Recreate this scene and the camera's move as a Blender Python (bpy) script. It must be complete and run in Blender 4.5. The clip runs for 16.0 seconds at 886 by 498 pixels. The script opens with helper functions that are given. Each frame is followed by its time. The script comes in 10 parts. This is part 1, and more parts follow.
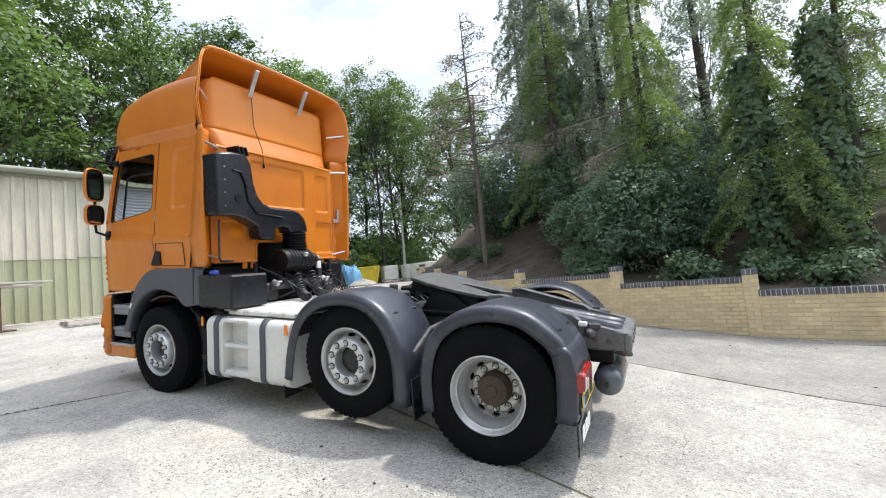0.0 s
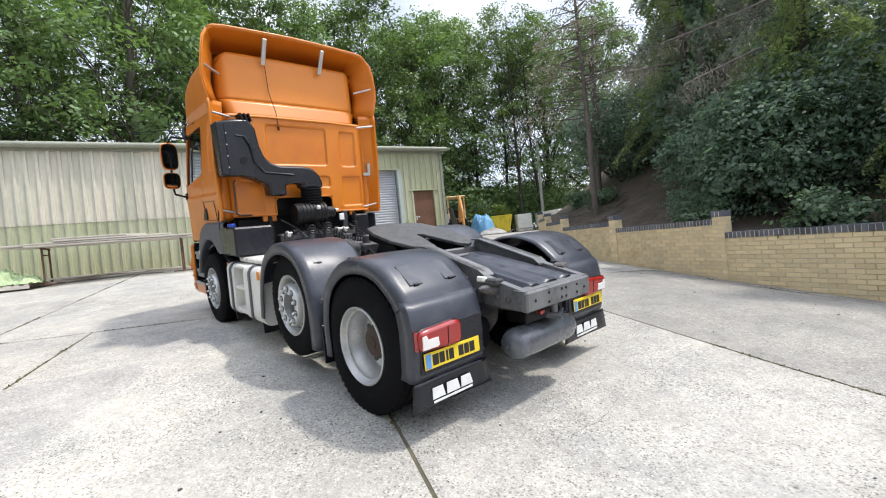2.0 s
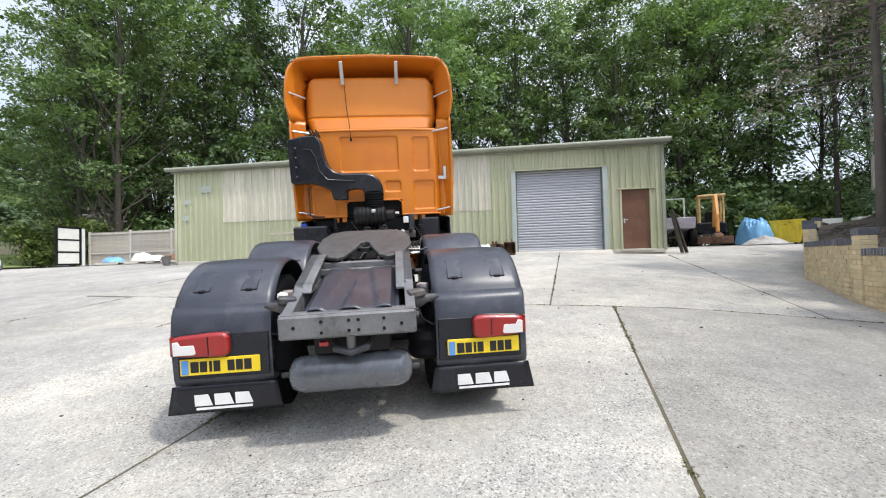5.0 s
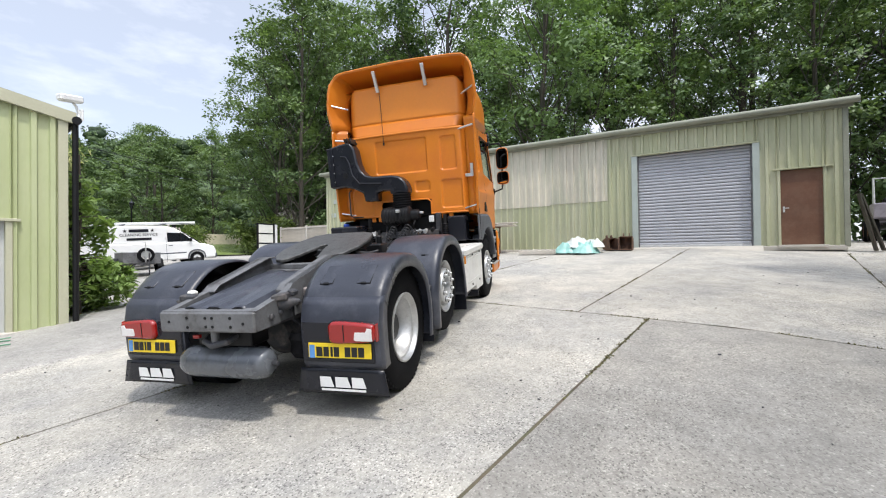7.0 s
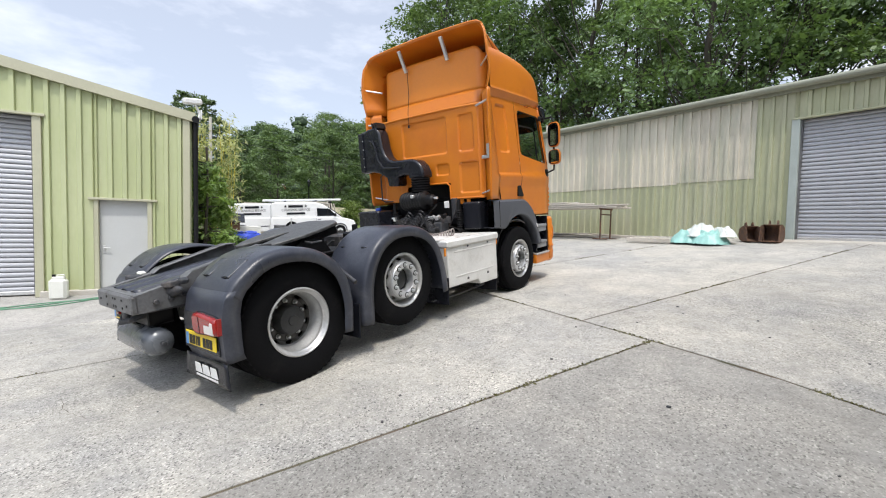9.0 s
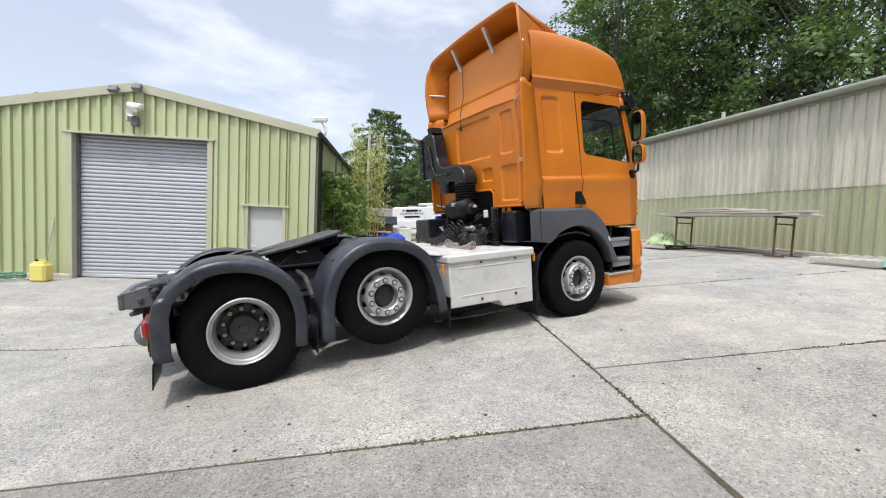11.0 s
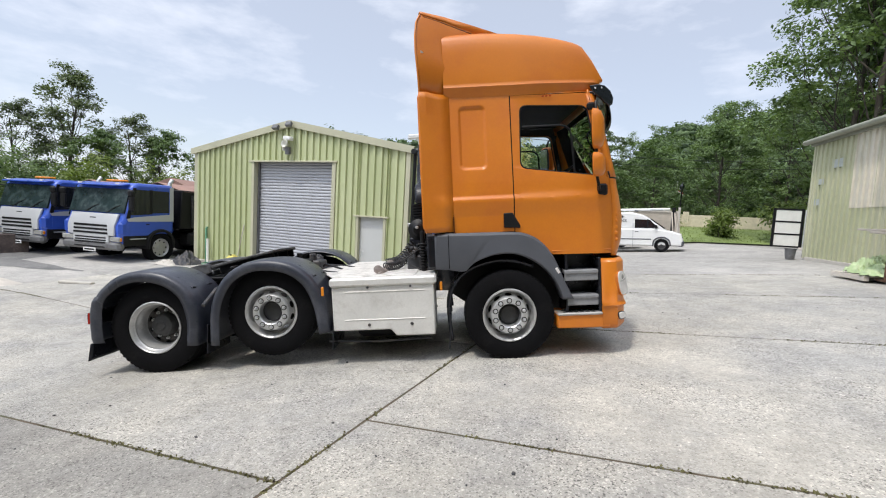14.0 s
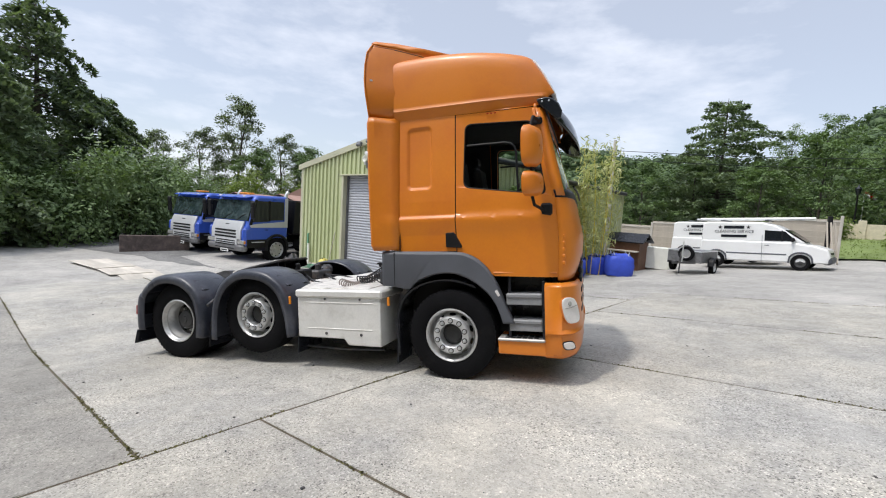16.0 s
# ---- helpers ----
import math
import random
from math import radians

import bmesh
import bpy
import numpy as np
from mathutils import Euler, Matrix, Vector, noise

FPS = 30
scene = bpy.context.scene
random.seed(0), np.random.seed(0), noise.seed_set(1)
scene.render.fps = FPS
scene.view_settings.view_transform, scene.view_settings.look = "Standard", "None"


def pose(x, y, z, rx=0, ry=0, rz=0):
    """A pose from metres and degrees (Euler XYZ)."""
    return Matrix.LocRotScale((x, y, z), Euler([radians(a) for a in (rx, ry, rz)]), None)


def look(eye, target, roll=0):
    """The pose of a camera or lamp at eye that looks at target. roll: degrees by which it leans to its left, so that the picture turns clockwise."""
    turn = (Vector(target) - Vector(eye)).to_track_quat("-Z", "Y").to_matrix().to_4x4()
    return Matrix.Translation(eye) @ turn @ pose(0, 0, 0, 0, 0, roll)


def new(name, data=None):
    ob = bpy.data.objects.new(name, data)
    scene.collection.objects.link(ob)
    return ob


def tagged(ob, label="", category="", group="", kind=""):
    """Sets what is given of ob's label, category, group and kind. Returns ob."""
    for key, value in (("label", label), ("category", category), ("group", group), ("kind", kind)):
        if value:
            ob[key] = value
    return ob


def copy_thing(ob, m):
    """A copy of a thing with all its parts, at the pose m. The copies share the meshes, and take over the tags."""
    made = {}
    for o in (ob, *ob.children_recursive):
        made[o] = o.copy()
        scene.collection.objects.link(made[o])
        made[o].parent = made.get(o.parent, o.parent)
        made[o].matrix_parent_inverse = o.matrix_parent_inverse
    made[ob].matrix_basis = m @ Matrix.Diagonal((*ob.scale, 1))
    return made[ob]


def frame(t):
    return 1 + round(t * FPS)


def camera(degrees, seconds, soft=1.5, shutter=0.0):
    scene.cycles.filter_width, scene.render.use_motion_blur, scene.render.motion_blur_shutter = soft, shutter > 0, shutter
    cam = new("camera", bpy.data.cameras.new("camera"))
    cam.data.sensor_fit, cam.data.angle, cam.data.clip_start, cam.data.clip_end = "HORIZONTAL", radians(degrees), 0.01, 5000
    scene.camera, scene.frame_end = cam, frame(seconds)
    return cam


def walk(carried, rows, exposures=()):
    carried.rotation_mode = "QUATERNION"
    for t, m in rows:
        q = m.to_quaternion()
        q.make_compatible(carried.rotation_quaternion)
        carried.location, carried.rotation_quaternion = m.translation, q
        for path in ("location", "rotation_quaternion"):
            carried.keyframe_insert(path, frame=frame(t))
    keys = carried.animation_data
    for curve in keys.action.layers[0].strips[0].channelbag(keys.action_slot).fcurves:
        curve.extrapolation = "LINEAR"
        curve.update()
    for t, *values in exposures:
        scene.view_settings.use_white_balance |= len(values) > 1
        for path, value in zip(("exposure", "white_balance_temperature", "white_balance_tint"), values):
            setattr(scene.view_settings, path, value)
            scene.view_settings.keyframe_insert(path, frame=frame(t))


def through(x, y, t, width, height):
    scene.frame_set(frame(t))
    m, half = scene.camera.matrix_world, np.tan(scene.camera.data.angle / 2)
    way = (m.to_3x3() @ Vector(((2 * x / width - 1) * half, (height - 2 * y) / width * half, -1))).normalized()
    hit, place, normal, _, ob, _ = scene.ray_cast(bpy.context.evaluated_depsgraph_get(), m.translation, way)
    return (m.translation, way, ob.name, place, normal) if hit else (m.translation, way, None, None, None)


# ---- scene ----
import itertools

cam = camera(91.2, 16.0, 1.1)
PATH = [
    (0, (0.465, 0.124, 1.606), (-0.726, 1.725, 1.738), -5.7),
    (0.5, (0.901, 0.49, 1.565), (-0.418, 1.992, 1.64), -5.9),
    (1, (1.267, 0.913, 1.482), (-0.183, 2.29, 1.498), -5.8),
    (1.5, (1.653, 1.321, 1.455), (0.062, 2.532, 1.432), -6.2),
    (2, (1.814, 1.834, 1.405), (0.102, 2.867, 1.378), -5.9),
    (2.5, (1.979, 2.297, 1.378), (0.172, 3.153, 1.366), -5.2),
    (3, (2.072, 2.81, 1.326), (0.189, 3.486, 1.339), -4.4),
    (3.5, (2.087, 3.419, 1.293), (0.148, 3.908, 1.326), -3.5),
    (4, (2.137, 3.963, 1.307), (0.158, 4.248, 1.353), -2.6),
    (4.5, (2.089, 4.551, 1.303), (0.091, 4.608, 1.352), -2.0),
    (5, (2.073, 5.159, 1.327), (0.082, 4.978, 1.376), -1.5),
    (7.5, (1.051, 7.728, 1.486), (-0.638, 6.657, 1.474), -0.2),
    (8, (0.624, 8.111, 1.583), (-0.965, 6.898, 1.528), 0.4),
    (8.5, (0.206, 8.543, 1.624), (-1.263, 7.188, 1.547), 0.7),
    (9, (-0.292, 8.871, 1.616), (-1.606, 7.366, 1.52), 1.3),
    (9.5, (-0.832, 9.134, 1.699), (-1.969, 7.494, 1.566), 1.7),
    (10, (-1.309, 9.264, 1.746), (-2.252, 7.506, 1.606), 2.0),
    (12.5, (-4.229, 9.494, 2.043), (-4.304, 7.498, 1.942), 2.8),
    (13, (-4.877, 9.451, 2.174), (-4.765, 7.457, 2.055), 2.7),
    (13.5, (-5.446, 9.481, 2.248), (-5.18, 7.504, 2.113), 3.0),
    (14, (-6.024, 9.351, 2.256), (-5.609, 7.401, 2.097), 3.2),
    (14.5, (-6.591, 9.28, 2.329), (-6.032, 7.369, 2.143), 3.4),
    (15, (-7.057, 9.122, 2.377), (-6.36, 7.257, 2.189), 3.7),
    (15.5, (-7.521, 8.897, 2.454), (-6.685, 7.089, 2.276), 4.0),
    (16, (-8.005, 8.692, 2.544), (-7.027, 6.956, 2.371), 3.4),
]
EXPOSURES = [(0.0, 0.82), (2.5, 0.77), (5.0, 0.72), (7.5, 0.53), (9.0, 0.47), (12.5, 0.37), (14.5, 0.31), (16.0, 0.27)]
walk(cam, [(t, look(eye, target, roll)) for t, eye, target, roll in PATH], EXPOSURES)

# sky with thin summer cloud, one high sun
SUN_WAY = Vector((0.27, 0.42, 1.0)).normalized()
world = bpy.data.worlds.new("sky")
scene.world = world
world.use_nodes = True
wn, wl = world.node_tree.nodes, world.node_tree.links
wn.clear()
w_out = wn.new("ShaderNodeOutputWorld")
w_bg = wn.new("ShaderNodeBackground")
w_sky = wn.new("ShaderNodeTexSky")
w_sky.sky_type = "NISHITA"
w_sky.sun_disc = False
w_sky.sun_elevation = math.asin(SUN_WAY.z)
w_sky.sun_rotation = math.atan2(SUN_WAY.x, SUN_WAY.y)
w_sky.air_density, w_sky.dust_density, w_sky.ozone_density = 1.0, 1.2, 1.0
w_co = wn.new("ShaderNodeTexCoord")
w_map = wn.new("ShaderNodeMapping")
w_map.inputs["Scale"].default_value = (1.6, 1.6, 4.5)
w_noise = wn.new("ShaderNodeTexNoise")
w_noise.inputs["Scale"].default_value = 2.1
w_noise.inputs["Detail"].default_value = 9.0
w_noise.inputs["Roughness"].default_value = 0.58
w_ramp = wn.new("ShaderNodeValToRGB")
w_ramp.color_ramp.elements[0].position, w_ramp.color_ramp.elements[1].position = 0.45, 0.68
w_ramp.color_ramp.elements[0].color = (0.44, 0.44, 0.44, 1)
w_ramp.color_ramp.elements[1].color = (0.84, 0.84, 0.84, 1)
w_mix = wn.new("ShaderNodeMixRGB")
# thin cloud shines more the nearer it lies to the sun
w_dot = wn.new("ShaderNodeVectorMath")
w_dot.operation = "DOT_PRODUCT"
w_dot.inputs[1].default_value = SUN_WAY
w_near = wn.new("ShaderNodeMapRange")
w_near.interpolation_type = "SMOOTHSTEP"
w_near.inputs["From Min"].default_value, w_near.inputs["From Max"].default_value = 0.55, 1.0
w_near.inputs["To Min"].default_value, w_near.inputs["To Max"].default_value = 1.0, 3.0
w_shine = wn.new("ShaderNodeVectorMath")
w_shine.operation = "SCALE"
w_shine.inputs[0].default_value = (7.9, 8.25, 9.2)
# the cloud thins out towards the south
w_sep = wn.new("ShaderNodeSeparateXYZ")
w_thin = wn.new("ShaderNodeMath")
w_thin.operation = "MULTIPLY_ADD"
w_thin.inputs[1].default_value = 0.05
w_bg.inputs["Strength"].default_value = 0.108
wl.new(w_co.outputs["Generated"], w_map.inputs["Vector"])
wl.new(w_map.outputs["Vector"], w_noise.inputs["Vector"])
wl.new(w_co.outputs["Generated"], w_dot.inputs[0])
wl.new(w_co.outputs["Generated"], w_sep.inputs["Vector"])
wl.new(w_dot.outputs["Value"], w_near.inputs["Value"])
wl.new(w_near.outputs["Result"], w_shine.inputs["Scale"])
wl.new(w_shine.outputs["Vector"], w_mix.inputs["Color2"])
wl.new(w_sep.outputs["Y"], w_thin.inputs[0])
wl.new(w_noise.outputs["Fac"], w_thin.inputs[2])
wl.new(w_thin.outputs["Value"], w_ramp.inputs["Fac"])
wl.new(w_ramp.outputs["Color"], w_mix.inputs["Fac"])
wl.new(w_sky.outputs["Color"], w_mix.inputs["Color1"])
wl.new(w_mix.outputs["Color"], w_bg.inputs["Color"])
wl.new(w_bg.outputs["Background"], w_out.inputs["Surface"])

sun_data = bpy.data.lights.new("sun", "SUN")
sun_data.energy, sun_data.angle, sun_data.color = 1.8, radians(3.5), (1.0, 0.95, 0.87)
sun = new("sun", sun_data)
sun.matrix_world = look(SUN_WAY * 60, (0, 0, 0))


# ---- materials ----
def material(name, colour, rough=0.6, metal=0.0, vary=0.25, big=0.8, fine=30.0, bump=0.2, bump_scale=60.0, spec=0.5,
             second=None, second_at=0.55, second_soft=0.12, per_piece=0.0, coat=0.0, island=0.0, stretch=(1, 1, 1), coords="Object"):
    """Base colour with blotches and grain, an optional second colour in patches, and fine relief."""
    m = bpy.data.materials.new(name)
    m.use_nodes = True
    n, l = m.node_tree.nodes, m.node_tree.links
    b = n["Principled BSDF"]
    b.inputs["Roughness"].default_value = rough
    b.inputs["Metallic"].default_value = metal
    b.inputs["Specular IOR Level"].default_value = spec
    b.inputs["Coat Weight"].default_value = coat
    b.inputs["Coat Roughness"].default_value = 0.12
    co = n.new("ShaderNodeTexCoord")
    mp = n.new("ShaderNodeMapping")
    mp.inputs["Scale"].default_value = stretch
    l.new(co.outputs[coords], mp.inputs["Vector"])

    def noise_at(scale, detail=4.0, roughness=0.6):
        t = n.new("ShaderNodeTexNoise")
        t.inputs["Scale"].default_value, t.inputs["Detail"].default_value = scale, detail
        t.inputs["Roughness"].default_value = roughness
        l.new(mp.outputs["Vector"], t.inputs["Vector"])
        return t

    blot, grain = noise_at(big, 5.0), noise_at(fine, 3.0)
    add = n.new("ShaderNodeMath")
    add.operation = "MULTIPLY_ADD"
    l.new(grain.outputs["Fac"], add.inputs[0])
    add.inputs[1].default_value = 0.5
    l.new(blot.outputs["Fac"], add.inputs[2])
    rng = n.new("ShaderNodeMapRange")
    rng.inputs["From Min"].default_value, rng.inputs["From Max"].default_value = 0.45, 1.05
    rng.inputs["To Min"].default_value, rng.inputs["To Max"].default_value = 1 - vary, 1 + vary
    l.new(add.outputs["Value"], rng.inputs["Value"])
    value = rng.outputs["Result"]
    for source, amount in ((("ShaderNodeObjectInfo", "Random"), per_piece), (("ShaderNodeNewGeometry", "Random Per Island"), island)):
        if amount:
            info = n.new(source[0])
            r2 = n.new("ShaderNodeMapRange")
            r2.inputs["To Min"].default_value, r2.inputs["To Max"].default_value = 1 - amount, 1 + amount
            l.new(info.outputs[source[1]], r2.inputs["Value"])
            mul = n.new("ShaderNodeMath")
            mul.operation = "MULTIPLY"
            l.new(value, mul.inputs[0])
            l.new(r2.outputs["Result"], mul.inputs[1])
            value = mul.outputs["Value"]
    base = n.new("ShaderNodeMixRGB")
    base.inputs["Color1"].default_value = base.inputs["Color2"].default_value = (*colour, 1)
    base.inputs["Fac"].default_value = 0
    if second:
        base.inputs["Color2"].default_value = (*second, 1)
        patch = noise_at(big * 1.7, 6.0, 0.65)
        pr = n.new("ShaderNodeMapRange")
        pr.inputs["From Min"].default_value, pr.inputs["From Max"].default_value = second_at - second_soft, second_at + second_soft
        l.new(patch.outputs["Fac"], pr.inputs["Value"])
        l.new(pr.outputs["Result"], base.inputs["Fac"])
    out = n.new("ShaderNodeVectorMath")
    out.operation = "SCALE"
    l.new(base.outputs["Color"], out.inputs[0])
    l.new(value, out.inputs["Scale"])
    l.new(out.outputs["Vector"], b.inputs["Base Color"])
    rr = n.new("ShaderNodeMapRange")
    rr.inputs["To Min"].default_value, rr.inputs["To Max"].default_value = max(rough - 0.12, 0.03), min(rough + 0.12, 1)
    l.new(blot.outputs["Fac"], rr.inputs["Value"])
    l.new(rr.outputs["Result"], b.inputs["Roughness"])
    if bump:
        bt = noise_at(bump_scale, 4.0)
        bp = n.new("ShaderNodeBump")
        bp.inputs["Strength"].default_value, bp.inputs["Distance"].default_value = bump, 0.01
        l.new(bt.outputs["Fac"], bp.inputs["Height"])
        l.new(bp.outputs["Normal"], b.inputs["Normal"])
    return m


def leaf_material(name, dark, light, gloss=0.45, thin=0.35, through=(1.2, 1.3, 0.6)):
    """Leaves: colour by clump and by leaf, with light coming through."""
    m = bpy.data.materials.new(name)
    m.use_nodes = True
    n, l = m.node_tree.nodes, m.node_tree.links
    b = n["Principled BSDF"]
    b.inputs["Roughness"].default_value = gloss
    b.inputs["Specular IOR Level"].default_value = 0.35
    geo = n.new("ShaderNodeNewGeometry")
    co = n.new("ShaderNodeTexCoord")
    no = n.new("ShaderNodeTexNoise")
    no.inputs["Scale"].default_value, no.inputs["Detail"].default_value = 0.55, 3.0
    l.new(co.outputs["Object"], no.inputs["Vector"])
    mix = n.new("ShaderNodeMath")
    mix.operation = "MULTIPLY_ADD"
    l.new(geo.outputs["Random Per Island"], mix.inputs[0])
    mix.inputs[1].default_value = 0.55
    l.new(no.outputs["Fac"], mix.inputs[2])
    oi = n.new("ShaderNodeObjectInfo")
    tree = n.new("ShaderNodeMath")
    tree.operation = "MULTIPLY_ADD"
    l.new(oi.outputs["Random"], tree.inputs[0])
    tree.inputs[1].default_value = 0.3
    l.new(mix.outputs["Value"], tree.inputs[2])
    ramp = n.new("ShaderNodeValToRGB")
    ramp.color_ramp.elements[0].position, ramp.color_ramp.elements[1].position = 0.45, 1.2
    ramp.color_ramp.elements[1].position = 1.0
    ramp.color_ramp.elements[0].color, ramp.color_ramp.elements[1].color = (*dark, 1), (*light, 1)
    l.new(tree.outputs["Value"], ramp.inputs["Fac"])
    l.new(ramp.outputs["Color"], b.inputs["Base Color"])
    tr = n.new("ShaderNodeBsdfTranslucent")
    tint = n.new("ShaderNodeMixRGB")
    tint.blend_type, tint.inputs["Fac"].default_value = "MULTIPLY", 1.0
    tint.inputs["Color2"].default_value = (*through, 1)
    l.new(ramp.outputs["Color"], tint.inputs["Color1"])
    l.new(tint.outputs["Color"], tr.inputs["Color"])
    ms = n.new("ShaderNodeMixShader")
    ms.inputs["Fac"].default_value = thin
    l.new(b.outputs["BSDF"], ms.inputs[1])
    l.new(tr.outputs["BSDF"], ms.inputs[2])
    l.new(ms.outputs["Shader"], n["Material Output"].inputs["Surface"])
    return m


def glass_material(name, colour, rough=0.02, clear=0.75):
    m = bpy.data.materials.new(name)
    m.use_nodes = True
    n, l = m.node_tree.nodes, m.node_tree.links
    b = n["Principled BSDF"]
    b.inputs["Base Color"].default_value = (*colour, 1)
    b.inputs["Roughness"].default_value = rough
    b.inputs["Transmission Weight"].default_value = clear
    b.inputs["IOR"].default_value = 1.15
    return m


def concrete_material(name, pale, dark, speck=1.0):
    """Worn exposed-aggregate concrete: stains in metres, stones in millimetres."""
    m = bpy.data.materials.new(name)
    m.use_nodes = True
    n, l = m.node_tree.nodes, m.node_tree.links
    b = n["Principled BSDF"]
    geo = n.new("ShaderNodeNewGeometry")
    pos = geo.outputs["Position"]

    def tex(scale, detail, rough=0.6):
        t = n.new("ShaderNodeTexNoise")
        t.inputs["Scale"].default_value, t.inputs["Detail"].default_value, t.inputs["Roughness"].default_value = scale, detail, rough
        l.new(pos, t.inputs["Vector"])
        return t.outputs["Fac"]

    def ranged(v, a, b2, c, d):
        r = n.new("ShaderNodeMapRange")
        for k, x in (("From Min", a), ("From Max", b2), ("To Min", c), ("To Max", d)):
            r.inputs[k].default_value = x
        l.new(v, r.inputs["Value"])
        return r.outputs["Result"]

    def times(a, c):
        t = n.new("ShaderNodeMath")
        t.operation = "MULTIPLY"
        l.new(a, t.inputs[0])
        l.new(c, t.inputs[1])
        return t.outputs["Value"]

    stain = tex(0.55, 6.0, 0.7)
    mix = n.new("ShaderNodeMixRGB")
    mix.inputs["Color1"].default_value, mix.inputs["Color2"].default_value = (*dark, 1), (*pale, 1)
    l.new(ranged(stain, 0.36, 0.62, 0.0, 1.0), mix.inputs["Fac"])
    vor = n.new("ShaderNodeTexVoronoi")
    vor.inputs["Scale"].default_value = 95.0
    l.new(pos, vor.inputs["Vector"])
    stone = n.new("ShaderNodeSeparateColor")
    l.new(vor.outputs["Color"], stone.inputs["Color"])
    worn = ranged(tex(0.9, 4.0), 0.36, 0.62, 0.35, 1.0 * speck)
    light = ranged(stone.outputs["Red"], 0.83, 0.90, 0.0, 0.46)
    dark_ = ranged(stone.outputs["Red"], 0.08, 0.16, -0.62, 0.0)
    both = n.new("ShaderNodeMath")
    l.new(light, both.inputs[0])
    l.new(dark_, both.inputs[1])
    shade = n.new("ShaderNodeMath")
    l.new(both.outputs["Value"], shade.inputs[0])
    l.new(ranged(stone.outputs["Green"], 0.0, 1.0, -0.10, 0.10), shade.inputs[1])
    sp = n.new("ShaderNodeMath")
    sp.operation = "MULTIPLY_ADD"
    l.new(shade.outputs["Value"], sp.inputs[0])
    l.new(worn, sp.inputs[1])
    sp.inputs[2].default_value = 1.0
    chips = n.new("ShaderNodeTexVoronoi")
    chips.inputs["Scale"].default_value = 46.0
    l.new(pos, chips.inputs["Vector"])
    chip = n.new("ShaderNodeSeparateColor")
    l.new(chips.outputs["Color"], chip.inputs["Color"])
    chip_in = n.new("ShaderNodeMath")
    chip_in.operation = "MULTIPLY"
    l.new(ranged(chip.outputs["Red"], 0.93, 0.95, 0.0, 1.0), chip_in.inputs[0])
    l.new(ranged(chips.outputs["Distance"], 0.30, 0.42, 0.45, 0.0), chip_in.inputs[1])
    plus = n.new("ShaderNodeMath")
    l.new(sp.outputs["Value"], plus.inputs[0])
    l.new(chip_in.outputs["Value"], plus.inputs[1])
    sp = plus
    v = times(sp.outputs["Value"], ranged(tex(22.0, 6.0, 0.8), 0.3, 0.7, 0.78, 1.18))
    v = times(v, ranged(tex(3.1, 5.0, 0.7), 0.3, 0.7, 0.83, 1.13))
    v = times(v, ranged(tex(0.17, 3.0), 0.35, 0.65, 0.84, 1.08))
    oi = n.new("ShaderNodeObjectInfo")
    v = times(v, ranged(oi.outputs["Random"], 0.0, 1.0, 0.93, 1.06))
    dots = n.new("ShaderNodeTexVoronoi")
    dots.inputs["Scale"].default_value = 3.2
    l.new(pos, dots.inputs["Vector"])
    v = times(v, ranged(dots.outputs["Distance"], 0.03, 0.06, 0.55, 1.0))
    out = n.new("ShaderNodeVectorMath")
    out.operation = "SCALE"
    l.new(mix.outputs["Color"], out.inputs[0])
    l.new(v, out.inputs["Scale"])
    l.new(out.outputs["Vector"], b.inputs["Base Color"])
    b.inputs["Roughness"].default_value = 0.86
    b.inputs["Specular IOR Level"].default_value = 0.3
    bp = n.new("ShaderNodeBump")
    bp.inputs["Strength"].default_value, bp.inputs["Distance"].default_value = 0.35, 0.006
    l.new(vor.outputs["Distance"], bp.inputs["Height"])
    l.new(bp.outputs["Normal"], b.inputs["Normal"])
    return m


def emit_material(name, colour, strength):
    m = bpy.data.materials.new(name)
    m.use_nodes = True
    b = m.node_tree.nodes["Principled BSDF"]
    b.inputs["Emission Color"].default_value = (*colour, 1)
    b.inputs["Emission Strength"].default_value = strength
    return m


ORANGE = material("orange_paint", (0.66, 0.200, 0.013), 0.38, 0, 0.06, 0.9, 40, 0.03, 160, second=(0.60, 0.165, 0.016), coat=0.12)
ORANGE_PALER = material("paler_orange_paint", (0.70, 0.225, 0.020), 0.45, 0, 0.07, 1.2, 25, 0.03, 200, coat=0.1)
GREY_PLASTIC = material("grey_plastic", (0.085, 0.09, 0.105), 0.55, 0, 0.15, 3, 90, 0.15, 300)
DARK_PLASTIC = material("dark_plastic", (0.012, 0.013, 0.018), 0.26, 0, 0.2, 3, 90, 0.06, 300, spec=0.4)
GUARD_PLASTIC = material("mudguard_plastic", (0.036, 0.040, 0.054), 0.31, 0, 0.22, 2.2, 60, 0.12, 220, second=(0.075, 0.079, 0.095), second_at=0.60)
BLACK = material("black_paint", (0.006, 0.006, 0.007), 0.5, 0, 0.2, 4, 60, 0.1, 120, spec=0.3)
CHASSIS = material("chassis_paint", (0.04, 0.042, 0.048), 0.6, 0.1, 0.3, 4, 50, 0.25, 90, second=(0.15, 0.13, 0.115), second_at=0.60)
RAIL_GREY = material("scuffed_grey_steel", (0.155, 0.157, 0.162), 0.5, 0.2, 0.3, 5, 50, 0.25, 90, second=(0.080, 0.074, 0.070), second_at=0.62)
GREASED = material("greased_steel", (0.10, 0.10, 0.098), 0.5, 0.4, 0.4, 7, 40, 0.3, 60, second=(0.045, 0.042, 0.04), second_at=0.6)
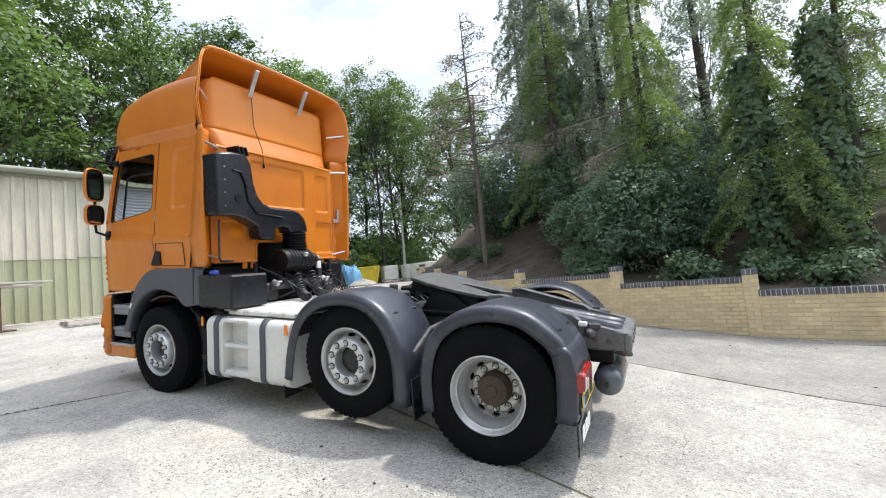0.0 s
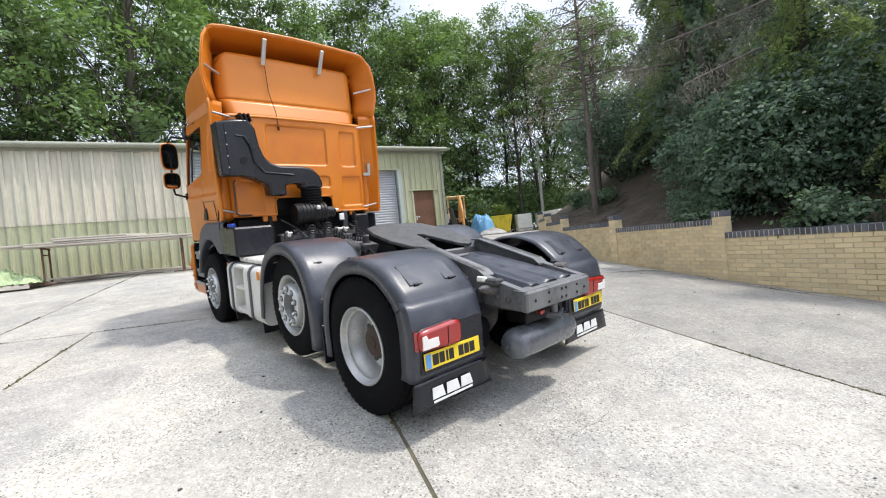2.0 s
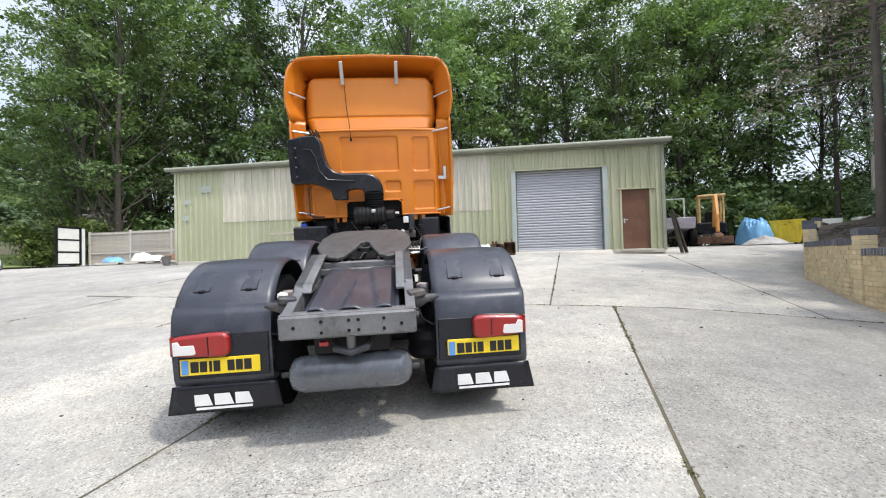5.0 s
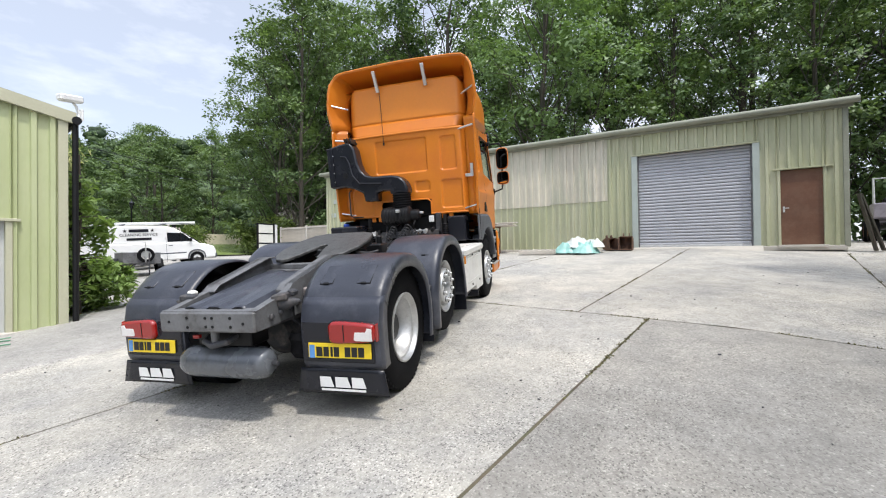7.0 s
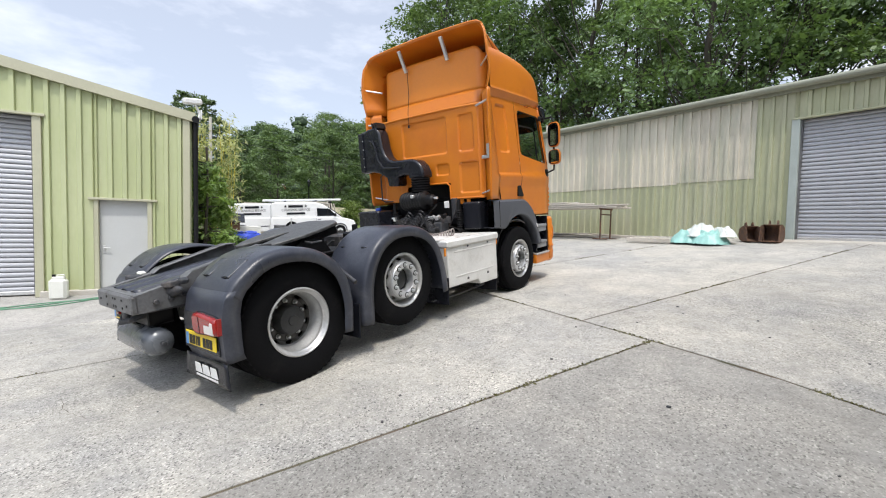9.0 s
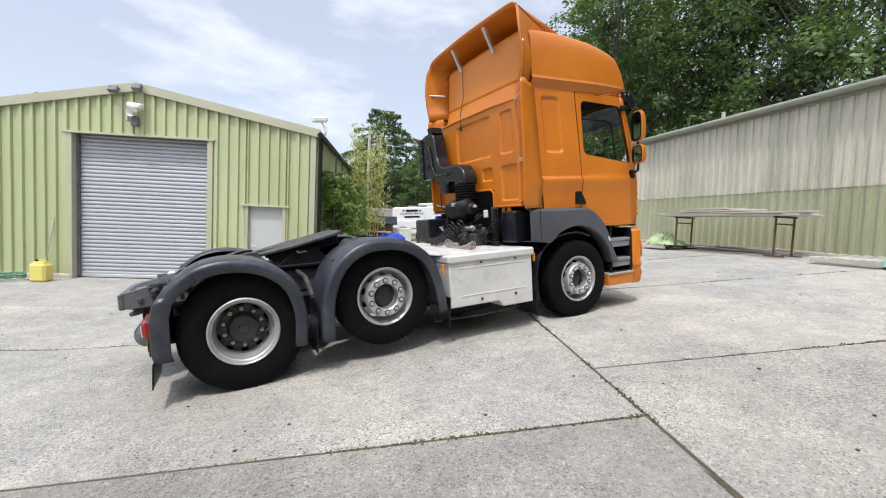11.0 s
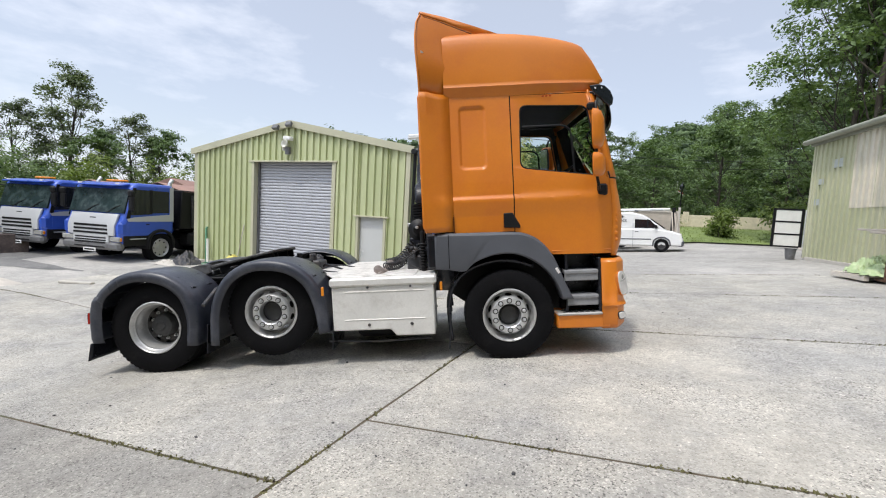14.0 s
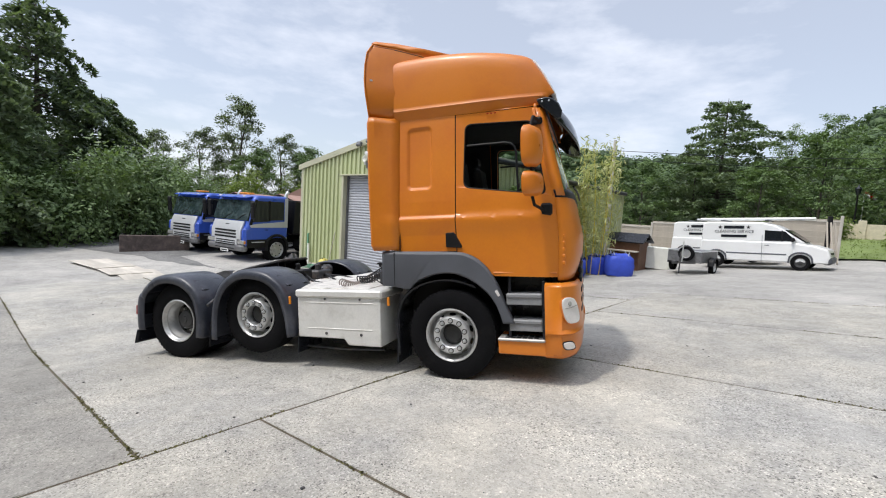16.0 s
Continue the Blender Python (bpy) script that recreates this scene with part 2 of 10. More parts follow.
RUBBER = material("tyre_rubber", (0.007, 0.007, 0.008), 0.85, 0, 0.3, 3, 40, 0.2, 150, second=(0.014, 0.0135, 0.013), second_at=0.70, spec=0.10)
ALU = material("brushed_alloy", (0.64, 0.65, 0.655), 0.34, 0.65, 0.14, 5, 60, 0.08, 150)
SILVER = material("silver_wheel_paint", (0.50, 0.50, 0.495), 0.36, 0.55, 0.2, 6, 50, 0.1, 100, second=(0.24, 0.2, 0.17), second_at=0.7)
TANK_GREY = material("grey_tank_paint", (0.12, 0.13, 0.145), 0.26, 0.1, 0.2, 3, 50, 0.08, 150, coat=0.3, second=(0.07, 0.07, 0.075), second_at=0.64)
RUSTY = material("rusty_hub", (0.085, 0.058, 0.045), 0.75, 0.2, 0.35, 14, 80, 0.4, 120, second=(0.06, 0.05, 0.045))
# right drive disc: grime, with the deep dish's shade mixed into the colour
GRIMY_SHADED = material("grimy_shaded_disc", (0.13, 0.125, 0.12), 0.6, 0.3, 0.35, 9, 60, 0.2, 100, second=(0.05, 0.045, 0.04), second_at=0.55)
HUB_DARK = material("dark_hub", (0.05, 0.05, 0.05), 0.6, 0.3, 0.3, 14, 80, 0.3, 120)
TANK_PALE = material("pale_tank_alloy", (0.70, 0.69, 0.66), 0.42, 0.1, 0.12, 3, 40, 0.06, 120, second=(0.55, 0.53, 0.49), second_at=0.66)
WORN_ALU = material("worn_chequer_alloy", (0.72, 0.70, 0.66), 0.5, 0.1, 0.2, 5, 60, 0.3, 90, second=(0.35, 0.33, 0.3), second_at=0.62)
RED_LENS = material("red_lens", (0.30, 0.010, 0.008), 0.15, 0, 0.1, 8, 60, 0.1, 250, coat=0.6)
JAMB_PALE = material("pale_jamb_paint", (0.40, 0.45, 0.42), 0.55, 0, 0.12, 2, 40, 0.05, 90)
STEP_ALU = material("dull_tread_metal", (0.46, 0.45, 0.43), 0.5, 0.5, 0.2, 6, 60, 0.15, 90)
STEP_GREY = material("scuffed_step_plastic", (0.24, 0.245, 0.255), 0.5, 0, 0.25, 5, 50, 0.1, 120)
LAMP_GLASS = material("grey_lamp_glass", (0.42, 0.42, 0.40), 0.12, 0.2, 0.2, 9, 40, 0.1, 120, coat=0.6)
WHITE_LENS = material("clear_lens", (0.75, 0.72, 0.7), 0.15, 0, 0.1, 8, 60, 0.1, 250, coat=0.6)
AMBER = material("amber_lens", (0.75, 0.25, 0.02), 0.25, 0, 0.1, 8, 60, 0.05, 250)
YELLOW_PLATE = material("yellow_plate", (0.80, 0.58, 0.02), 0.35, 0, 0.06, 9, 70, 0.0)
INK = material("black_ink", (0.01, 0.01, 0.01), 0.5, 0, 0.1, 9, 70, 0.0)
BLUE_STRIP = material("blue_strip", (0.10, 0.28, 0.62), 0.4, 0, 0.1, 9, 70, 0.0)
WHITE_PRINT = material("white_print", (0.78, 0.78, 0.77), 0.5, 0, 0.08, 9, 70, 0.0)
MIRROR = material("mirror_glass", (0.8, 0.8, 0.8), 0.03, 1.0, 0.0, 9, 70, 0.0)
CAB_GLASS = glass_material("cab_glass", (0.70, 0.76, 0.75), 0.0, 1.0)
TINT = material("dark_tint", (0.012, 0.014, 0.018), 0.06, 0, 0.1, 3, 40, 0.0, spec=0.6)
SCREEN = material("lorry_screen", (0.018, 0.030, 0.032), 0.05, 0, 0.5, 1.8, 8, 0.0, spec=0.45, second=(0.06, 0.085, 0.085), second_at=0.60)
SEAT_CLOTH = material("seat_cloth", (0.03, 0.03, 0.035), 0.9, 0, 0.3, 8, 90, 0.2, 200)
COPPER = material("rubber_hose", (0.025, 0.025, 0.028), 0.45, 0, 0.2, 9, 60, 0.1, 150)
HOSE_RED = material("faded_hose", (0.30, 0.26, 0.24), 0.5, 0, 0.2, 9, 60, 0.1, 150)

CONCRETE = concrete_material("yard_concrete", (0.478, 0.453, 0.400), (0.345, 0.337, 0.318))
CONCRETE_FAR = concrete_material("drive_concrete", (0.45, 0.43, 0.40), (0.34, 0.33, 0.31), 0.7)
# greyer concrete beside the wall, also darkened in colour for soft tree shade
CONCRETE_GREY_SHADED = concrete_material("shaded_grey_concrete", (0.335, 0.318, 0.285), (0.262, 0.254, 0.236), 0.75)
OLD_TARMAC = concrete_material("old_tarmac", (0.23, 0.225, 0.215), (0.15, 0.15, 0.148), 0.8)
JOINT = material("mossy_joint", (0.11, 0.085, 0.06), 0.95, 0, 0.4, 2, 30, 0.4, 40, second=(0.08, 0.082, 0.045), coords="Object")
SOIL = material("bank_soil", (0.10, 0.075, 0.055), 0.95, 0, 0.4, 1.2, 14, 0.8, 20, second=(0.05, 0.045, 0.03))
LAWN = material("mown_lawn", (0.20, 0.26, 0.085), 0.95, 0, 0.25, 0.5, 20, 0.8, 30, second=(0.15, 0.20, 0.06))
GRASS = material("grass_ground", (0.10, 0.15, 0.04), 0.95, 0, 0.35, 0.5, 20, 0.8, 30, second=(0.07, 0.11, 0.03))
SHED_A_GREEN = material("weathered_olive_sheet", (0.40, 0.415, 0.265), 0.55, 0.0, 0.16, 0.7, 22, 0.06, 120, second=(0.47, 0.47, 0.33), stretch=(1, 1, 0.25))
SHED_A_PALE = material("weathered_pale_sheet", (0.60, 0.56, 0.46), 0.75, 0, 0.20, 1.0, 20, 0.15, 80, second=(0.46, 0.46, 0.36), stretch=(1, 1, 0.2), per_piece=0.05)
SHED_A_GUTTER = material("grey_green_gutter", (0.27, 0.28, 0.22), 0.6, 0, 0.2, 2, 30, 0.1, 60)
SHED_B_GREEN = material("pale_green_sheet", (0.45, 0.49, 0.27), 0.5, 0.1, 0.08, 0.6, 18, 0.04, 120, second=(0.50, 0.53, 0.32), stretch=(1, 1, 0.25))
SHED_B_TRIM = material("pale_trim", (0.47, 0.46, 0.33), 0.5, 0.1, 0.1, 1, 30, 0.04, 120)
SHUTTER = material("galvanised_shutter", (0.41, 0.42, 0.45), 0.5, 0.2, 0.08, 1.2, 30, 0.04, 120, per_piece=0.04)
DOOR_BROWN = material("brown_door", (0.135, 0.062, 0.035), 0.6, 0, 0.2, 1.5, 30, 0.1, 70, second=(0.17, 0.09, 0.055))
DOOR_GREY = material("grey_door", (0.50, 0.51, 0.50), 0.5, 0, 0.06, 1.5, 30, 0.04, 120)
BRICK = material("buff_brick", (0.74, 0.61, 0.37), 0.9, 0, 0.16, 3, 60, 0.5, 90, second=(0.64, 0.44, 0.25), second_at=0.62, per_piece=0.12, island=0.11)
MORTAR = material("mortar", (0.64, 0.57, 0.43), 0.95, 0, 0.2, 4, 60, 0.4, 90)
BLUE_BRICK = material("blue_coping_brick", (0.105, 0.112, 0.135), 0.6, 0, 0.3, 4, 60, 0.3, 90, island=0.3)
BARK = material("bark", (0.07, 0.056, 0.045), 0.95, 0, 0.35, 3, 30, 0.9, 25, second=(0.05, 0.052, 0.038), stretch=(1, 1, 0.3))
DEADWOOD = material("dead_wood", (0.135, 0.115, 0.098), 0.95, 0, 0.3, 3, 30, 0.6, 25)
TIMBER = material("weathered_timber", (0.50, 0.46, 0.40), 0.85, 0, 0.2, 1.5, 40, 0.3, 60, second=(0.64, 0.59, 0.52), stretch=(0.15, 1, 1), per_piece=0.15)
FENCE_WOOD = material("fence_timber", (0.47, 0.42, 0.35), 0.85, 0, 0.2, 1.5, 40, 0.3, 60, per_piece=0.12)
CONCRETE_POST = material("concrete_post", (0.50, 0.47, 0.42), 0.9, 0, 0.15, 2, 40, 0.3, 60)
RUST = material("rusty_steel", (0.16, 0.085, 0.05), 0.85, 0.2, 0.4, 4, 40, 0.4, 60, second=(0.08, 0.055, 0.045))
WHITE_PAINT = material("white_vehicle_paint", (0.78, 0.78, 0.77), 0.3, 0, 0.05, 1, 30, 0.02, 120, coat=0.3)
TRUCK_BLUE = material("blue_truck_paint", (0.035, 0.095, 0.48), 0.3, 0, 0.08, 1, 30, 0.02, 120, coat=0.3)
TRUCK_SILVER = material("pale_grey_paint", (0.55, 0.56, 0.57), 0.35, 0.2, 0.08, 1, 30, 0.02, 120)
DIGGER_ORANGE = material("digger_orange", (0.60, 0.28, 0.08), 0.5, 0, 0.2, 2, 30, 0.1, 80, second=(0.35, 0.16, 0.05), second_at=0.62)
FADED_CREAM = material("faded_cream_paint", (0.62, 0.44, 0.20), 0.6, 0, 0.2, 2, 30, 0.1, 80, second=(0.50, 0.26, 0.08), second_at=0.6)
MAUVE = material("faded_mauve_paint", (0.40, 0.37, 0.45), 0.55, 0, 0.2, 2, 30, 0.1, 80, second=(0.25, 0.23, 0.27), second_at=0.62)
WALL_DULL = material("dull_wall_stone", (0.085, 0.066, 0.060), 0.9, 0, 0.4, 2.5, 18, 0.7, 30, second=(0.15, 0.115, 0.10), second_at=0.56)
GRAVEL = material("pale_gravel", (0.40, 0.39, 0.37), 0.95, 0, 0.3, 2, 60, 0.8, 40, second=(0.32, 0.31, 0.30))
SKIP_YELLOW = material("skip_yellow", (0.66, 0.50, 0.03), 0.5, 0, 0.2, 2, 30, 0.1, 80, second=(0.35, 0.26, 0.05), second_at=0.66)
TARP_BLUE = material("blue_tarpaulin", (0.16, 0.38, 0.62), 0.45, 0, 0.2, 3, 30, 0.3, 30)
SACK_TEAL = material("teal_plastic_sack", (0.30, 0.55, 0.50), 0.4, 0, 0.15, 3, 30, 0.3, 30)
SACK_WHITE = material("white_plastic_sack", (0.60, 0.63, 0.60), 0.4, 0, 0.1, 3, 30, 0.3, 30)
SACK_GREEN = material("pale_green_sheeting", (0.38, 0.49, 0.25), 0.5, 0, 0.2, 3, 30, 0.4, 30, second=(0.48, 0.56, 0.34))
BAG_BLUE = material("blue_bulk_bag", (0.035, 0.075, 0.50), 0.6, 0, 0.2, 3, 60, 0.3, 40)
CAN_YELLOW = material("yellow_plastic", (0.72, 0.62, 0.16), 0.45, 0, 0.1, 3, 40, 0.1, 80)
CAN_WHITE = material("white_plastic", (0.74, 0.74, 0.68), 0.45, 0, 0.1, 3, 40, 0.1, 80)
HOSE_GREEN = material("green_hose", (0.10, 0.25, 0.15), 0.45, 0, 0.1, 3, 40, 0.1, 80)
STONE_RED = material("red_brown_wall", (0.20, 0.11, 0.075), 0.9, 0, 0.3, 2, 30, 0.4, 60)
TILE_ROOF = material("clay_tile", (0.33, 0.20, 0.16), 0.85, 0, 0.2, 2, 30, 0.4, 60)

LEAF_OAK = leaf_material("oak_leaf", (0.033, 0.064, 0.030), (0.19, 0.28, 0.12), 0.42, 0.33)
LEAF_ASH = leaf_material("ash_leaf", (0.040, 0.070, 0.03), (0.185, 0.265, 0.105), 0.42, 0.3)
LEAF_SHRUB = leaf_material("shrub_leaf", (0.06, 0.095, 0.045), (0.20, 0.28, 0.125), 0.45, 0.3)
LEAF_GARDEN = leaf_material("garden_tree_leaf", (0.045, 0.078, 0.034), (0.15, 0.225, 0.085), 0.55, 0.28)
LEAF_BANK = leaf_material("bank_tree_leaf", (0.085, 0.12, 0.095), (0.21, 0.275, 0.20), 0.5, 0.55, (1.1, 1.2, 0.95))
LEAF_DARK = leaf_material("laurel_leaf", (0.085, 0.13, 0.105), (0.21, 0.295, 0.215), 0.42, 0.55, (1.1, 1.2, 0.9))
LEAF_IVY = leaf_material("ivy_leaf", (0.05, 0.09, 0.06), (0.16, 0.235, 0.135), 0.42, 0.35, (1.1, 1.2, 0.8))
LEAF_SPRUCE = leaf_material("spruce_needle", (0.15, 0.17, 0.155), (0.35, 0.39, 0.32), 0.6, 0.5, (1.1, 1.15, 0.95))
LEAF_SPRAY = leaf_material("hanging_spruce_spray", (0.09, 0.125, 0.08), (0.27, 0.34, 0.17), 0.55, 0.45)
LEAF_CONIFER = leaf_material("dark_conifer_needle", (0.052, 0.074, 0.052), (0.17, 0.225, 0.13), 0.6, 0.33)
LEAF_LIME = leaf_material("bright_leaf", (0.05, 0.085, 0.022), (0.20, 0.26, 0.07), 0.45, 0.35)
LEAF_POPLAR = leaf_material("pale_poplar_leaf", (0.05, 0.07, 0.035), (0.17, 0.21, 0.12), 0.4, 0.3)
LEAF_YELLOW = leaf_material("yellowing_leaf", (0.17, 0.20, 0.07), (0.52, 0.52, 0.28), 0.5, 0.4)
LEAF_DEAD = leaf_material("dead_twigs", (0.156, 0.14, 0.12), (0.338, 0.31, 0.27), 0.9, 0.1)
LEAF_HEDGE = leaf_material("hedge_conifer", (0.075, 0.13, 0.04), (0.28, 0.39, 0.13), 0.5, 0.35)
LEAF_HILL = leaf_material("hill_wood_leaf", (0.035, 0.062, 0.03), (0.12, 0.18, 0.075), 0.6, 0.2)
LEAF_MOSS = leaf_material("joint_moss", (0.06, 0.055, 0.03), (0.15, 0.14, 0.065), 0.9, 0.1)


# ---- mesh tools ----
class Shape:
    """Vertices and faces gathered for one mesh."""

    def __init__(self):
        self.v, self.f = [], []

    def add(self, verts, faces, m=None):
        k = len(self.v)
        self.v.extend([tuple(m @ Vector(p)) for p in verts] if m is not None else [tuple(p) for p in verts])
        self.f.extend([tuple(i + k for i in f) for f in faces])
        return self

    def box(self, sx, sy, sz, m=None, c=0.0):
        """A box with its middle at the origin of m; c chamfers its edges."""
        hx, hy, hz = sx / 2, sy / 2, sz / 2
        if c <= 0:
            vs = [(x, y, z) for x in (-hx, hx) for y in (-hy, hy) for z in (-hz, hz)]
            fs = [(0, 1, 3, 2), (4, 6, 7, 5), (0, 4, 5, 1), (2, 3, 7, 6), (0, 2, 6, 4), (1, 5, 7, 3)]
            return self.add(vs, fs, m)
        c = min(c, hx * 0.98, hy * 0.98, hz * 0.98)
        vs, idx = [], {}
        for sxn in (-1, 1):
            for syn in (-1, 1):
                for szn in (-1, 1):
                    for a, p in enumerate(((hx, hy - c, hz - c), (hx - c, hy, hz - c), (hx - c, hy - c, hz))):
                        idx[(sxn, syn, szn, a)] = len(vs)
                        vs.append((sxn * p[0], syn * p[1], szn * p[2]))
        fs = []

        def quad(keys, out):
            p = [Vector(vs[idx[k]]) for k in keys]
            nrm = (p[1] - p[0]).cross(p[2] - p[0])
            fs.append(tuple(idx[k] for k in (keys if nrm.dot(Vector(out)) > 0 else keys[::-1])))

        for s in (-1, 1):
            quad([(s, -1, -1, 0), (s, 1, -1, 0), (s, 1, 1, 0), (s, -1, 1, 0)], (s, 0, 0))
            quad([(-1, s, -1, 1), (1, s, -1, 1), (1, s, 1, 1), (-1, s, 1, 1)], (0, s, 0))
            quad([(-1, -1, s, 2), (1, -1, s, 2), (1, 1, s, 2), (-1, 1, s, 2)], (0, 0, s))
            for t in (-1, 1):
                quad([(s, t, -1, 0), (s, t, 1, 0), (s, t, 1, 1), (s, t, -1, 1)], (s, t, 0))
                quad([(s, -1, t, 0), (s, 1, t, 0), (s, 1, t, 2), (s, -1, t, 2)], (s, 0, t))
                quad([(-1, s, t, 1), (1, s, t, 1), (1, s, t, 2), (-1, s, t, 2)], (0, s, t))
                for u in (-1, 1):
                    quad([(s, t, u, 0), (s, t, u, 1), (s, t, u, 2)], (s, t, u))
        return self.add(vs, fs, m)

    def lathe(self, profile, n=32, m=None, closed=False, start=0.0, end=2 * math.pi):
        """Turns (radius, height) pairs about z."""
        full = abs(end - start - 2 * math.pi) < 1e-6
        cols = n if full else n + 1
        vs = [(r * math.cos(a), r * math.sin(a), h) for i in range(cols) for a in (start + (end - start) * i / n,) for r, h in profile]
        k = len(profile)
        fs = []
        for i in range(n):
            j = (i + 1) % cols
            for q in range(k if closed else k - 1):
                w = (q + 1) % k
                fs.append((i * k + q, j * k + q, j * k + w, i * k + w))
        return self.add(vs, fs, m)

    def cyl(self, r, h, n=20, m=None, c=0.0):
        """A drum from z = 0 to h with chamfered rims."""
        c = min(c, r * 0.5, h * 0.45)
        p = [(0, 0), (r - c, 0), (r, c), (r, h - c), (r - c, h), (0, h)] if c else [(0, 0), (r, 0), (r, h), (0, h)]
        return self.lathe(p, n, m)

    def tube(self, path, r, n=8, m=None, cap=True):
        """A round bar along a path; r is a radius or one radius for each point."""
        pts = [Vector(p) for p in path]
        rs = r if isinstance(r, (list, tuple)) else [r] * len(pts)
        vs, fs, side = [], [], None
        for i, p in enumerate(pts):
            d = (pts[min(i + 1, len(pts) - 1)] - pts[max(i - 1, 0)])
            d = d.normalized() if d.length > 1e-9 else Vector((0, 0, 1))
            if side is None:
                side = d.orthogonal().normalized()
            side = (side - d * side.dot(d))
            side = side.normalized() if side.length > 1e-6 else d.orthogonal().normalized()
            up = d.cross(side)
            for k in range(n):
                a = 2 * math.pi * k / n
                vs.append(tuple(p + (side * math.cos(a) + up * math.sin(a)) * rs[i]))
        for i in range(len(pts) - 1):
            for k in range(n):
                q = (k + 1) % n
                fs.append((i * n + k, i * n + q, (i + 1) * n + q, (i + 1) * n + k))
        if cap:
            fs.append(tuple(range(n))[::-1])
            fs.append(tuple((len(pts) - 1) * n + k for k in range(n)))
        return self.add(vs, fs, m)

    def prism(self, outline, a, b, axis="y", m=None):
        """An outline in the plane across an axis, drawn out from a to b. axis y: (x, z); x: (y, z); z: (x, y)."""
        put = {"y": lambda p, q: (p[0], q, p[1]), "x": lambda p, q: (q, p[0], p[1]), "z": lambda p, q: (p[0], p[1], q)}[axis]
        n = len(outline)
        vs = [put(p, a) for p in outline] + [put(p, b) for p in outline]
        fs = [tuple(range(n)), tuple(range(2 * n - 1, n - 1, -1))] + [(i, i + n, (i + 1) % n + n, (i + 1) % n) for i in range(n)]
        return self.add(vs, fs, m)

    def loft(self, rows, m=None, wrap=False):
        """Skins rows of points, each row of the same count."""
        n = len(rows[0])
        vs = [p for r in rows for p in r]
        fs = []
        for i in range(len(rows) - 1):
            for k in range(n if wrap else n - 1):
                q = (k + 1) % n
                fs.append((i * n + k, i * n + q, (i + 1) * n + q, (i + 1) * n + k))
        return self.add(vs, fs, m)

    def sheet(self, fn, us, vs_, keep=None, m=None):
        """A grid of points fn(u, v)."""
        pts = [fn(u, v) for u in us for v in vs_]
        n = len(vs_)
        fs = []
        for i in range(len(us) - 1):
            for k in range(n - 1):
                if keep is None or keep((us[i] + us[i + 1]) / 2, (vs_[k] + vs_[k + 1]) / 2):
                    fs.append((i * n + k, (i + 1) * n + k, (i + 1) * n + k + 1, i * n + k + 1))
        return self.add(pts, fs, m)

    def mesh(self, name, mat, smooth=0.0, fix=True):
        me = bpy.data.meshes.new(name)
        me.from_pydata(self.v, [], self.f)
        if fix:
            bm = bmesh.new()
            bm.from_mesh(me)
            bmesh.ops.remove_doubles(bm, verts=bm.verts, dist=1e-5)
            bmesh.ops.recalc_face_normals(bm, faces=bm.faces)
            bm.to_mesh(me)
            bm.free()
        if smooth:
            me.shade_smooth()
            me.set_sharp_from_angle(angle=radians(smooth))
        me.materials.append(mat)
        return me


def part(name, shape, mat, parent=None, label="", smooth=35.0, m=None, thick=0.0, bevel=0.0, fix=True):
    """One mesh object, under a thing or a part."""
    ob = new(name, shape.mesh(name, mat, smooth, fix) if isinstance(shape, Shape) else shape)
    ob.parent = parent
    if m is not None:
        ob.matrix_basis = m
    if thick:
        mod = ob.modifiers.new("thickness", "SOLIDIFY")
        mod.thickness, mod.offset = thick, 0.0
    if bevel:
        mod = ob.modifiers.new("worn_edges", "BEVEL")
        mod.width, mod.segments, mod.limit_method, mod.angle_limit = bevel, 2, "ANGLE", radians(40)
    return tagged(ob, label=label) if label else ob


def thing(name, label, category, m=None, group="", kind=""):
    """An empty at the base of a thing, which carries its parts."""
    ob = new(name)
    ob.empty_display_size = 0.1
    if m is not None:
        ob.matrix_basis = m
    return tagged(ob, label, category, group, kind)


def solo(name, shape, mat, label, category, m=None, group="", kind="", smooth=35.0, bevel=0.0, fix=True):
    ob = part(name, shape, mat, None, "", smooth, m, 0.0, bevel, fix)
    return tagged(ob, label, category, group, kind)


def lerp(a, b, t):
    return a + (b - a) * t


def smoothstep(a, b, x):
    t = min(max((x - a) / (b - a), 0.0), 1.0)
    return t * t * (3 - 2 * t)


def steps(a, b, n):
    return [a + (b - a) * i / n for i in range(n + 1)]


def interp(x, pts):
    for (x0, y0), (x1, y1) in zip(pts, pts[1:]):
        if x <= x1:
            return lerp(y0, y1, min(max((x - x0) / (x1 - x0), 0), 1))
    return pts[-1][1]


def ground_z(x, y):
    """The yard falls towards the lower shed and lies level beyond."""
    p = 0.56 - 0.1 * (max(x, -16.0) + 4.8) - 0.0107 * max(x + 4.8, 0.0) - 0.02 * min(x + 16.0, 0) + 0.012 * (min(max(y, -25.0), 8.0) - 4.6) - 0.05 * min(max(y - 8.0, 0.0), 3.0)
    f = -0.06 - 0.07 * min(max((x - 5.0) / 2.5, 0.0), 1.0) + 0.03 * min(max(-y, 0.0), 4.0)
    return (p + f) / 2 + math.sqrt(((p - f) / 2) ** 2 + 0.0009)


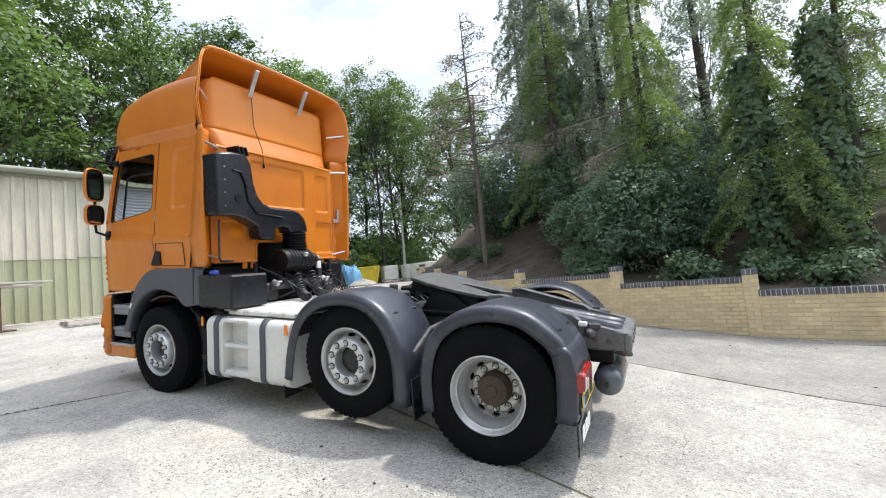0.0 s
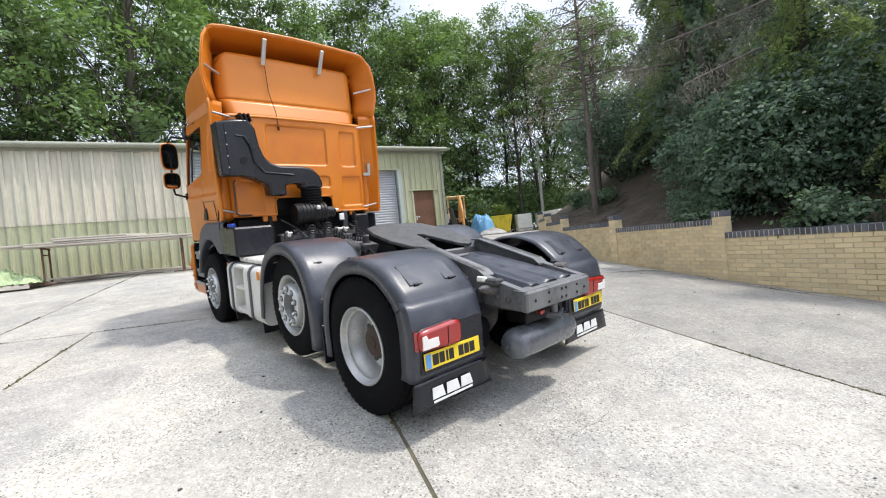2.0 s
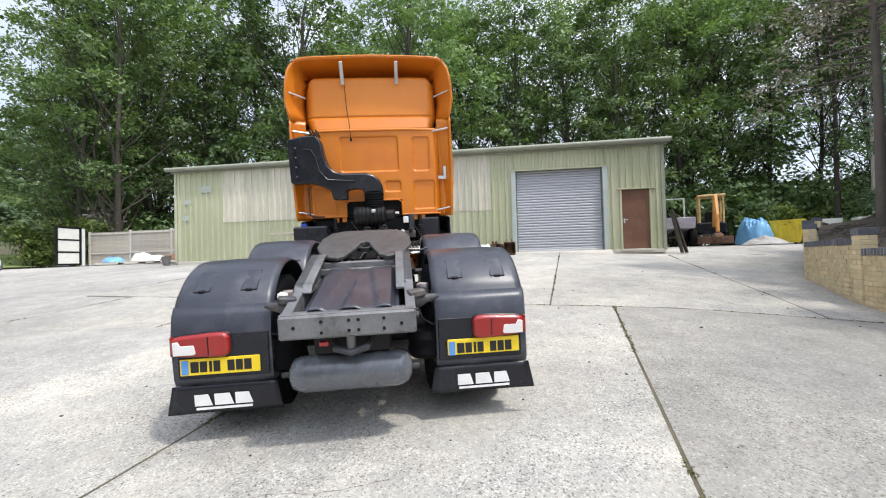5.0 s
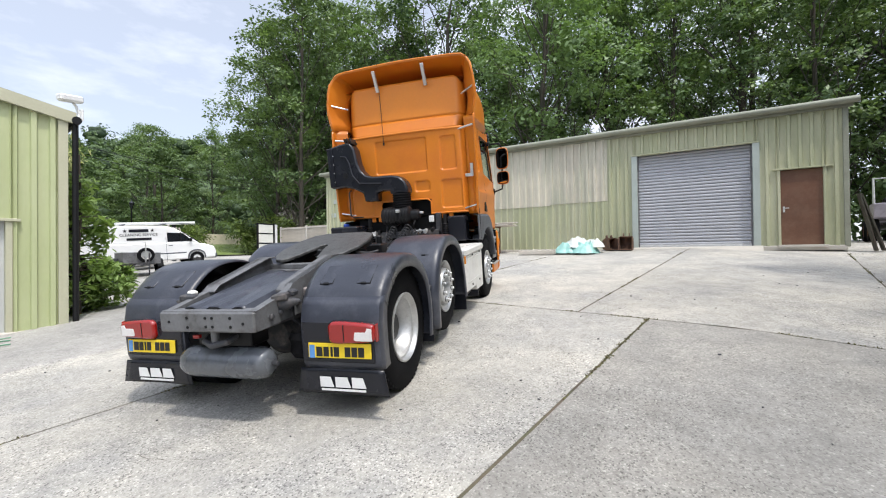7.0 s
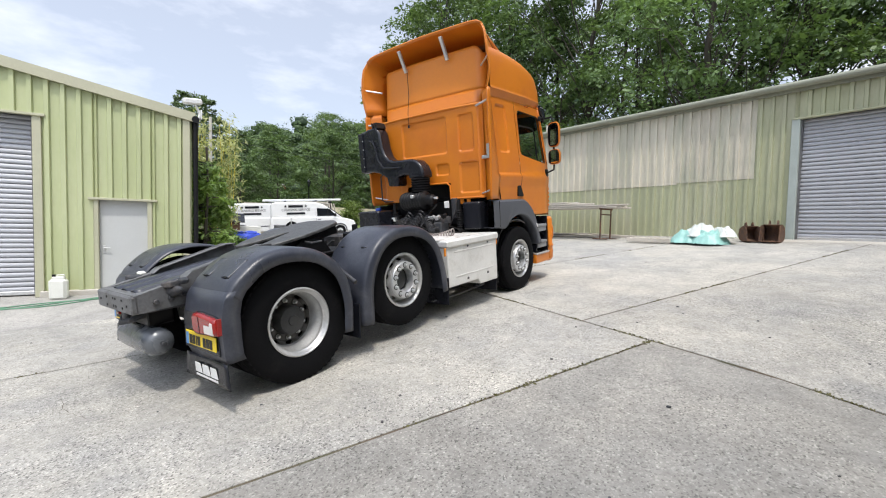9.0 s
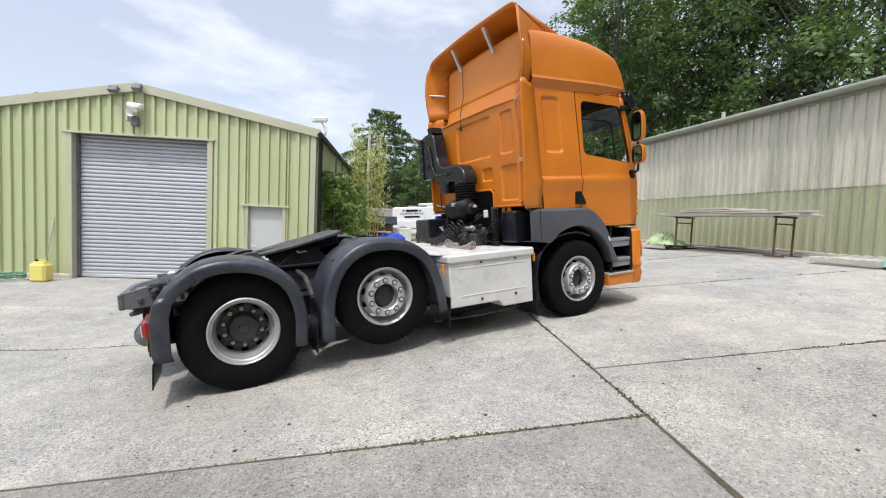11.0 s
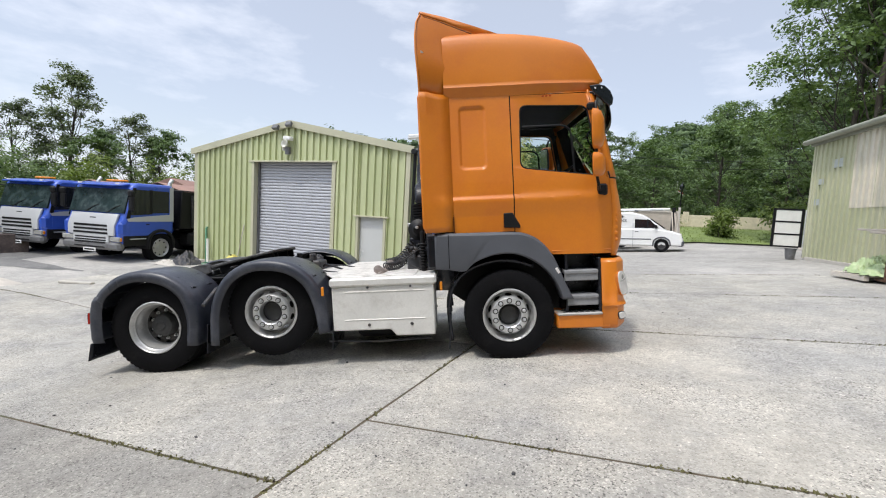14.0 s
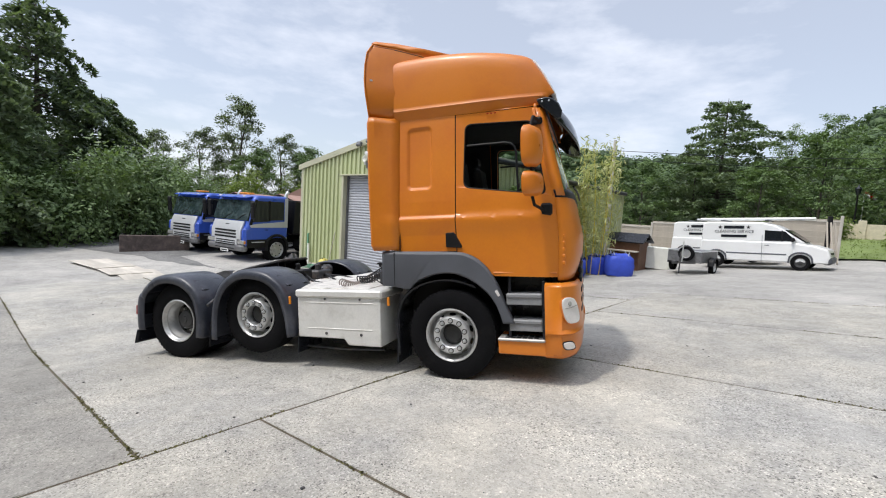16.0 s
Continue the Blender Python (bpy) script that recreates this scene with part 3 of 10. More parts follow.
# ---- ground, yard, sheds, wall ----
def build_ground():
    xs = [-600, -300, -150, -80, -50, -35, -26] + steps(-20, 14, 34) + [18, 24, 35, 60, 120, 300, 600]
    ys = [-600, -300, -150, -90, -60, -45] + steps(-34, 10, 44) + [12, 15, 20, 30, 60, 120, 300, 600]
    s = Shape().sheet(lambda x, y: (x, y, ground_z(x, y) - 0.028), xs, ys)
    ob = part("ground", s, CONCRETE_FAR, None, smooth=40)
    return tagged(ob, "pale worn concrete and hardstanding of the sloping yard", "ground", kind="structure")


build_ground()

yard = thing("pavement", "cracked pale concrete yard slabs with mossy joints", "paving", kind="structure")
# slab lanes run down the yard, staggered at the cross joint
ALONG = Vector((-0.982, 0.190, 0)).normalized()
ACROSS = Vector((0.235, 0.972, 0)).normalized()
CROSS = Vector((-4.80, 6.18, 0))


def slab_point(u, v):
    p = CROSS + ALONG * u + ACROSS * v
    return p.x, p.y


def build_slabs():
    rng = random.Random(5)
    gap = 0.013
    cells = []
    for k in range(-3, 2):
        for u0, u1, shift, lane in ((-12.5, 0.0, 0.92, 3.3), (0.0, 9.3, 0.0, 3.52)):
            v0 = k * lane + shift
            v1 = v0 + lane
            if k == 1:
                v1 = v0 + (2.7 if shift else 3.2)
            cells.append((u0, u1, v0, v1))
    for u0, u1, v0, v1 in cells:
        s = Shape()
        us, vs = steps(u0 + gap, u1 - gap, 16), steps(v0 + gap, v1 - gap, 6)

        def top(u, v):
            ragged = 0.0
            if abs(u - us[0]) < 1e-6 or abs(u - us[-1]) < 1e-6 or abs(v - vs[0]) < 1e-6 or abs(v - vs[-1]) < 1e-6:
                ragged = 0.010 * noise.noise(Vector((u * 2.3, v * 2.3, 3.0)))
            x, y = slab_point(u + ragged, v + ragged)
            return x, y, ground_z(x, y)
        s.sheet(top, us, vs)
        rim = [(u, vs[0]) for u in us] + [(us[-1], v) for v in vs[1:]] + [(u, vs[-1]) for u in us[-2::-1]] + [(us[0], v) for v in vs[-2:0:-1]]
        ring = [top(*p) for p in rim]
        low = [(x, y, z - 0.05) for x, y, z in ring]
        n = len(ring)
        s.add(ring + low, [(i, i + n, (i + 1) % n + n, (i + 1) % n) for i in range(n)])
        part("slab", s, CONCRETE_GREY_SHADED if u0 < 0 and v0 > 0.5 else CONCRETE, yard, smooth=40)
    # weeds and dirt lie in the joints
    strip = Shape()
    for u0, u1, v0, v1 in cells:
        for a, b, w in (((u0, v0), (u1, v0), "v"), ((u1, v0), (u1, v1), "u")):
            pts = [slab_point(lerp(a[0], b[0], t), lerp(a[1], b[1], t)) for t in steps(0, 1, 20)]
            d = ACROSS if w == "v" else ALONG
            rows = [[(x + d.x * o * (1 + 0.5 * noise.noise(Vector((x * 2, y * 2, o)))), y + d.y * o * (1 + 0.5 * noise.noise(Vector((x * 2, y * 2, o)))), ground_z(x, y) - 0.004) for o in (-0.026, 0.026)] for x, y in pts]
            strip.loft(rows)
    tagged(part("joint_dirt", strip, JOINT, yard, smooth=0), "mossy dirt filling the slab joints", kind="stuff")
    return cells


def build_moss(cells):
    """Low moss and small weeds that grow along the joints in uneven patches, and grit on the slabs."""
    r = np.random.RandomState(15)
    spots = []
    for u0, u1, v0, v1 in cells:
        for a, b in (((u0, v0), (u1, v0)), ((u1, v0), (u1, v1))):
            d = math.hypot(b[0] - a[0], b[1] - a[1])
            for k in range(int(d * 110)):
                t = r.rand()
                u, v = lerp(a[0], b[0], t), lerp(a[1], b[1], t)
                if noise.noise(Vector((u * 0.9, v * 0.9, 7.0))) + 0.5 * noise.noise(Vector((u * 4, v * 4, 2.0))) < -0.02:
                    continue
                x, y = slab_point(u + r.normal() * 0.014, v + r.normal() * 0.014)
                spots.append((x, y, ground_z(x, y) + 0.003))
    p = np.array(spots)
    n = len(p)
    nr = r.normal(size=(n, 3)) * 0.6 + np.array([0, 0, 0.8])
    ob = part("joint_moss", leaf_mesh("joint_moss", LEAF_MOSS, p, nr, 0.022 * (0.5 + r.rand(n)), 16, 0.7), None, yard)
    tagged(ob, "low moss growing in the joints", kind="stuff")
    grit = Shape()
    for k in range(260):
        u, v = r.uniform(-9.5, 6.0), r.uniform(-6.0, 4.5)
        x, y = slab_point(u, v)
        q = 0.004 + 0.010 * r.rand() ** 3
        grit.box(q * 2.2, q * 1.6, q, Matrix.Translation((x, y, ground_z(x, y) + q * 0.4)) @ Matrix.Rotation(r.rand() * 3, 4, "Z"), q * 0.3)
    tagged(part("grit", grit, CHASSIS, yard, smooth=0), "loose grit and crumbs of stone", kind="stuff")


SLAB_CELLS = build_slabs()


def build_cracks():
    """Wandering hairline cracks in the slabs."""
    r = random.Random(44)
    s = Shape()
    for u, v, way, n in ((1.6, 2.3, 2.6, 11), (-5.0, -1.4, 1.2, 12), (3.6, 1.6, 1.9, 10)):
        rows = []
        for k in range(n):
            w = 0.0012 + 0.0022 * r.random()
            x, y = slab_point(u, v)
            rows.append([(x - w * math.sin(way), y + w * math.cos(way), ground_z(x, y) + 0.0022), (x + w * math.sin(way), y - w * math.cos(way), ground_z(x, y) + 0.0022)])
            way += r.uniform(-0.35, 0.35)
            u, v = u + 0.07 * math.cos(way), v + 0.07 * math.sin(way)
        s.loft(rows)
    tagged(part("crack", s, JOINT, yard, smooth=0), "hairline cracks in the concrete", kind="stuff")


build_cracks()


def ribbed(x0, x1, z0, top, pitch=0.25, deep=0.045, base_y=0.0, floor=None):
    """Box-rib sheet on the face y = base_y from x0 to x1; top and floor may be functions of x."""
    s = Shape()
    xs = []
    x = math.floor(x0 / pitch) * pitch
    while x < x1:
        for dx, dy in ((0.0, 0), (0.15, 0), (0.165, 1), (0.235, 1)):
            xs.append((x + dx * pitch / 0.25, dy * deep))
        x += pitch
    pts = [(x0, 0.0)] + [p for p in xs if x0 < p[0] < x1] + [(x1, 0.0)]
    top_f = top if callable(top) else (lambda q: top)
    low_f = floor if floor else (lambda q: z0)
    rows = [[(x, base_y + d, low_f(x)), (x, base_y + d, top_f(x))] for x, d in pts]
    return s.loft(rows)


def shutter(name, x0, x1, z0, z1, parent, recess=0.12):
    door = thing(name, "closed galvanised roller shutter of narrow slats", "shutter")
    door.parent = parent
    pitch, n = 0.098, int((z1 - z0) / 0.098)
    prof = [(-0.02, -0.049), (0.010, -0.047), (0.020, -0.028), (0.018, 0.006), (0.004, 0.034), (-0.014, 0.049)]
    s = Shape().prism([(y, z) for y, z in prof] + [(-0.02, 0.049)], -(x1 - x0) / 2, (x1 - x0) / 2, "x")
    me = s.mesh("slat", SHUTTER, 60)
    for i in range(n):
        part("slat", me, None, door, m=pose((x0 + x1) / 2, -recess, z0 + 0.07 + pitch * (i + 0.5)))
    part("bottom_bar", Shape().box(x1 - x0, 0.06, 0.08, pose((x0 + x1) / 2, -recess, z0 + 0.04), 0.01), ALU, door)
    for x in (x0, x1):
        part("guide", Shape().box(0.08, 0.12, z1 - z0, pose(x, -recess + 0.03, (z0 + z1) / 2), 0.01), RAIL_GREY, door)
    return door


# ---- long olive shed ----
LONG = pose(-13.80, 11.55, 1.42, 0, 0, -93.3)
long_shed = thing("shed", "long weathered olive-green profiled steel shed with shallow roof", "shed", LONG)
LEN_A, EAVE_A = 19.1, 3.86


def build_long_shed():
    w = long_shed
    # plinth, then cladding in four stretches round the openings
    part("plinth", Shape().box(13.8, 0.22, 0.16, pose(5.15 + 6.95, -0.06, 0.02), 0.02), CONCRETE_POST, w)
    part("plinth", Shape().box(2.0, 0.22, 0.14, pose(1.0, -0.06, 0.03), 0.02), CONCRETE_POST, w)
    for a, b, z0, z1 in ((0.0, 0.42, 0.08, EAVE_A), (0.42, 1.46, 2.25, EAVE_A), (1.46, 1.95, 0.08, EAVE_A), (1.95, 5.18, 3.12, EAVE_A), (5.18, LEN_A, 0.1, EAVE_A)):
        part("cladding", ribbed(a, b, z0, z1), SHED_A_GREEN, w, smooth=30)
    # paler replacement sheets high on the wall
    sheet_w = 0.99
    n = 11
    for i in range(n):
        x0 = 6.04 + i * sheet_w
        low = 1.70 if i < 2 else 1.66
        ob = part("patch_sheet", ribbed(x0, x0 + sheet_w + 0.03, low, 3.80, 0.25, 0.047, 0.012 + (0.004 if i % 2 else 0.0)), SHED_A_PALE, w, "pale weathered grey-beige sheet", smooth=30)
    # end walls, back, roof
    for x in (0.0, LEN_A):
        part("end_wall", Shape().box(0.06, 9.0, EAVE_A + 0.1, pose(x + (0.035 if x == 0 else -0.035), -4.52, EAVE_A / 2)), SHED_A_GREEN, w)
    part("back_wall", Shape().box(LEN_A, 0.06, EAVE_A + 0.4, pose(LEN_A / 2, -9.0, EAVE_A / 2 + 0.2)), SHED_A_GREEN, w)
    roof = Shape()
    prof = [(0.28, EAVE_A + 0.02), (0.28, EAVE_A + 0.06), (-9.2, EAVE_A + 0.55), (-9.2, EAVE_A + 0.50)]
    roof.prism([(y, z) for y, z in prof], -0.22, LEN_A + 0.25, "x")
    part("roof", roof, SHED_A_GUTTER, w, "grey-green sheet roof")
    # deep rounded eaves gutter
    gut = Shape()
    ring = [(0.20 + 0.10 * math.cos(a), EAVE_A + 0.05 + 0.085 * math.sin(a)) for a in steps(-math.pi, math.pi, 14)[:-1]]
    gut.prism(ring, -0.25, LEN_A + 0.3, "x")
    part("gutter", gut, SHED_A_GUTTER, w, "rounded grey-green eaves gutter", smooth=50)
    part("fascia", Shape().box(LEN_A + 0.3, 0.05, 0.16, pose(LEN_A / 2, 0.08, EAVE_A - 0.02)), SHED_A_GUTTER, w)
    part("corner_trim", Shape().box(0.12, 0.1, EAVE_A - 0.1, pose(0.0, 0.0, EAVE_A / 2), 0.01), SHED_A_GUTTER, w)
    part("corner_trim", Shape().box(0.1, 0.1, EAVE_A - 0.1, pose(LEN_A, 0.0, EAVE_A / 2), 0.01), SHED_A_GREEN, w)
    # shutter opening
    for x in (1.99, 5.16):
        part("jamb", Shape().box(0.17, 0.22, 3.1, pose(x + (-0.035 if x < 3 else 0.035), -0.04, 1.57), 0.008), JAMB_PALE, w, "pale blue-grey steel jamb")
    part("lintel", Shape().box(3.4, 0.12, 0.05, pose(3.57, 0.03, 3.11), 0.008), SHED_A_GREEN, w)
    shutter("shutter_door", 2.04, 5.11, 0.10, 3.10, w)
    ramp = Shape().prism([(-0.25, 0.11), (0.28, 0.11), (0.62, -0.08), (-0.25, -0.08)], 1.85, 5.35, "x")
    part("threshold", ramp, CONCRETE_POST, w, "pale concrete ramp", bevel=0.01)
    # brown personnel door with frame and lever
    for x in (0.44, 1.44):
        part("door_jamb", Shape().box(0.07, 0.16, 2.16, pose(x, -0.02, 1.16), 0.008), SHED_A_GREEN, w)
    part("door_head", Shape().box(1.3, 0.1, 0.04, pose(0.92, 0.04, 2.25), 0.006), SHED_A_GREEN, w)
    part("door_sill", Shape().box(1.1, 0.2, 0.08, pose(0.94, 0.0, 0.08), 0.01), CONCRETE_POST, w)
    leaf = part("door", Shape().box(0.93, 0.05, 2.1, pose(0.94, -0.03, 1.17), 0.006), DOOR_BROWN, w, "closed scuffed brown door")
    lever = Shape().box(0.05, 0.012, 0.16, pose(1.33, 0.002, 1.12), 0.004)
    lever.tube([(1.33, 0.0, 1.15), (1.33, 0.05, 1.15), (1.22, 0.055, 1.15)], 0.012)
    part("handle", lever, ALU, leaf, "bright lever handle")
    # three faded stickers by the corner
    for x, z, a, b in ((17.75, 3.05, 0.5, 0.26), (18.55, 2.55, 0.35, 0.18), (18.65, 1.9, 0.3, 0.2)):
        part("sticker", Shape().box(a, 0.006, b, pose(x, 0.041, z)), TARP_PALE, w, "faded pale blue patch")


TARP_PALE = material("faded_blue", (0.42, 0.455, 0.43), 0.7, 0, 0.2, 4, 30, 0)
build_long_shed()


# ---- pale green gabled workshop ----
GABLE = pose(-2.465, -2.475, 0.0, 0, 0, -10.83)
gable_shed = thing("workshop", "pale green profiled steel workshop with shallow gable", "shed", GABLE)
WID_B, EAVE_B, APEX_B, DEEP_B = 8.64, 4.0, 4.86, 13.0


def build_gable_shed():
    w = gable_shed
    slope = lambda x: EAVE_B + (APEX_B - EAVE_B) * (1 - abs(x - WID_B / 2) / (WID_B / 2)) - 0.06
    half = WID_B / 2
    for a, b, z0 in ((0.0, 0.90 - 0.17, 0.12), (0.73, 1.72, 2.08), (1.72, 2.62, 0.12), (5.86, WID_B, 0.12)):
        part("cladding", ribbed(a, b, z0, slope, 0.25, 0.062), SHED_B_GREEN, w, smooth=30)
    part("cladding", ribbed(2.62, half, 3.66, slope, 0.25, 0.062), SHED_B_GREEN, w, smooth=30)
    part("cladding", ribbed(half, 5.86, 3.66, slope, 0.25, 0.062), SHED_B_GREEN, w, smooth=30)
    for x, flip in ((0.0, 1), (WID_B, -1)):
        side = ribbed(0.0, DEEP_B, 0.1, EAVE_B - 0.05)
        part("side_wall", side, SHED_B_GREEN, w, m=pose(x, 0 if flip == -1 else -DEEP_B, 0, 0, 0, -90 if flip == -1 else 90) if flip == -1 else pose(0, 0, 0, 0, 0, -90) @ Matrix.Diagonal((1, -1, 1, 1)), smooth=30)
    part("back_wall", Shape().prism([(0, 0), (WID_B, 0), (WID_B, EAVE_B), (half, APEX_B), (0, EAVE_B)], -DEEP_B, -DEEP_B - 0.06, "y"), SHED_B_GREEN, w)
    for sgn in (-1, 1):
        e, a = (0 - 0.12, half) if sgn < 0 else (WID_B + 0.12, half)
        part("roof", Shape().prism([(e, EAVE_B - 0.0), (a, APEX_B), (a, APEX_B + 0.05), (e, EAVE_B + 0.06)], 0.10, -DEEP_B - 0.2, "y"), SHED_A_GUTTER, w, "sheet roof slope")
        part("verge_trim", Shape().prism([(e, EAVE_B - 0.12), (a, APEX_B - 0.13), (a, APEX_B + 0.075), (e, EAVE_B + 0.085)], 0.055, 0.12, "y"), SHED_B_TRIM, w, "pale verge flashing")
    part("corner_trim", Shape().box(0.14, 0.10, EAVE_B - 0.2, pose(0.06, 0.022, EAVE_B / 2 + 0.02), 0.006), SHED_B_TRIM, w)
    part("corner_trim", Shape().box(0.18, 0.08, EAVE_B - 0.2, pose(WID_B - 0.08, 0.012, EAVE_B / 2 + 0.02), 0.006), SHED_B_TRIM, w)
    # shutter
    for x in (2.60, 5.88):
        part("jamb", Shape().box(0.14, 0.3, 3.6, pose(x, -0.09, 1.85), 0.008), SHED_B_TRIM, w)
    part("lintel", Shape().box(3.55, 0.1, 0.05, pose(4.24, 0.05, 3.66), 0.006), SHED_B_TRIM, w)
    shutter("shutter_door", 2.68, 5.80, 0.08, 3.64, w, 0.2)
    # personnel door, half sunk in its frame
    for x in (0.76, 1.70):
        part("door_jamb", Shape().box(0.09, 0.2, 2.0, pose(x, -0.05, 1.05), 0.008), SHED_B_TRIM, w)
    part("door_head", Shape().box(1.2, 0.1, 0.05, pose(1.22, 0.04, 2.07), 0.006), SHED_B_TRIM, w)
    leaf = part("door", Shape().box(0.85, 0.05, 1.98, pose(1.23, -0.09, 1.07), 0.006), DOOR_GREY, w, "closed pale grey steel door")
    lever = Shape().box(0.05, 0.012, 0.18, pose(1.58, -0.06, 1.0), 0.004)
    lever.tube([(1.58, -0.06, 1.03), (1.58, -0.01, 1.03), (1.47, -0.005, 1.03)], 0.012)
    part("handle", lever, ALU, leaf, "lever handle")
    part("plinth", Shape().box(2.6, 0.12, 0.14, pose(1.3, 0.02, 0.10), 0.02), CONCRETE_POST, w)
    part("plinth", Shape().box(2.8, 0.12, 0.14, pose(7.24, 0.02, 0.10), 0.02), CONCRETE_POST, w)
    # black gutter and downpipe at the near corner
    part("gutter", Shape().tube([(-0.12, 0.15, EAVE_B - 0.06), (-0.12, -DEEP_B, EAVE_B - 0.06)], 0.075, 10), BLACK, w, "black eaves gutter")
    part("downpipe", Shape().tube([(-0.12, 0.02, EAVE_B - 0.1), (-0.12, 0.02, 0.15)], 0.05, 10), BLACK, w, "black downpipe")


build_gable_shed()

# ---- buff brick boundary wall with piers and blue brick-on-edge coping ----
wall = thing("wall_north", "buff brick retaining wall with piers and dark coping", "wall", kind="structure")
WALL_LINE = [(9.0, 9.05), (4.0, 9.42), (1.7, 9.62), (-0.2, 9.86), (-2.35, 10.22), (-5.15, 10.86), (-7.6, 11.85), (-9.6, 13.2), (-11.6, 14.75), (-13.2, 16.2)]
PIER_AT = [(5.0, None), (2.5, None), (0.125, None), (-2.34, None), (-5.06, None), (-7.7, None), (-9.9, None), (-12.2, None)]


def wall_point(s):
    """A point of the wall's face by arc length from its low end, with the way along it."""
    for (x0, y0), (x1, y1) in zip(WALL_LINE, WALL_LINE[1:]):
        d = math.hypot(x1 - x0, y1 - y0)
        if s <= d or (x1, y1) == WALL_LINE[-1]:
            return x0 + (x1 - x0) * s / d, y0 + (y1 - y0) * s / d, math.atan2(y1 - y0, x1 - x0)
        s -= d


def wall_s(x):
    s = 0.0
    for (x0, y0), (x1, y1) in zip(WALL_LINE, WALL_LINE[1:]):
        d = math.hypot(x1 - x0, y1 - y0)
        if x >= x1:
            return s + d * (x - x0) / (x1 - x0)
        s += d
    return s


WALL_LEN = sum(math.hypot(b[0] - a[0], b[1] - a[1]) for a, b in zip(WALL_LINE, WALL_LINE[1:]))
BAYS = []
PIERS = [wall_s(x) for x, _ in PIER_AT]
edges = [0.0] + PIERS + [WALL_LEN]
TOPS = [0.30, 0.50, 0.71, 0.97, 1.225, 1.39, 1.62, 1.84, 2.06]
for i in range(len(edges) - 1):
    BAYS.append((edges[i], edges[i + 1], TOPS[i]))
COURSE, BRICK_L = 0.0745, 0.2245


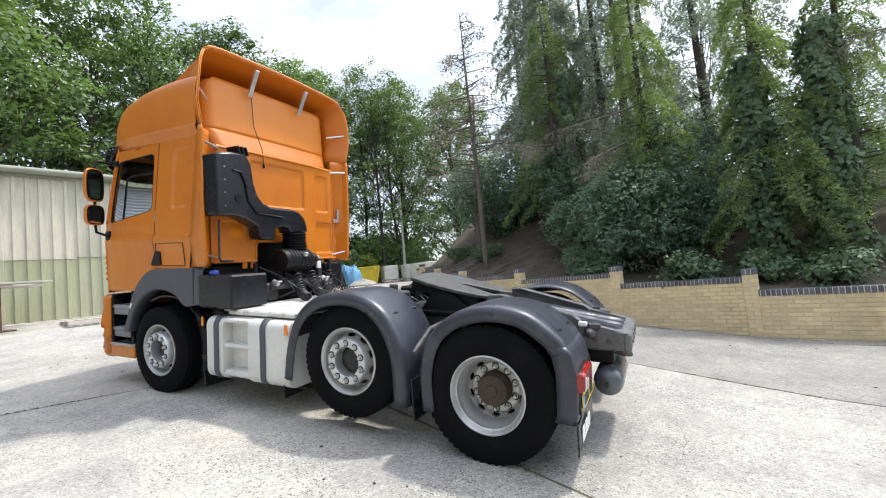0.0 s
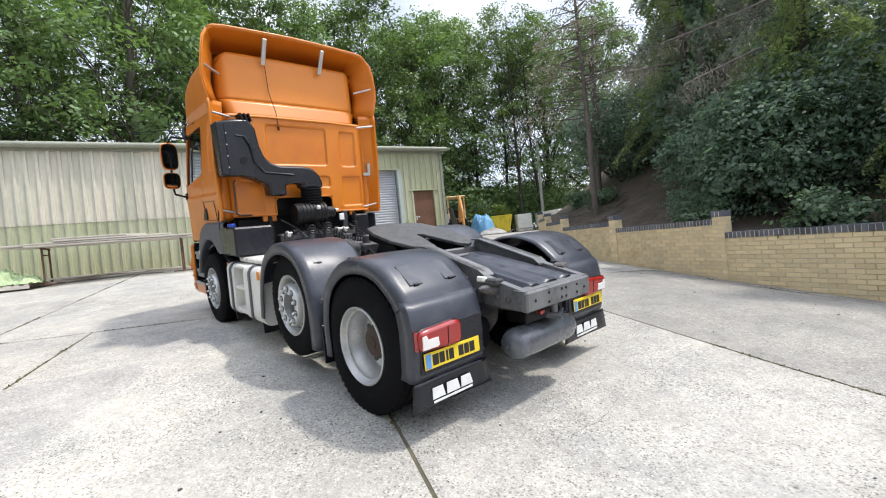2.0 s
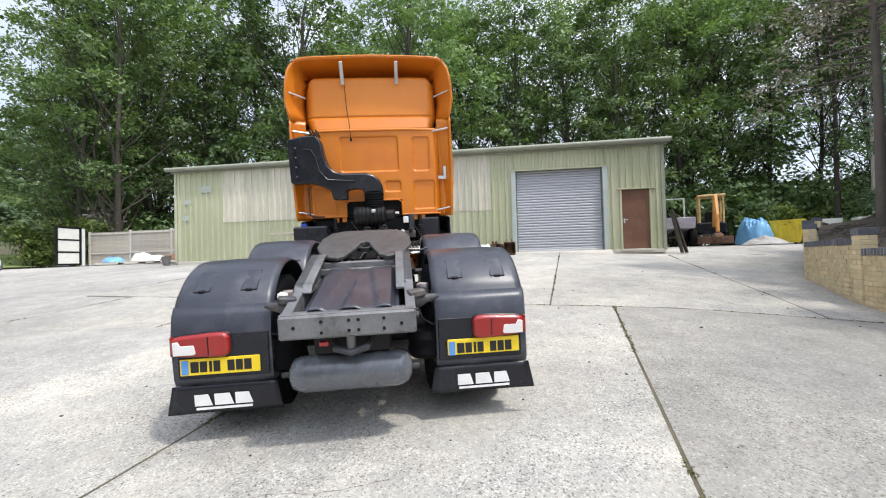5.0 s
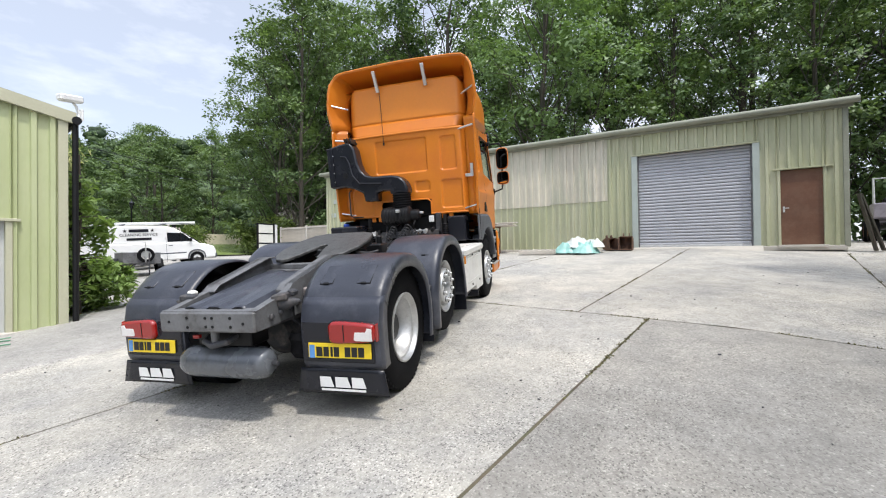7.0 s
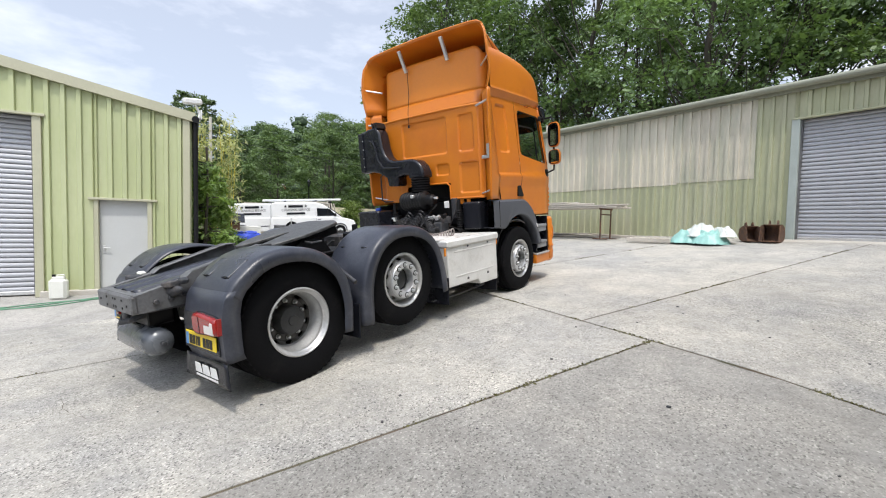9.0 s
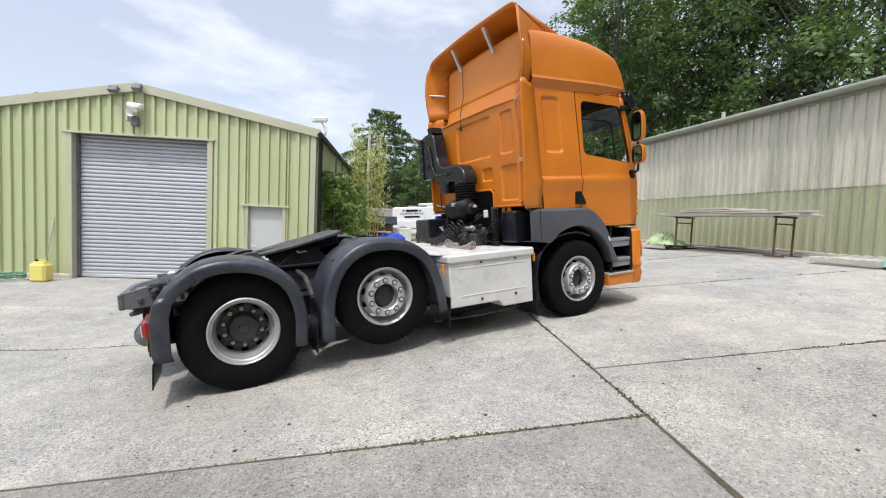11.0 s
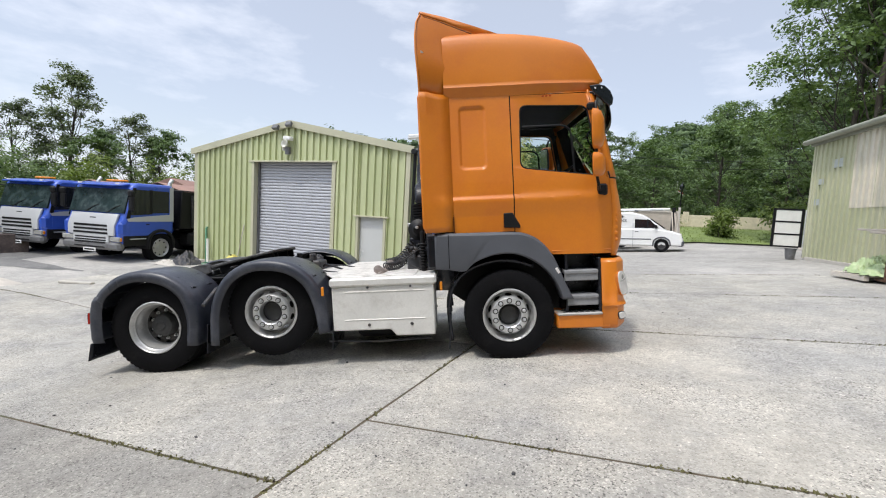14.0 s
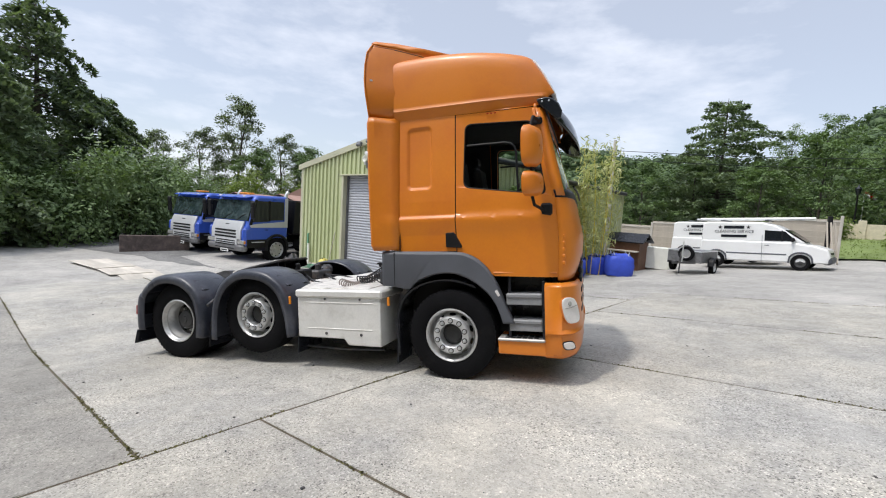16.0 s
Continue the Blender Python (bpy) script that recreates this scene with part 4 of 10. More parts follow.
def build_wall():
    unit = Shape().box(0.215, 0.1, 0.065, None, 0.004).mesh("brick", BRICK, 0, False)
    near, far = [], Shape()
    core, coping, caps = Shape(), Shape(), Shape()
    rng = random.Random(8)
    for s0, s1, top in BAYS:
        s = s0
        # mortar core behind the faces
        n = max(2, int((s1 - s0) / 0.6))
        ring = []
        for k in range(n + 1):
            x, y, a = wall_point(lerp(s0, s1, k / n))
            ox, oy = math.sin(a), -math.cos(a)
            ring.append((x, y, ox, oy))
        for (x0, y0, ox0, oy0), (x1, y1, ox1, oy1) in zip(ring, ring[1:]):
            v = [(x0 + ox0 * 0.006, y0 + oy0 * 0.006, -0.6), (x1 + ox1 * 0.006, y1 + oy1 * 0.006, -0.6), (x1 + ox1 * 0.22, y1 + oy1 * 0.22, -0.6), (x0 + ox0 * 0.22, y0 + oy0 * 0.22, -0.6)]
            v += [(p[0], p[1], top) for p in v]
            core.add(v, [(0, 1, 2, 3), (4, 7, 6, 5), (0, 4, 5, 1), (1, 5, 6, 2), (2, 6, 7, 3), (3, 7, 4, 0)])
            c = [(x0 - ox0 * 0.013, y0 - oy0 * 0.013), (x1 - ox1 * 0.013, y1 - oy1 * 0.013), (x1 + ox1 * 0.213, y1 + oy1 * 0.213), (x0 + ox0 * 0.213, y0 + oy0 * 0.213)]
            core.add([(px, py, top + 0.002) for px, py in c] + [(px, py, top + 0.099) for px, py in c], [(0, 1, 2, 3), (4, 7, 6, 5), (0, 4, 5, 1), (1, 5, 6, 2), (2, 6, 7, 3), (3, 7, 4, 0)])
        rows = int((top + 0.5) / COURSE)
        for r in range(rows):
            z = top - COURSE * (r + 0.5)
            s = s0 + (0.0 if r % 2 else -BRICK_L / 2)
            while s < s1:
                mid = s + BRICK_L / 2
                if s0 - 0.03 <= mid <= s1 + 0.03:
                    x, y, a = wall_point(min(max(mid, 0), WALL_LEN))
                    if z > ground_z(x, y) - 0.1:
                        o = 0.046 + rng.uniform(-0.003, 0.003)
                        mt = Matrix.Translation((x + math.sin(a) * o, y - math.cos(a) * o, z)) @ Matrix.Rotation(a + rng.uniform(-0.004, 0.004), 4, "Z")
                        near.append((x, mt))
                s += BRICK_L
        # brick-on-edge coping
        s = s0 + 0.04
        while s < s1 - 0.03:
            x, y, a = wall_point(s)
            coping.box(0.065, 0.235, 0.105, Matrix.Translation((x + math.sin(a) * 0.10, y - math.cos(a) * 0.10, top + 0.055 + rng.uniform(-0.003, 0.003))) @ Matrix.Rotation(a, 4, "Z"), 0.005)
            s += 0.075
    # piers rise past the higher bay
    for p, (s0, s1, top) in zip(PIERS, BAYS[1:]):
        x, y, a = wall_point(p)
        base = Matrix.Translation((x + math.sin(a) * 0.08, y - math.cos(a) * 0.08, 0)) @ Matrix.Rotation(a, 4, "Z")
        pier = thing("pier", "square buff brick pier with dark brick cap", "pier", base, "piers of the wall", "structure")
        z1 = top + 0.14
        part("mortar_core", Shape().box(0.204, 0.204, z1 + 0.8, pose(0, 0, (z1 - 0.8) / 2)), MORTAR, pier, smooth=0)
        for r in range(int((z1 + 0.5) / COURSE)):
            z = z1 - COURSE * (r + 0.5)
            if z < ground_z(x, y) - 0.08:
                break
            for dy in (-0.0587, 0.0587):
                part("brick", unit, None, pier, m=pose(0, 0, 0, 0, 0, 90 * (r % 2)) @ pose(0, dy, z), fix=False)
        cap = Shape()
        for k in range(3):
            cap.box(0.066, 0.24, 0.105, pose(-0.079 + 0.079 * k, 0, z1 + 0.056), 0.005)
        part("cap_mortar", Shape().box(0.214, 0.228, 0.094, pose(0, 0, z1 + 0.05)), MORTAR, pier, smooth=0)
        part("cap", cap, BLUE_BRICK, pier, "dark blue brick cap", smooth=0)
    near.sort(key=lambda q: abs(q[0] + 1.2))
    for x, mt in near[:300]:
        part("brick", unit, None, wall, m=mt, fix=False)
    for x, mt in near[300:]:
        far.box(0.215, 0.1, 0.065, mt, 0.0)
    tagged(part("brickwork", far, BRICK, wall, smooth=0, fix=False), "buff bricks in stretcher bond", kind="stuff")
    part("mortar_core", core, MORTAR, wall, smooth=0)
    tagged(part("coping", coping, BLUE_BRICK, wall, smooth=0, fix=False), "dark blue bricks set on edge", kind="stuff")


def bank_z(x, y):
    """Height of the wooded bank behind the wall."""
    px, py, a = wall_point(min(max(wall_s(min(max(x, -13.2), 9.0)), 0), WALL_LEN - 0.01))
    d = y - py
    base = interp(-x, [(-9, 0.2), (-2.5, 0.58), (0, 0.83), (2.4, 1.08), (5.2, 1.32), (7.7, 1.52), (10, 1.78), (13, 2.08), (20, 2.5), (40, 3.0)])
    return base + smoothstep(0.0, 9.0, d) * 3.3 + 0.12 * noise.noise(Vector((x * 0.7, y * 0.7, 0))) + 0.06 * noise.noise(Vector((x * 2.1, y * 2.1, 5)))


def build_bank():
    s = Shape()
    rows = []
    for i in range(61):
        x, y, a = wall_point(WALL_LEN * i / 60)
        row = []
        for d in (0.12, 0.4, 0.8, 1.3, 2.0, 2.8, 3.8, 5, 6.5, 8.5, 12, 20, 40):
            row.append((x - d * 0.12, y + d, bank_z(x, y + d) - (0.15 if d < 0.2 else 0.0)))
        rows.append(row)
    s.loft(rows)
    ob = part("bank", s, SOIL, None, smooth=60)
    tagged(ob, "bare brown earth bank under trees behind the wall", "bank", kind="structure")


build_bank()


# ---- orange tractor unit ----
TRUCK = Matrix.Translation((-1.53, 4.15, 0.225)) @ Euler((radians(-1.5), radians(-5.7), radians(191.0))).to_matrix().to_4x4()
truck = thing("tractor_unit", "orange three-axle tractor unit with high sleeper cab and grey mudguards", "truck", TRUCK)
TYRE_R = 0.510
AXLES = {"front": (4.21, 0.488), "lift": (1.46, 0.625), "drive": (0.12, 0.500)}
# middle of each outer tyre, by axle and side: along, outwards, up
HUBS = {("front", 1): (4.225, 1.015, 0.478), ("front", -1): (4.20, 0.985, 0.495),
        ("lift", 1): (1.435, 1.036, 0.615), ("lift", -1): (1.485, 0.992, 0.635),
        ("drive", 1): (0.105, 1.070, 0.490), ("drive", -1): (0.135, 1.004, 0.508)}


def wheel_turn(x, y, z, side):
    """The wheel's axis points outwards: side 1 left, -1 right."""
    return pose(x, y, z, -90 * side, 0, 0)


def tyre_shape(width, r=TYRE_R, rim=0.288):
    s = Shape()
    h = width / 2
    prof = [(rim, h * 0.80), (rim + 0.02, h * 0.93), (rim + 0.09, h * 1.0), (rim + 0.15, h * 0.98), (r - 0.035, h * 0.9), (r - 0.010, h * 0.82), (r, h * 0.70)]
    for g in (0.42, 0.0, -0.42):
        prof += [(r, (g + 0.05) * h), (r - 0.016, (g + 0.035) * h), (r - 0.016, (g - 0.035) * h), (r, (g - 0.05) * h)]
    prof += [(q, -w) for q, w in prof[6::-1]]
    s.lathe(prof, 56)
    # shoulder blocks
    for i in range(56):
        a = 2 * math.pi * i / 56
        for sgn in (1, -1):
            s.box(0.024, 0.032, h * 0.26, Matrix.Rotation(a, 4, "Z") @ pose(r - 0.0145, 0, sgn * h * 0.72), 0.003)
    return s


NUT = Shape().lathe([(0.021, 0.0), (0.021, 0.006), (0.0165, 0.007), (0.0165, 0.024), (0.011, 0.034), (0.0, 0.037)], 10).mesh("wheel_nut", ALU, 40)
NUT_SEAT = Shape().lathe([(0.0, 0.003), (0.031, 0.003), (0.033, -0.004)], 14).mesh("nut_seat", HUB_DARK, 40)


def wheel_nuts(w, r0, z, n=10):
    for i in range(n):
        a = 2 * math.pi * (i + 0.5) / n
        m = pose(r0 * math.cos(a), r0 * math.sin(a), z)
        nut = part("wheel_nut", NUT, None, w, m=m)
        part("nut_seat", NUT_SEAT, None, w, m=m)


def rounded(line, n=4):
    """A smooth line through the given points."""
    v = [Vector(p) for p in line]
    res = []
    for k in range(len(v) - 1):
        a, b, c, d = v[max(k - 1, 0)], v[k], v[k + 1], v[min(k + 2, len(v) - 1)]
        for t in steps(0, 1, n + 1)[:-1]:
            res.append(tuple(0.5 * (2 * b + (c - a) * t + (2 * a - 5 * b + 4 * c - d) * t * t + (3 * b - a - 3 * c + d) * t ** 3)))
    return res + [tuple(v[-1])]


def disc_with_holes(prof_in, prof_out, n=10, hole=0.6):
    """A ring of the wheel disc between two circles, with round-ended hand holes cut between them."""
    s = Shape()
    (r0, z0), (r1, z1) = prof_in, prof_out
    for i in range(n):
        a0, a1 = 2 * math.pi * i / n, 2 * math.pi * (i + 1) / n
        mid, half = (a0 + a1) / 2, (a1 - a0) / 2
        outer, inner = [], []
        corners = 24
        for k in range(corners):
            t = 2 * math.pi * k / corners
            # square ring to an oval hole, in polar terms
            cx, cy = math.cos(t), math.sin(t)
            q = max(abs(cx), abs(cy))
            ox, oy = cx / q, cy / q
            outer.append((mid + half * ox, 0.5 + 0.5 * oy))
            inner.append((mid + half * hole * cx * 0.86, 0.5 + 0.36 * cy))
        pts = []
        for a, t in outer + inner:
            r, z = lerp(r0, r1, t), lerp(z0, z1, t)
            pts.append((r * math.cos(a), r * math.sin(a), z))
        lip = [(x, y, z - 0.03) for x, y, z in pts[corners:]]
        fs = [(k, (k + 1) % corners, (k + 1) % corners + corners, k + corners) for k in range(corners)]
        fs += [(k + corners, (k + 1) % corners + corners, (k + 1) % corners + 2 * corners, k + 2 * corners) for k in range(corners)]
        s.add(pts + lip, fs)
    return s


TYRE_F = tyre_shape(0.30).mesh("tyre", RUBBER, 40)
TYRE_D = tyre_shape(0.31, 0.532, 0.289).mesh("tyre", RUBBER, 40)


def build_wheel(name, kind, side):
    x, y, z = HUBS[(kind, side)]
    if kind == "drive":
        w = thing("wheel", "", "")
        w.parent, w.matrix_basis = truck, wheel_turn(x, side * y, z, side)
        part("tyre", TYRE_D, None, w)
        part("inner_tyre", TYRE_D, None, w, m=pose(0, 0, -0.335))
        rim = Shape().lathe([(0.300, 0.135), (0.303, 0.150), (0.292, 0.156), (0.281, 0.146), (0.277, 0.118), (0.262, 0.108), (0.258, 0.070), (0.243, 0.055), (0.238, -0.03), (0.228, -0.048)], 48)
        part("rim", rim, SILVER, w, "silver dished steel rim", smooth=50)
        part("disc", disc_with_holes((0.196, -0.078), (0.234, -0.044), hole=0.62), SILVER if side > 0 else GRIMY_SHADED, w, smooth=40)
        part("disc_centre", Shape().lathe([(0.0, -0.072), (0.192, -0.072), (0.198, -0.078)], 40), SILVER if side > 0 else GRIMY_SHADED, w)
        wheel_nuts(w, 0.1675, -0.072)
        hub = Shape().lathe([(0.138, -0.08), (0.134, -0.01), (0.118, 0.03), (0.088, 0.042), (0.05, 0.042), (0.045, 0.05), (0.0, 0.05)], 32)
        part("hub", hub, RUSTY if side > 0 else HUB_DARK, w, "rusty brown drive hub" if side > 0 else "dark greasy drive hub")
    else:
        w = thing("wheel", "", "")
        w.parent, w.matrix_basis = truck, wheel_turn(x, side * y, z, side)
        part("tyre", TYRE_F, None, w)
        rim = Shape().lathe([(0.300, 0.128), (0.303, 0.146), (0.292, 0.150), (0.276, 0.138), (0.266, 0.105), (0.258, 0.065), (0.244, 0.045)], 48)
        part("rim", rim, SILVER, w, "silver painted rim", smooth=50)
        part("disc", disc_with_holes((0.209, 0.140), (0.247, 0.045), hole=0.70), SILVER, w, smooth=40)
        face = Shape().lathe([(0.209, 0.138), (0.207, 0.158), (0.197, 0.168), (0.140, 0.168), (0.131, 0.160), (0.127, 0.06)], 40)
        part("nut_flange", face, ALU, w, "bright nut flange", smooth=40)
        wheel_nuts(w, 0.1675, 0.168)
        hub = Shape().lathe([(0.127, 0.05), (0.10, 0.055), (0.095, 0.08), (0.06, 0.088), (0.0, 0.088)], 28)
        part("hub", hub, HUB_DARK, w, "dark hub")
    return w


for kind in ("front", "lift", "drive"):
    for side in (1, -1):
        build_wheel("wheel", kind, side)
for kind in ("front", "lift", "drive"):
    x, z = AXLES[kind]
    part("axle", Shape().tube([(x, -0.9, z), (x, -0.3, z), (x, 0.3, z), (x, 0.9, z)], [0.07, 0.075, 0.075, 0.07] if kind != "drive" else [0.08, 0.1, 0.1, 0.08], 12), BLACK, truck)
diff = Shape().lathe([(0.0, -0.2), (0.12, -0.19), (0.21, -0.1), (0.22, 0.1), (0.1, 0.2), (0, 0.2)], 20, pose(0.07, 0, 0.5, 0, 90, 0))
part("differential", diff, CHASSIS, truck)

# chassis rails, cross-members and the ramps behind the coupling
for sgn in (1, -1):
    rail = Shape().prism([(-0.80, 0.72), (-0.80, 0.855), (-0.35, 0.92), (4.9, 0.98), (4.9, 0.70), (0.6, 0.70)], sgn * 0.385, sgn * 0.415, "y")
    rail.box(5.2, 0.09, 0.012, pose(2.2, sgn * 0.36, 0.965, 0, -0.7, 0))
    rail.box(5.2, 0.09, 0.012, pose(2.2, sgn * 0.36, 0.706))
    part("chassis_rail", rail, CHASSIS, truck, bevel=0.004)
    ramp = Shape().prism([(-0.84, 0.725), (-0.84, 0.875), (-0.46, 0.955), (-0.40, 1.0), (0.26, 1.16), (0.36, 1.155), (0.40, 1.06), (0.2, 0.93), (0.2, 0.76)], sgn * 0.36, sgn * 0.425, "y")
    ramp.prism([(-0.46, 0.955), (-0.40, 1.0), (0.26, 1.16), (0.36, 1.155), (0.36, 1.14), (0.26, 1.145), (-0.40, 0.985), (-0.46, 0.94)], sgn * 0.30, sgn * 0.425, "y")
    part("ramp", ramp, RAIL_GREY, truck, "scuffed grey guide ramp", bevel=0.006)
    for k in range(5):
        part("bolt", Shape().cyl(0.022, 0.03, 8, pose(-0.70 + 0.11 * k, sgn * 0.42, 0.80 + 0.012 * k, -90 * sgn, 0, 0), 0.005), CHASSIS, truck)
    part("bolt", Shape().cyl(0.03, 0.02, 10, pose(-0.25, sgn * 0.42, 0.86, -90 * sgn, 0, 0), 0.004), BLACK, truck)
beam = Shape().box(0.06, 0.86, 0.15, pose(-0.845, 0.005, 0.797), 0.012)
beam.box(0.10, 0.86, 0.012, pose(-0.80, 0.005, 0.872), 0.003)
rear_beam = part("rear_crossmember", beam, RAIL_GREY, truck, "scuffed grey end beam with bolt holes")
for y, z in ((-0.33, 0.79), (-0.22, 0.83), (-0.22, 0.765), (-0.06, 0.83), (-0.06, 0.765), (0.0, 0.83), (0.0, 0.765), (0.17, 0.83), (0.17, 0.76), (0.34, 0.8)):
    part("bolt_hole", Shape().cyl(0.011, 0.004, 10, pose(-0.8755, y, z, 0, -90, 0)), BLACK, rear_beam)
for x, z in ((0.36, 1.0), (0.30, 1.05)):
    part("crossbar", Shape().box(0.07, 0.74, 0.06, pose(x + (0.08 if z > 1.02 else -0.06), 0, z), 0.01), RAIL_GREY, truck)
for x in (1.9, 3.2):
    part("crossmember", Shape().box(0.12, 0.72, 0.18, pose(x, 0, 0.84), 0.01), CHASSIS, truck)
# ribbed cover between the ramps
cover = Shape()
cover.sheet(lambda u, v: (u, v, interp(-u, [(-0.35, 1.03), (0.0, 1.0), (0.8, 0.872)]) + 0.018 * smoothstep(0.05, 0.07, abs(v - 0.10 * (0.4 - u) if v > 0 else v + 0.10 * (0.4 - u))) - 0.06 * smoothstep(0.255, 0.30, abs(v))), steps(-0.79, 0.2, 20), steps(-0.32, 0.32, 32))
part("centre_mudguard", cover, GUARD_PLASTIC, truck, "dark ribbed plastic cover", thick=0.006)
part("axle_cover", Shape().box(1.3, 0.70, 0.03, pose(1.25, 0, 0.97), 0.01), CHASSIS, truck)

# fifth wheel: tilted horseshoe plate with a V throat towards the rear
fifth = thing("fifth_wheel", "", "")
fifth.parent = truck
fifth.matrix_basis = pose(0.85, 0, 1.235, 0, -12.0, 0)
half_plate = [(0.46, 0.0), (0.46, 0.24), (0.38, 0.38), (0.14, 0.45), (-0.15, 0.455), (-0.38, 0.39), (-0.52, 0.29), (-0.54, 0.22), (-0.47, 0.15), (-0.13, 0.052), (-0.05, 0.045), (-0.02, 0.0)]
plate = Shape()
for sgn in (1, -1):
    plate.prism([(x, y * sgn) for x, y in half_plate], -0.035, 0.0, "z")
part("plate", plate, GREASED, fifth, "greasy worn steel top plate", bevel=0.008)
under = Shape()
for sgn in (1, -1):
    under.box(0.75, 0.03, 0.10, pose(0.0, sgn * 0.34, -0.08), 0.006)
    under.box(0.75, 0.03, 0.08, pose(-0.02, sgn * 0.17, -0.07), 0.006)
part("ribs", under, BLACK, fifth)
jaw = Shape().lathe([(0.045, -0.07), (0.08, -0.07), (0.08, -0.03), (0.045, -0.03)], 20, pose(-0.08, 0, 0), closed=True)
part("jaw", jaw, HUB_DARK, fifth)
part("release_handle", Shape().tube([(-0.1, -0.3, -0.08), (-0.12, -0.55, -0.09), (-0.05, -0.62, -0.09)], 0.012), CHASSIS, fifth)
for sgn in (1, -1):
    ped = Shape().prism([(0.52, 0.97), (1.12, 0.97), (0.98, 1.16), (0.74, 1.16)], sgn * 0.28, sgn * 0.40, "y")
    part("pedestal", ped, BLACK, truck, bevel=0.006)
part("mounting_plate", Shape().box(1.0, 0.95, 0.03, pose(0.82, 0, 0.98), 0.006), BLACK, truck)


# mudguards
def guard_path(points, n=6):
    """A smooth curve through the points (Catmull-Rom)."""
    out = []
    p = [Vector(points[0]) * 2 - Vector(points[1])] + [Vector(q) for q in points] + [Vector(points[-1]) * 2 - Vector(points[-2])]
    for i in range(1, len(p) - 2):
        for k in range(n):
            t = k / n
            out.append(0.5 * ((2 * p[i]) + (p[i + 1] - p[i - 1]) * t + (2 * p[i - 1] - 5 * p[i] + 4 * p[i + 1] - p[i + 2]) * t * t + (3 * p[i] - p[i - 1] - 3 * p[i + 1] + p[i + 2]) * t ** 3))
    out.append(Vector(points[-1]))
    return out


def guard_shape(points, y0, y1, lip=0.07, side=1):
    path = guard_path([(x, 0, z) for x, z in points])
    rows = []
    for i, p in enumerate(path):
        d = (path[min(i + 1, len(path) - 1)] - path[max(i - 1, 0)]).normalized()
        nrm = Vector((-d.z, 0, d.x))
        if nrm.dot(p - Vector((points[len(points) // 2][0], 0, 0.5))) < 0:
            nrm = -nrm
        sec = [(y1 - 0.006, -lip), (y1, -lip * 0.5), (y1 - 0.008, -0.024), (y1 - 0.028, -0.006), (y1 - 0.07, 0.0), (y1 - 0.2, 0.004), ((y0 + y1) / 2, 0.006), (y0 + 0.05, 0.0), (y0, -0.02)]
        rows.append([tuple(p + nrm * o + Vector((0, side * y, 0))) for y, o in sec])
    return Shape().loft(rows)


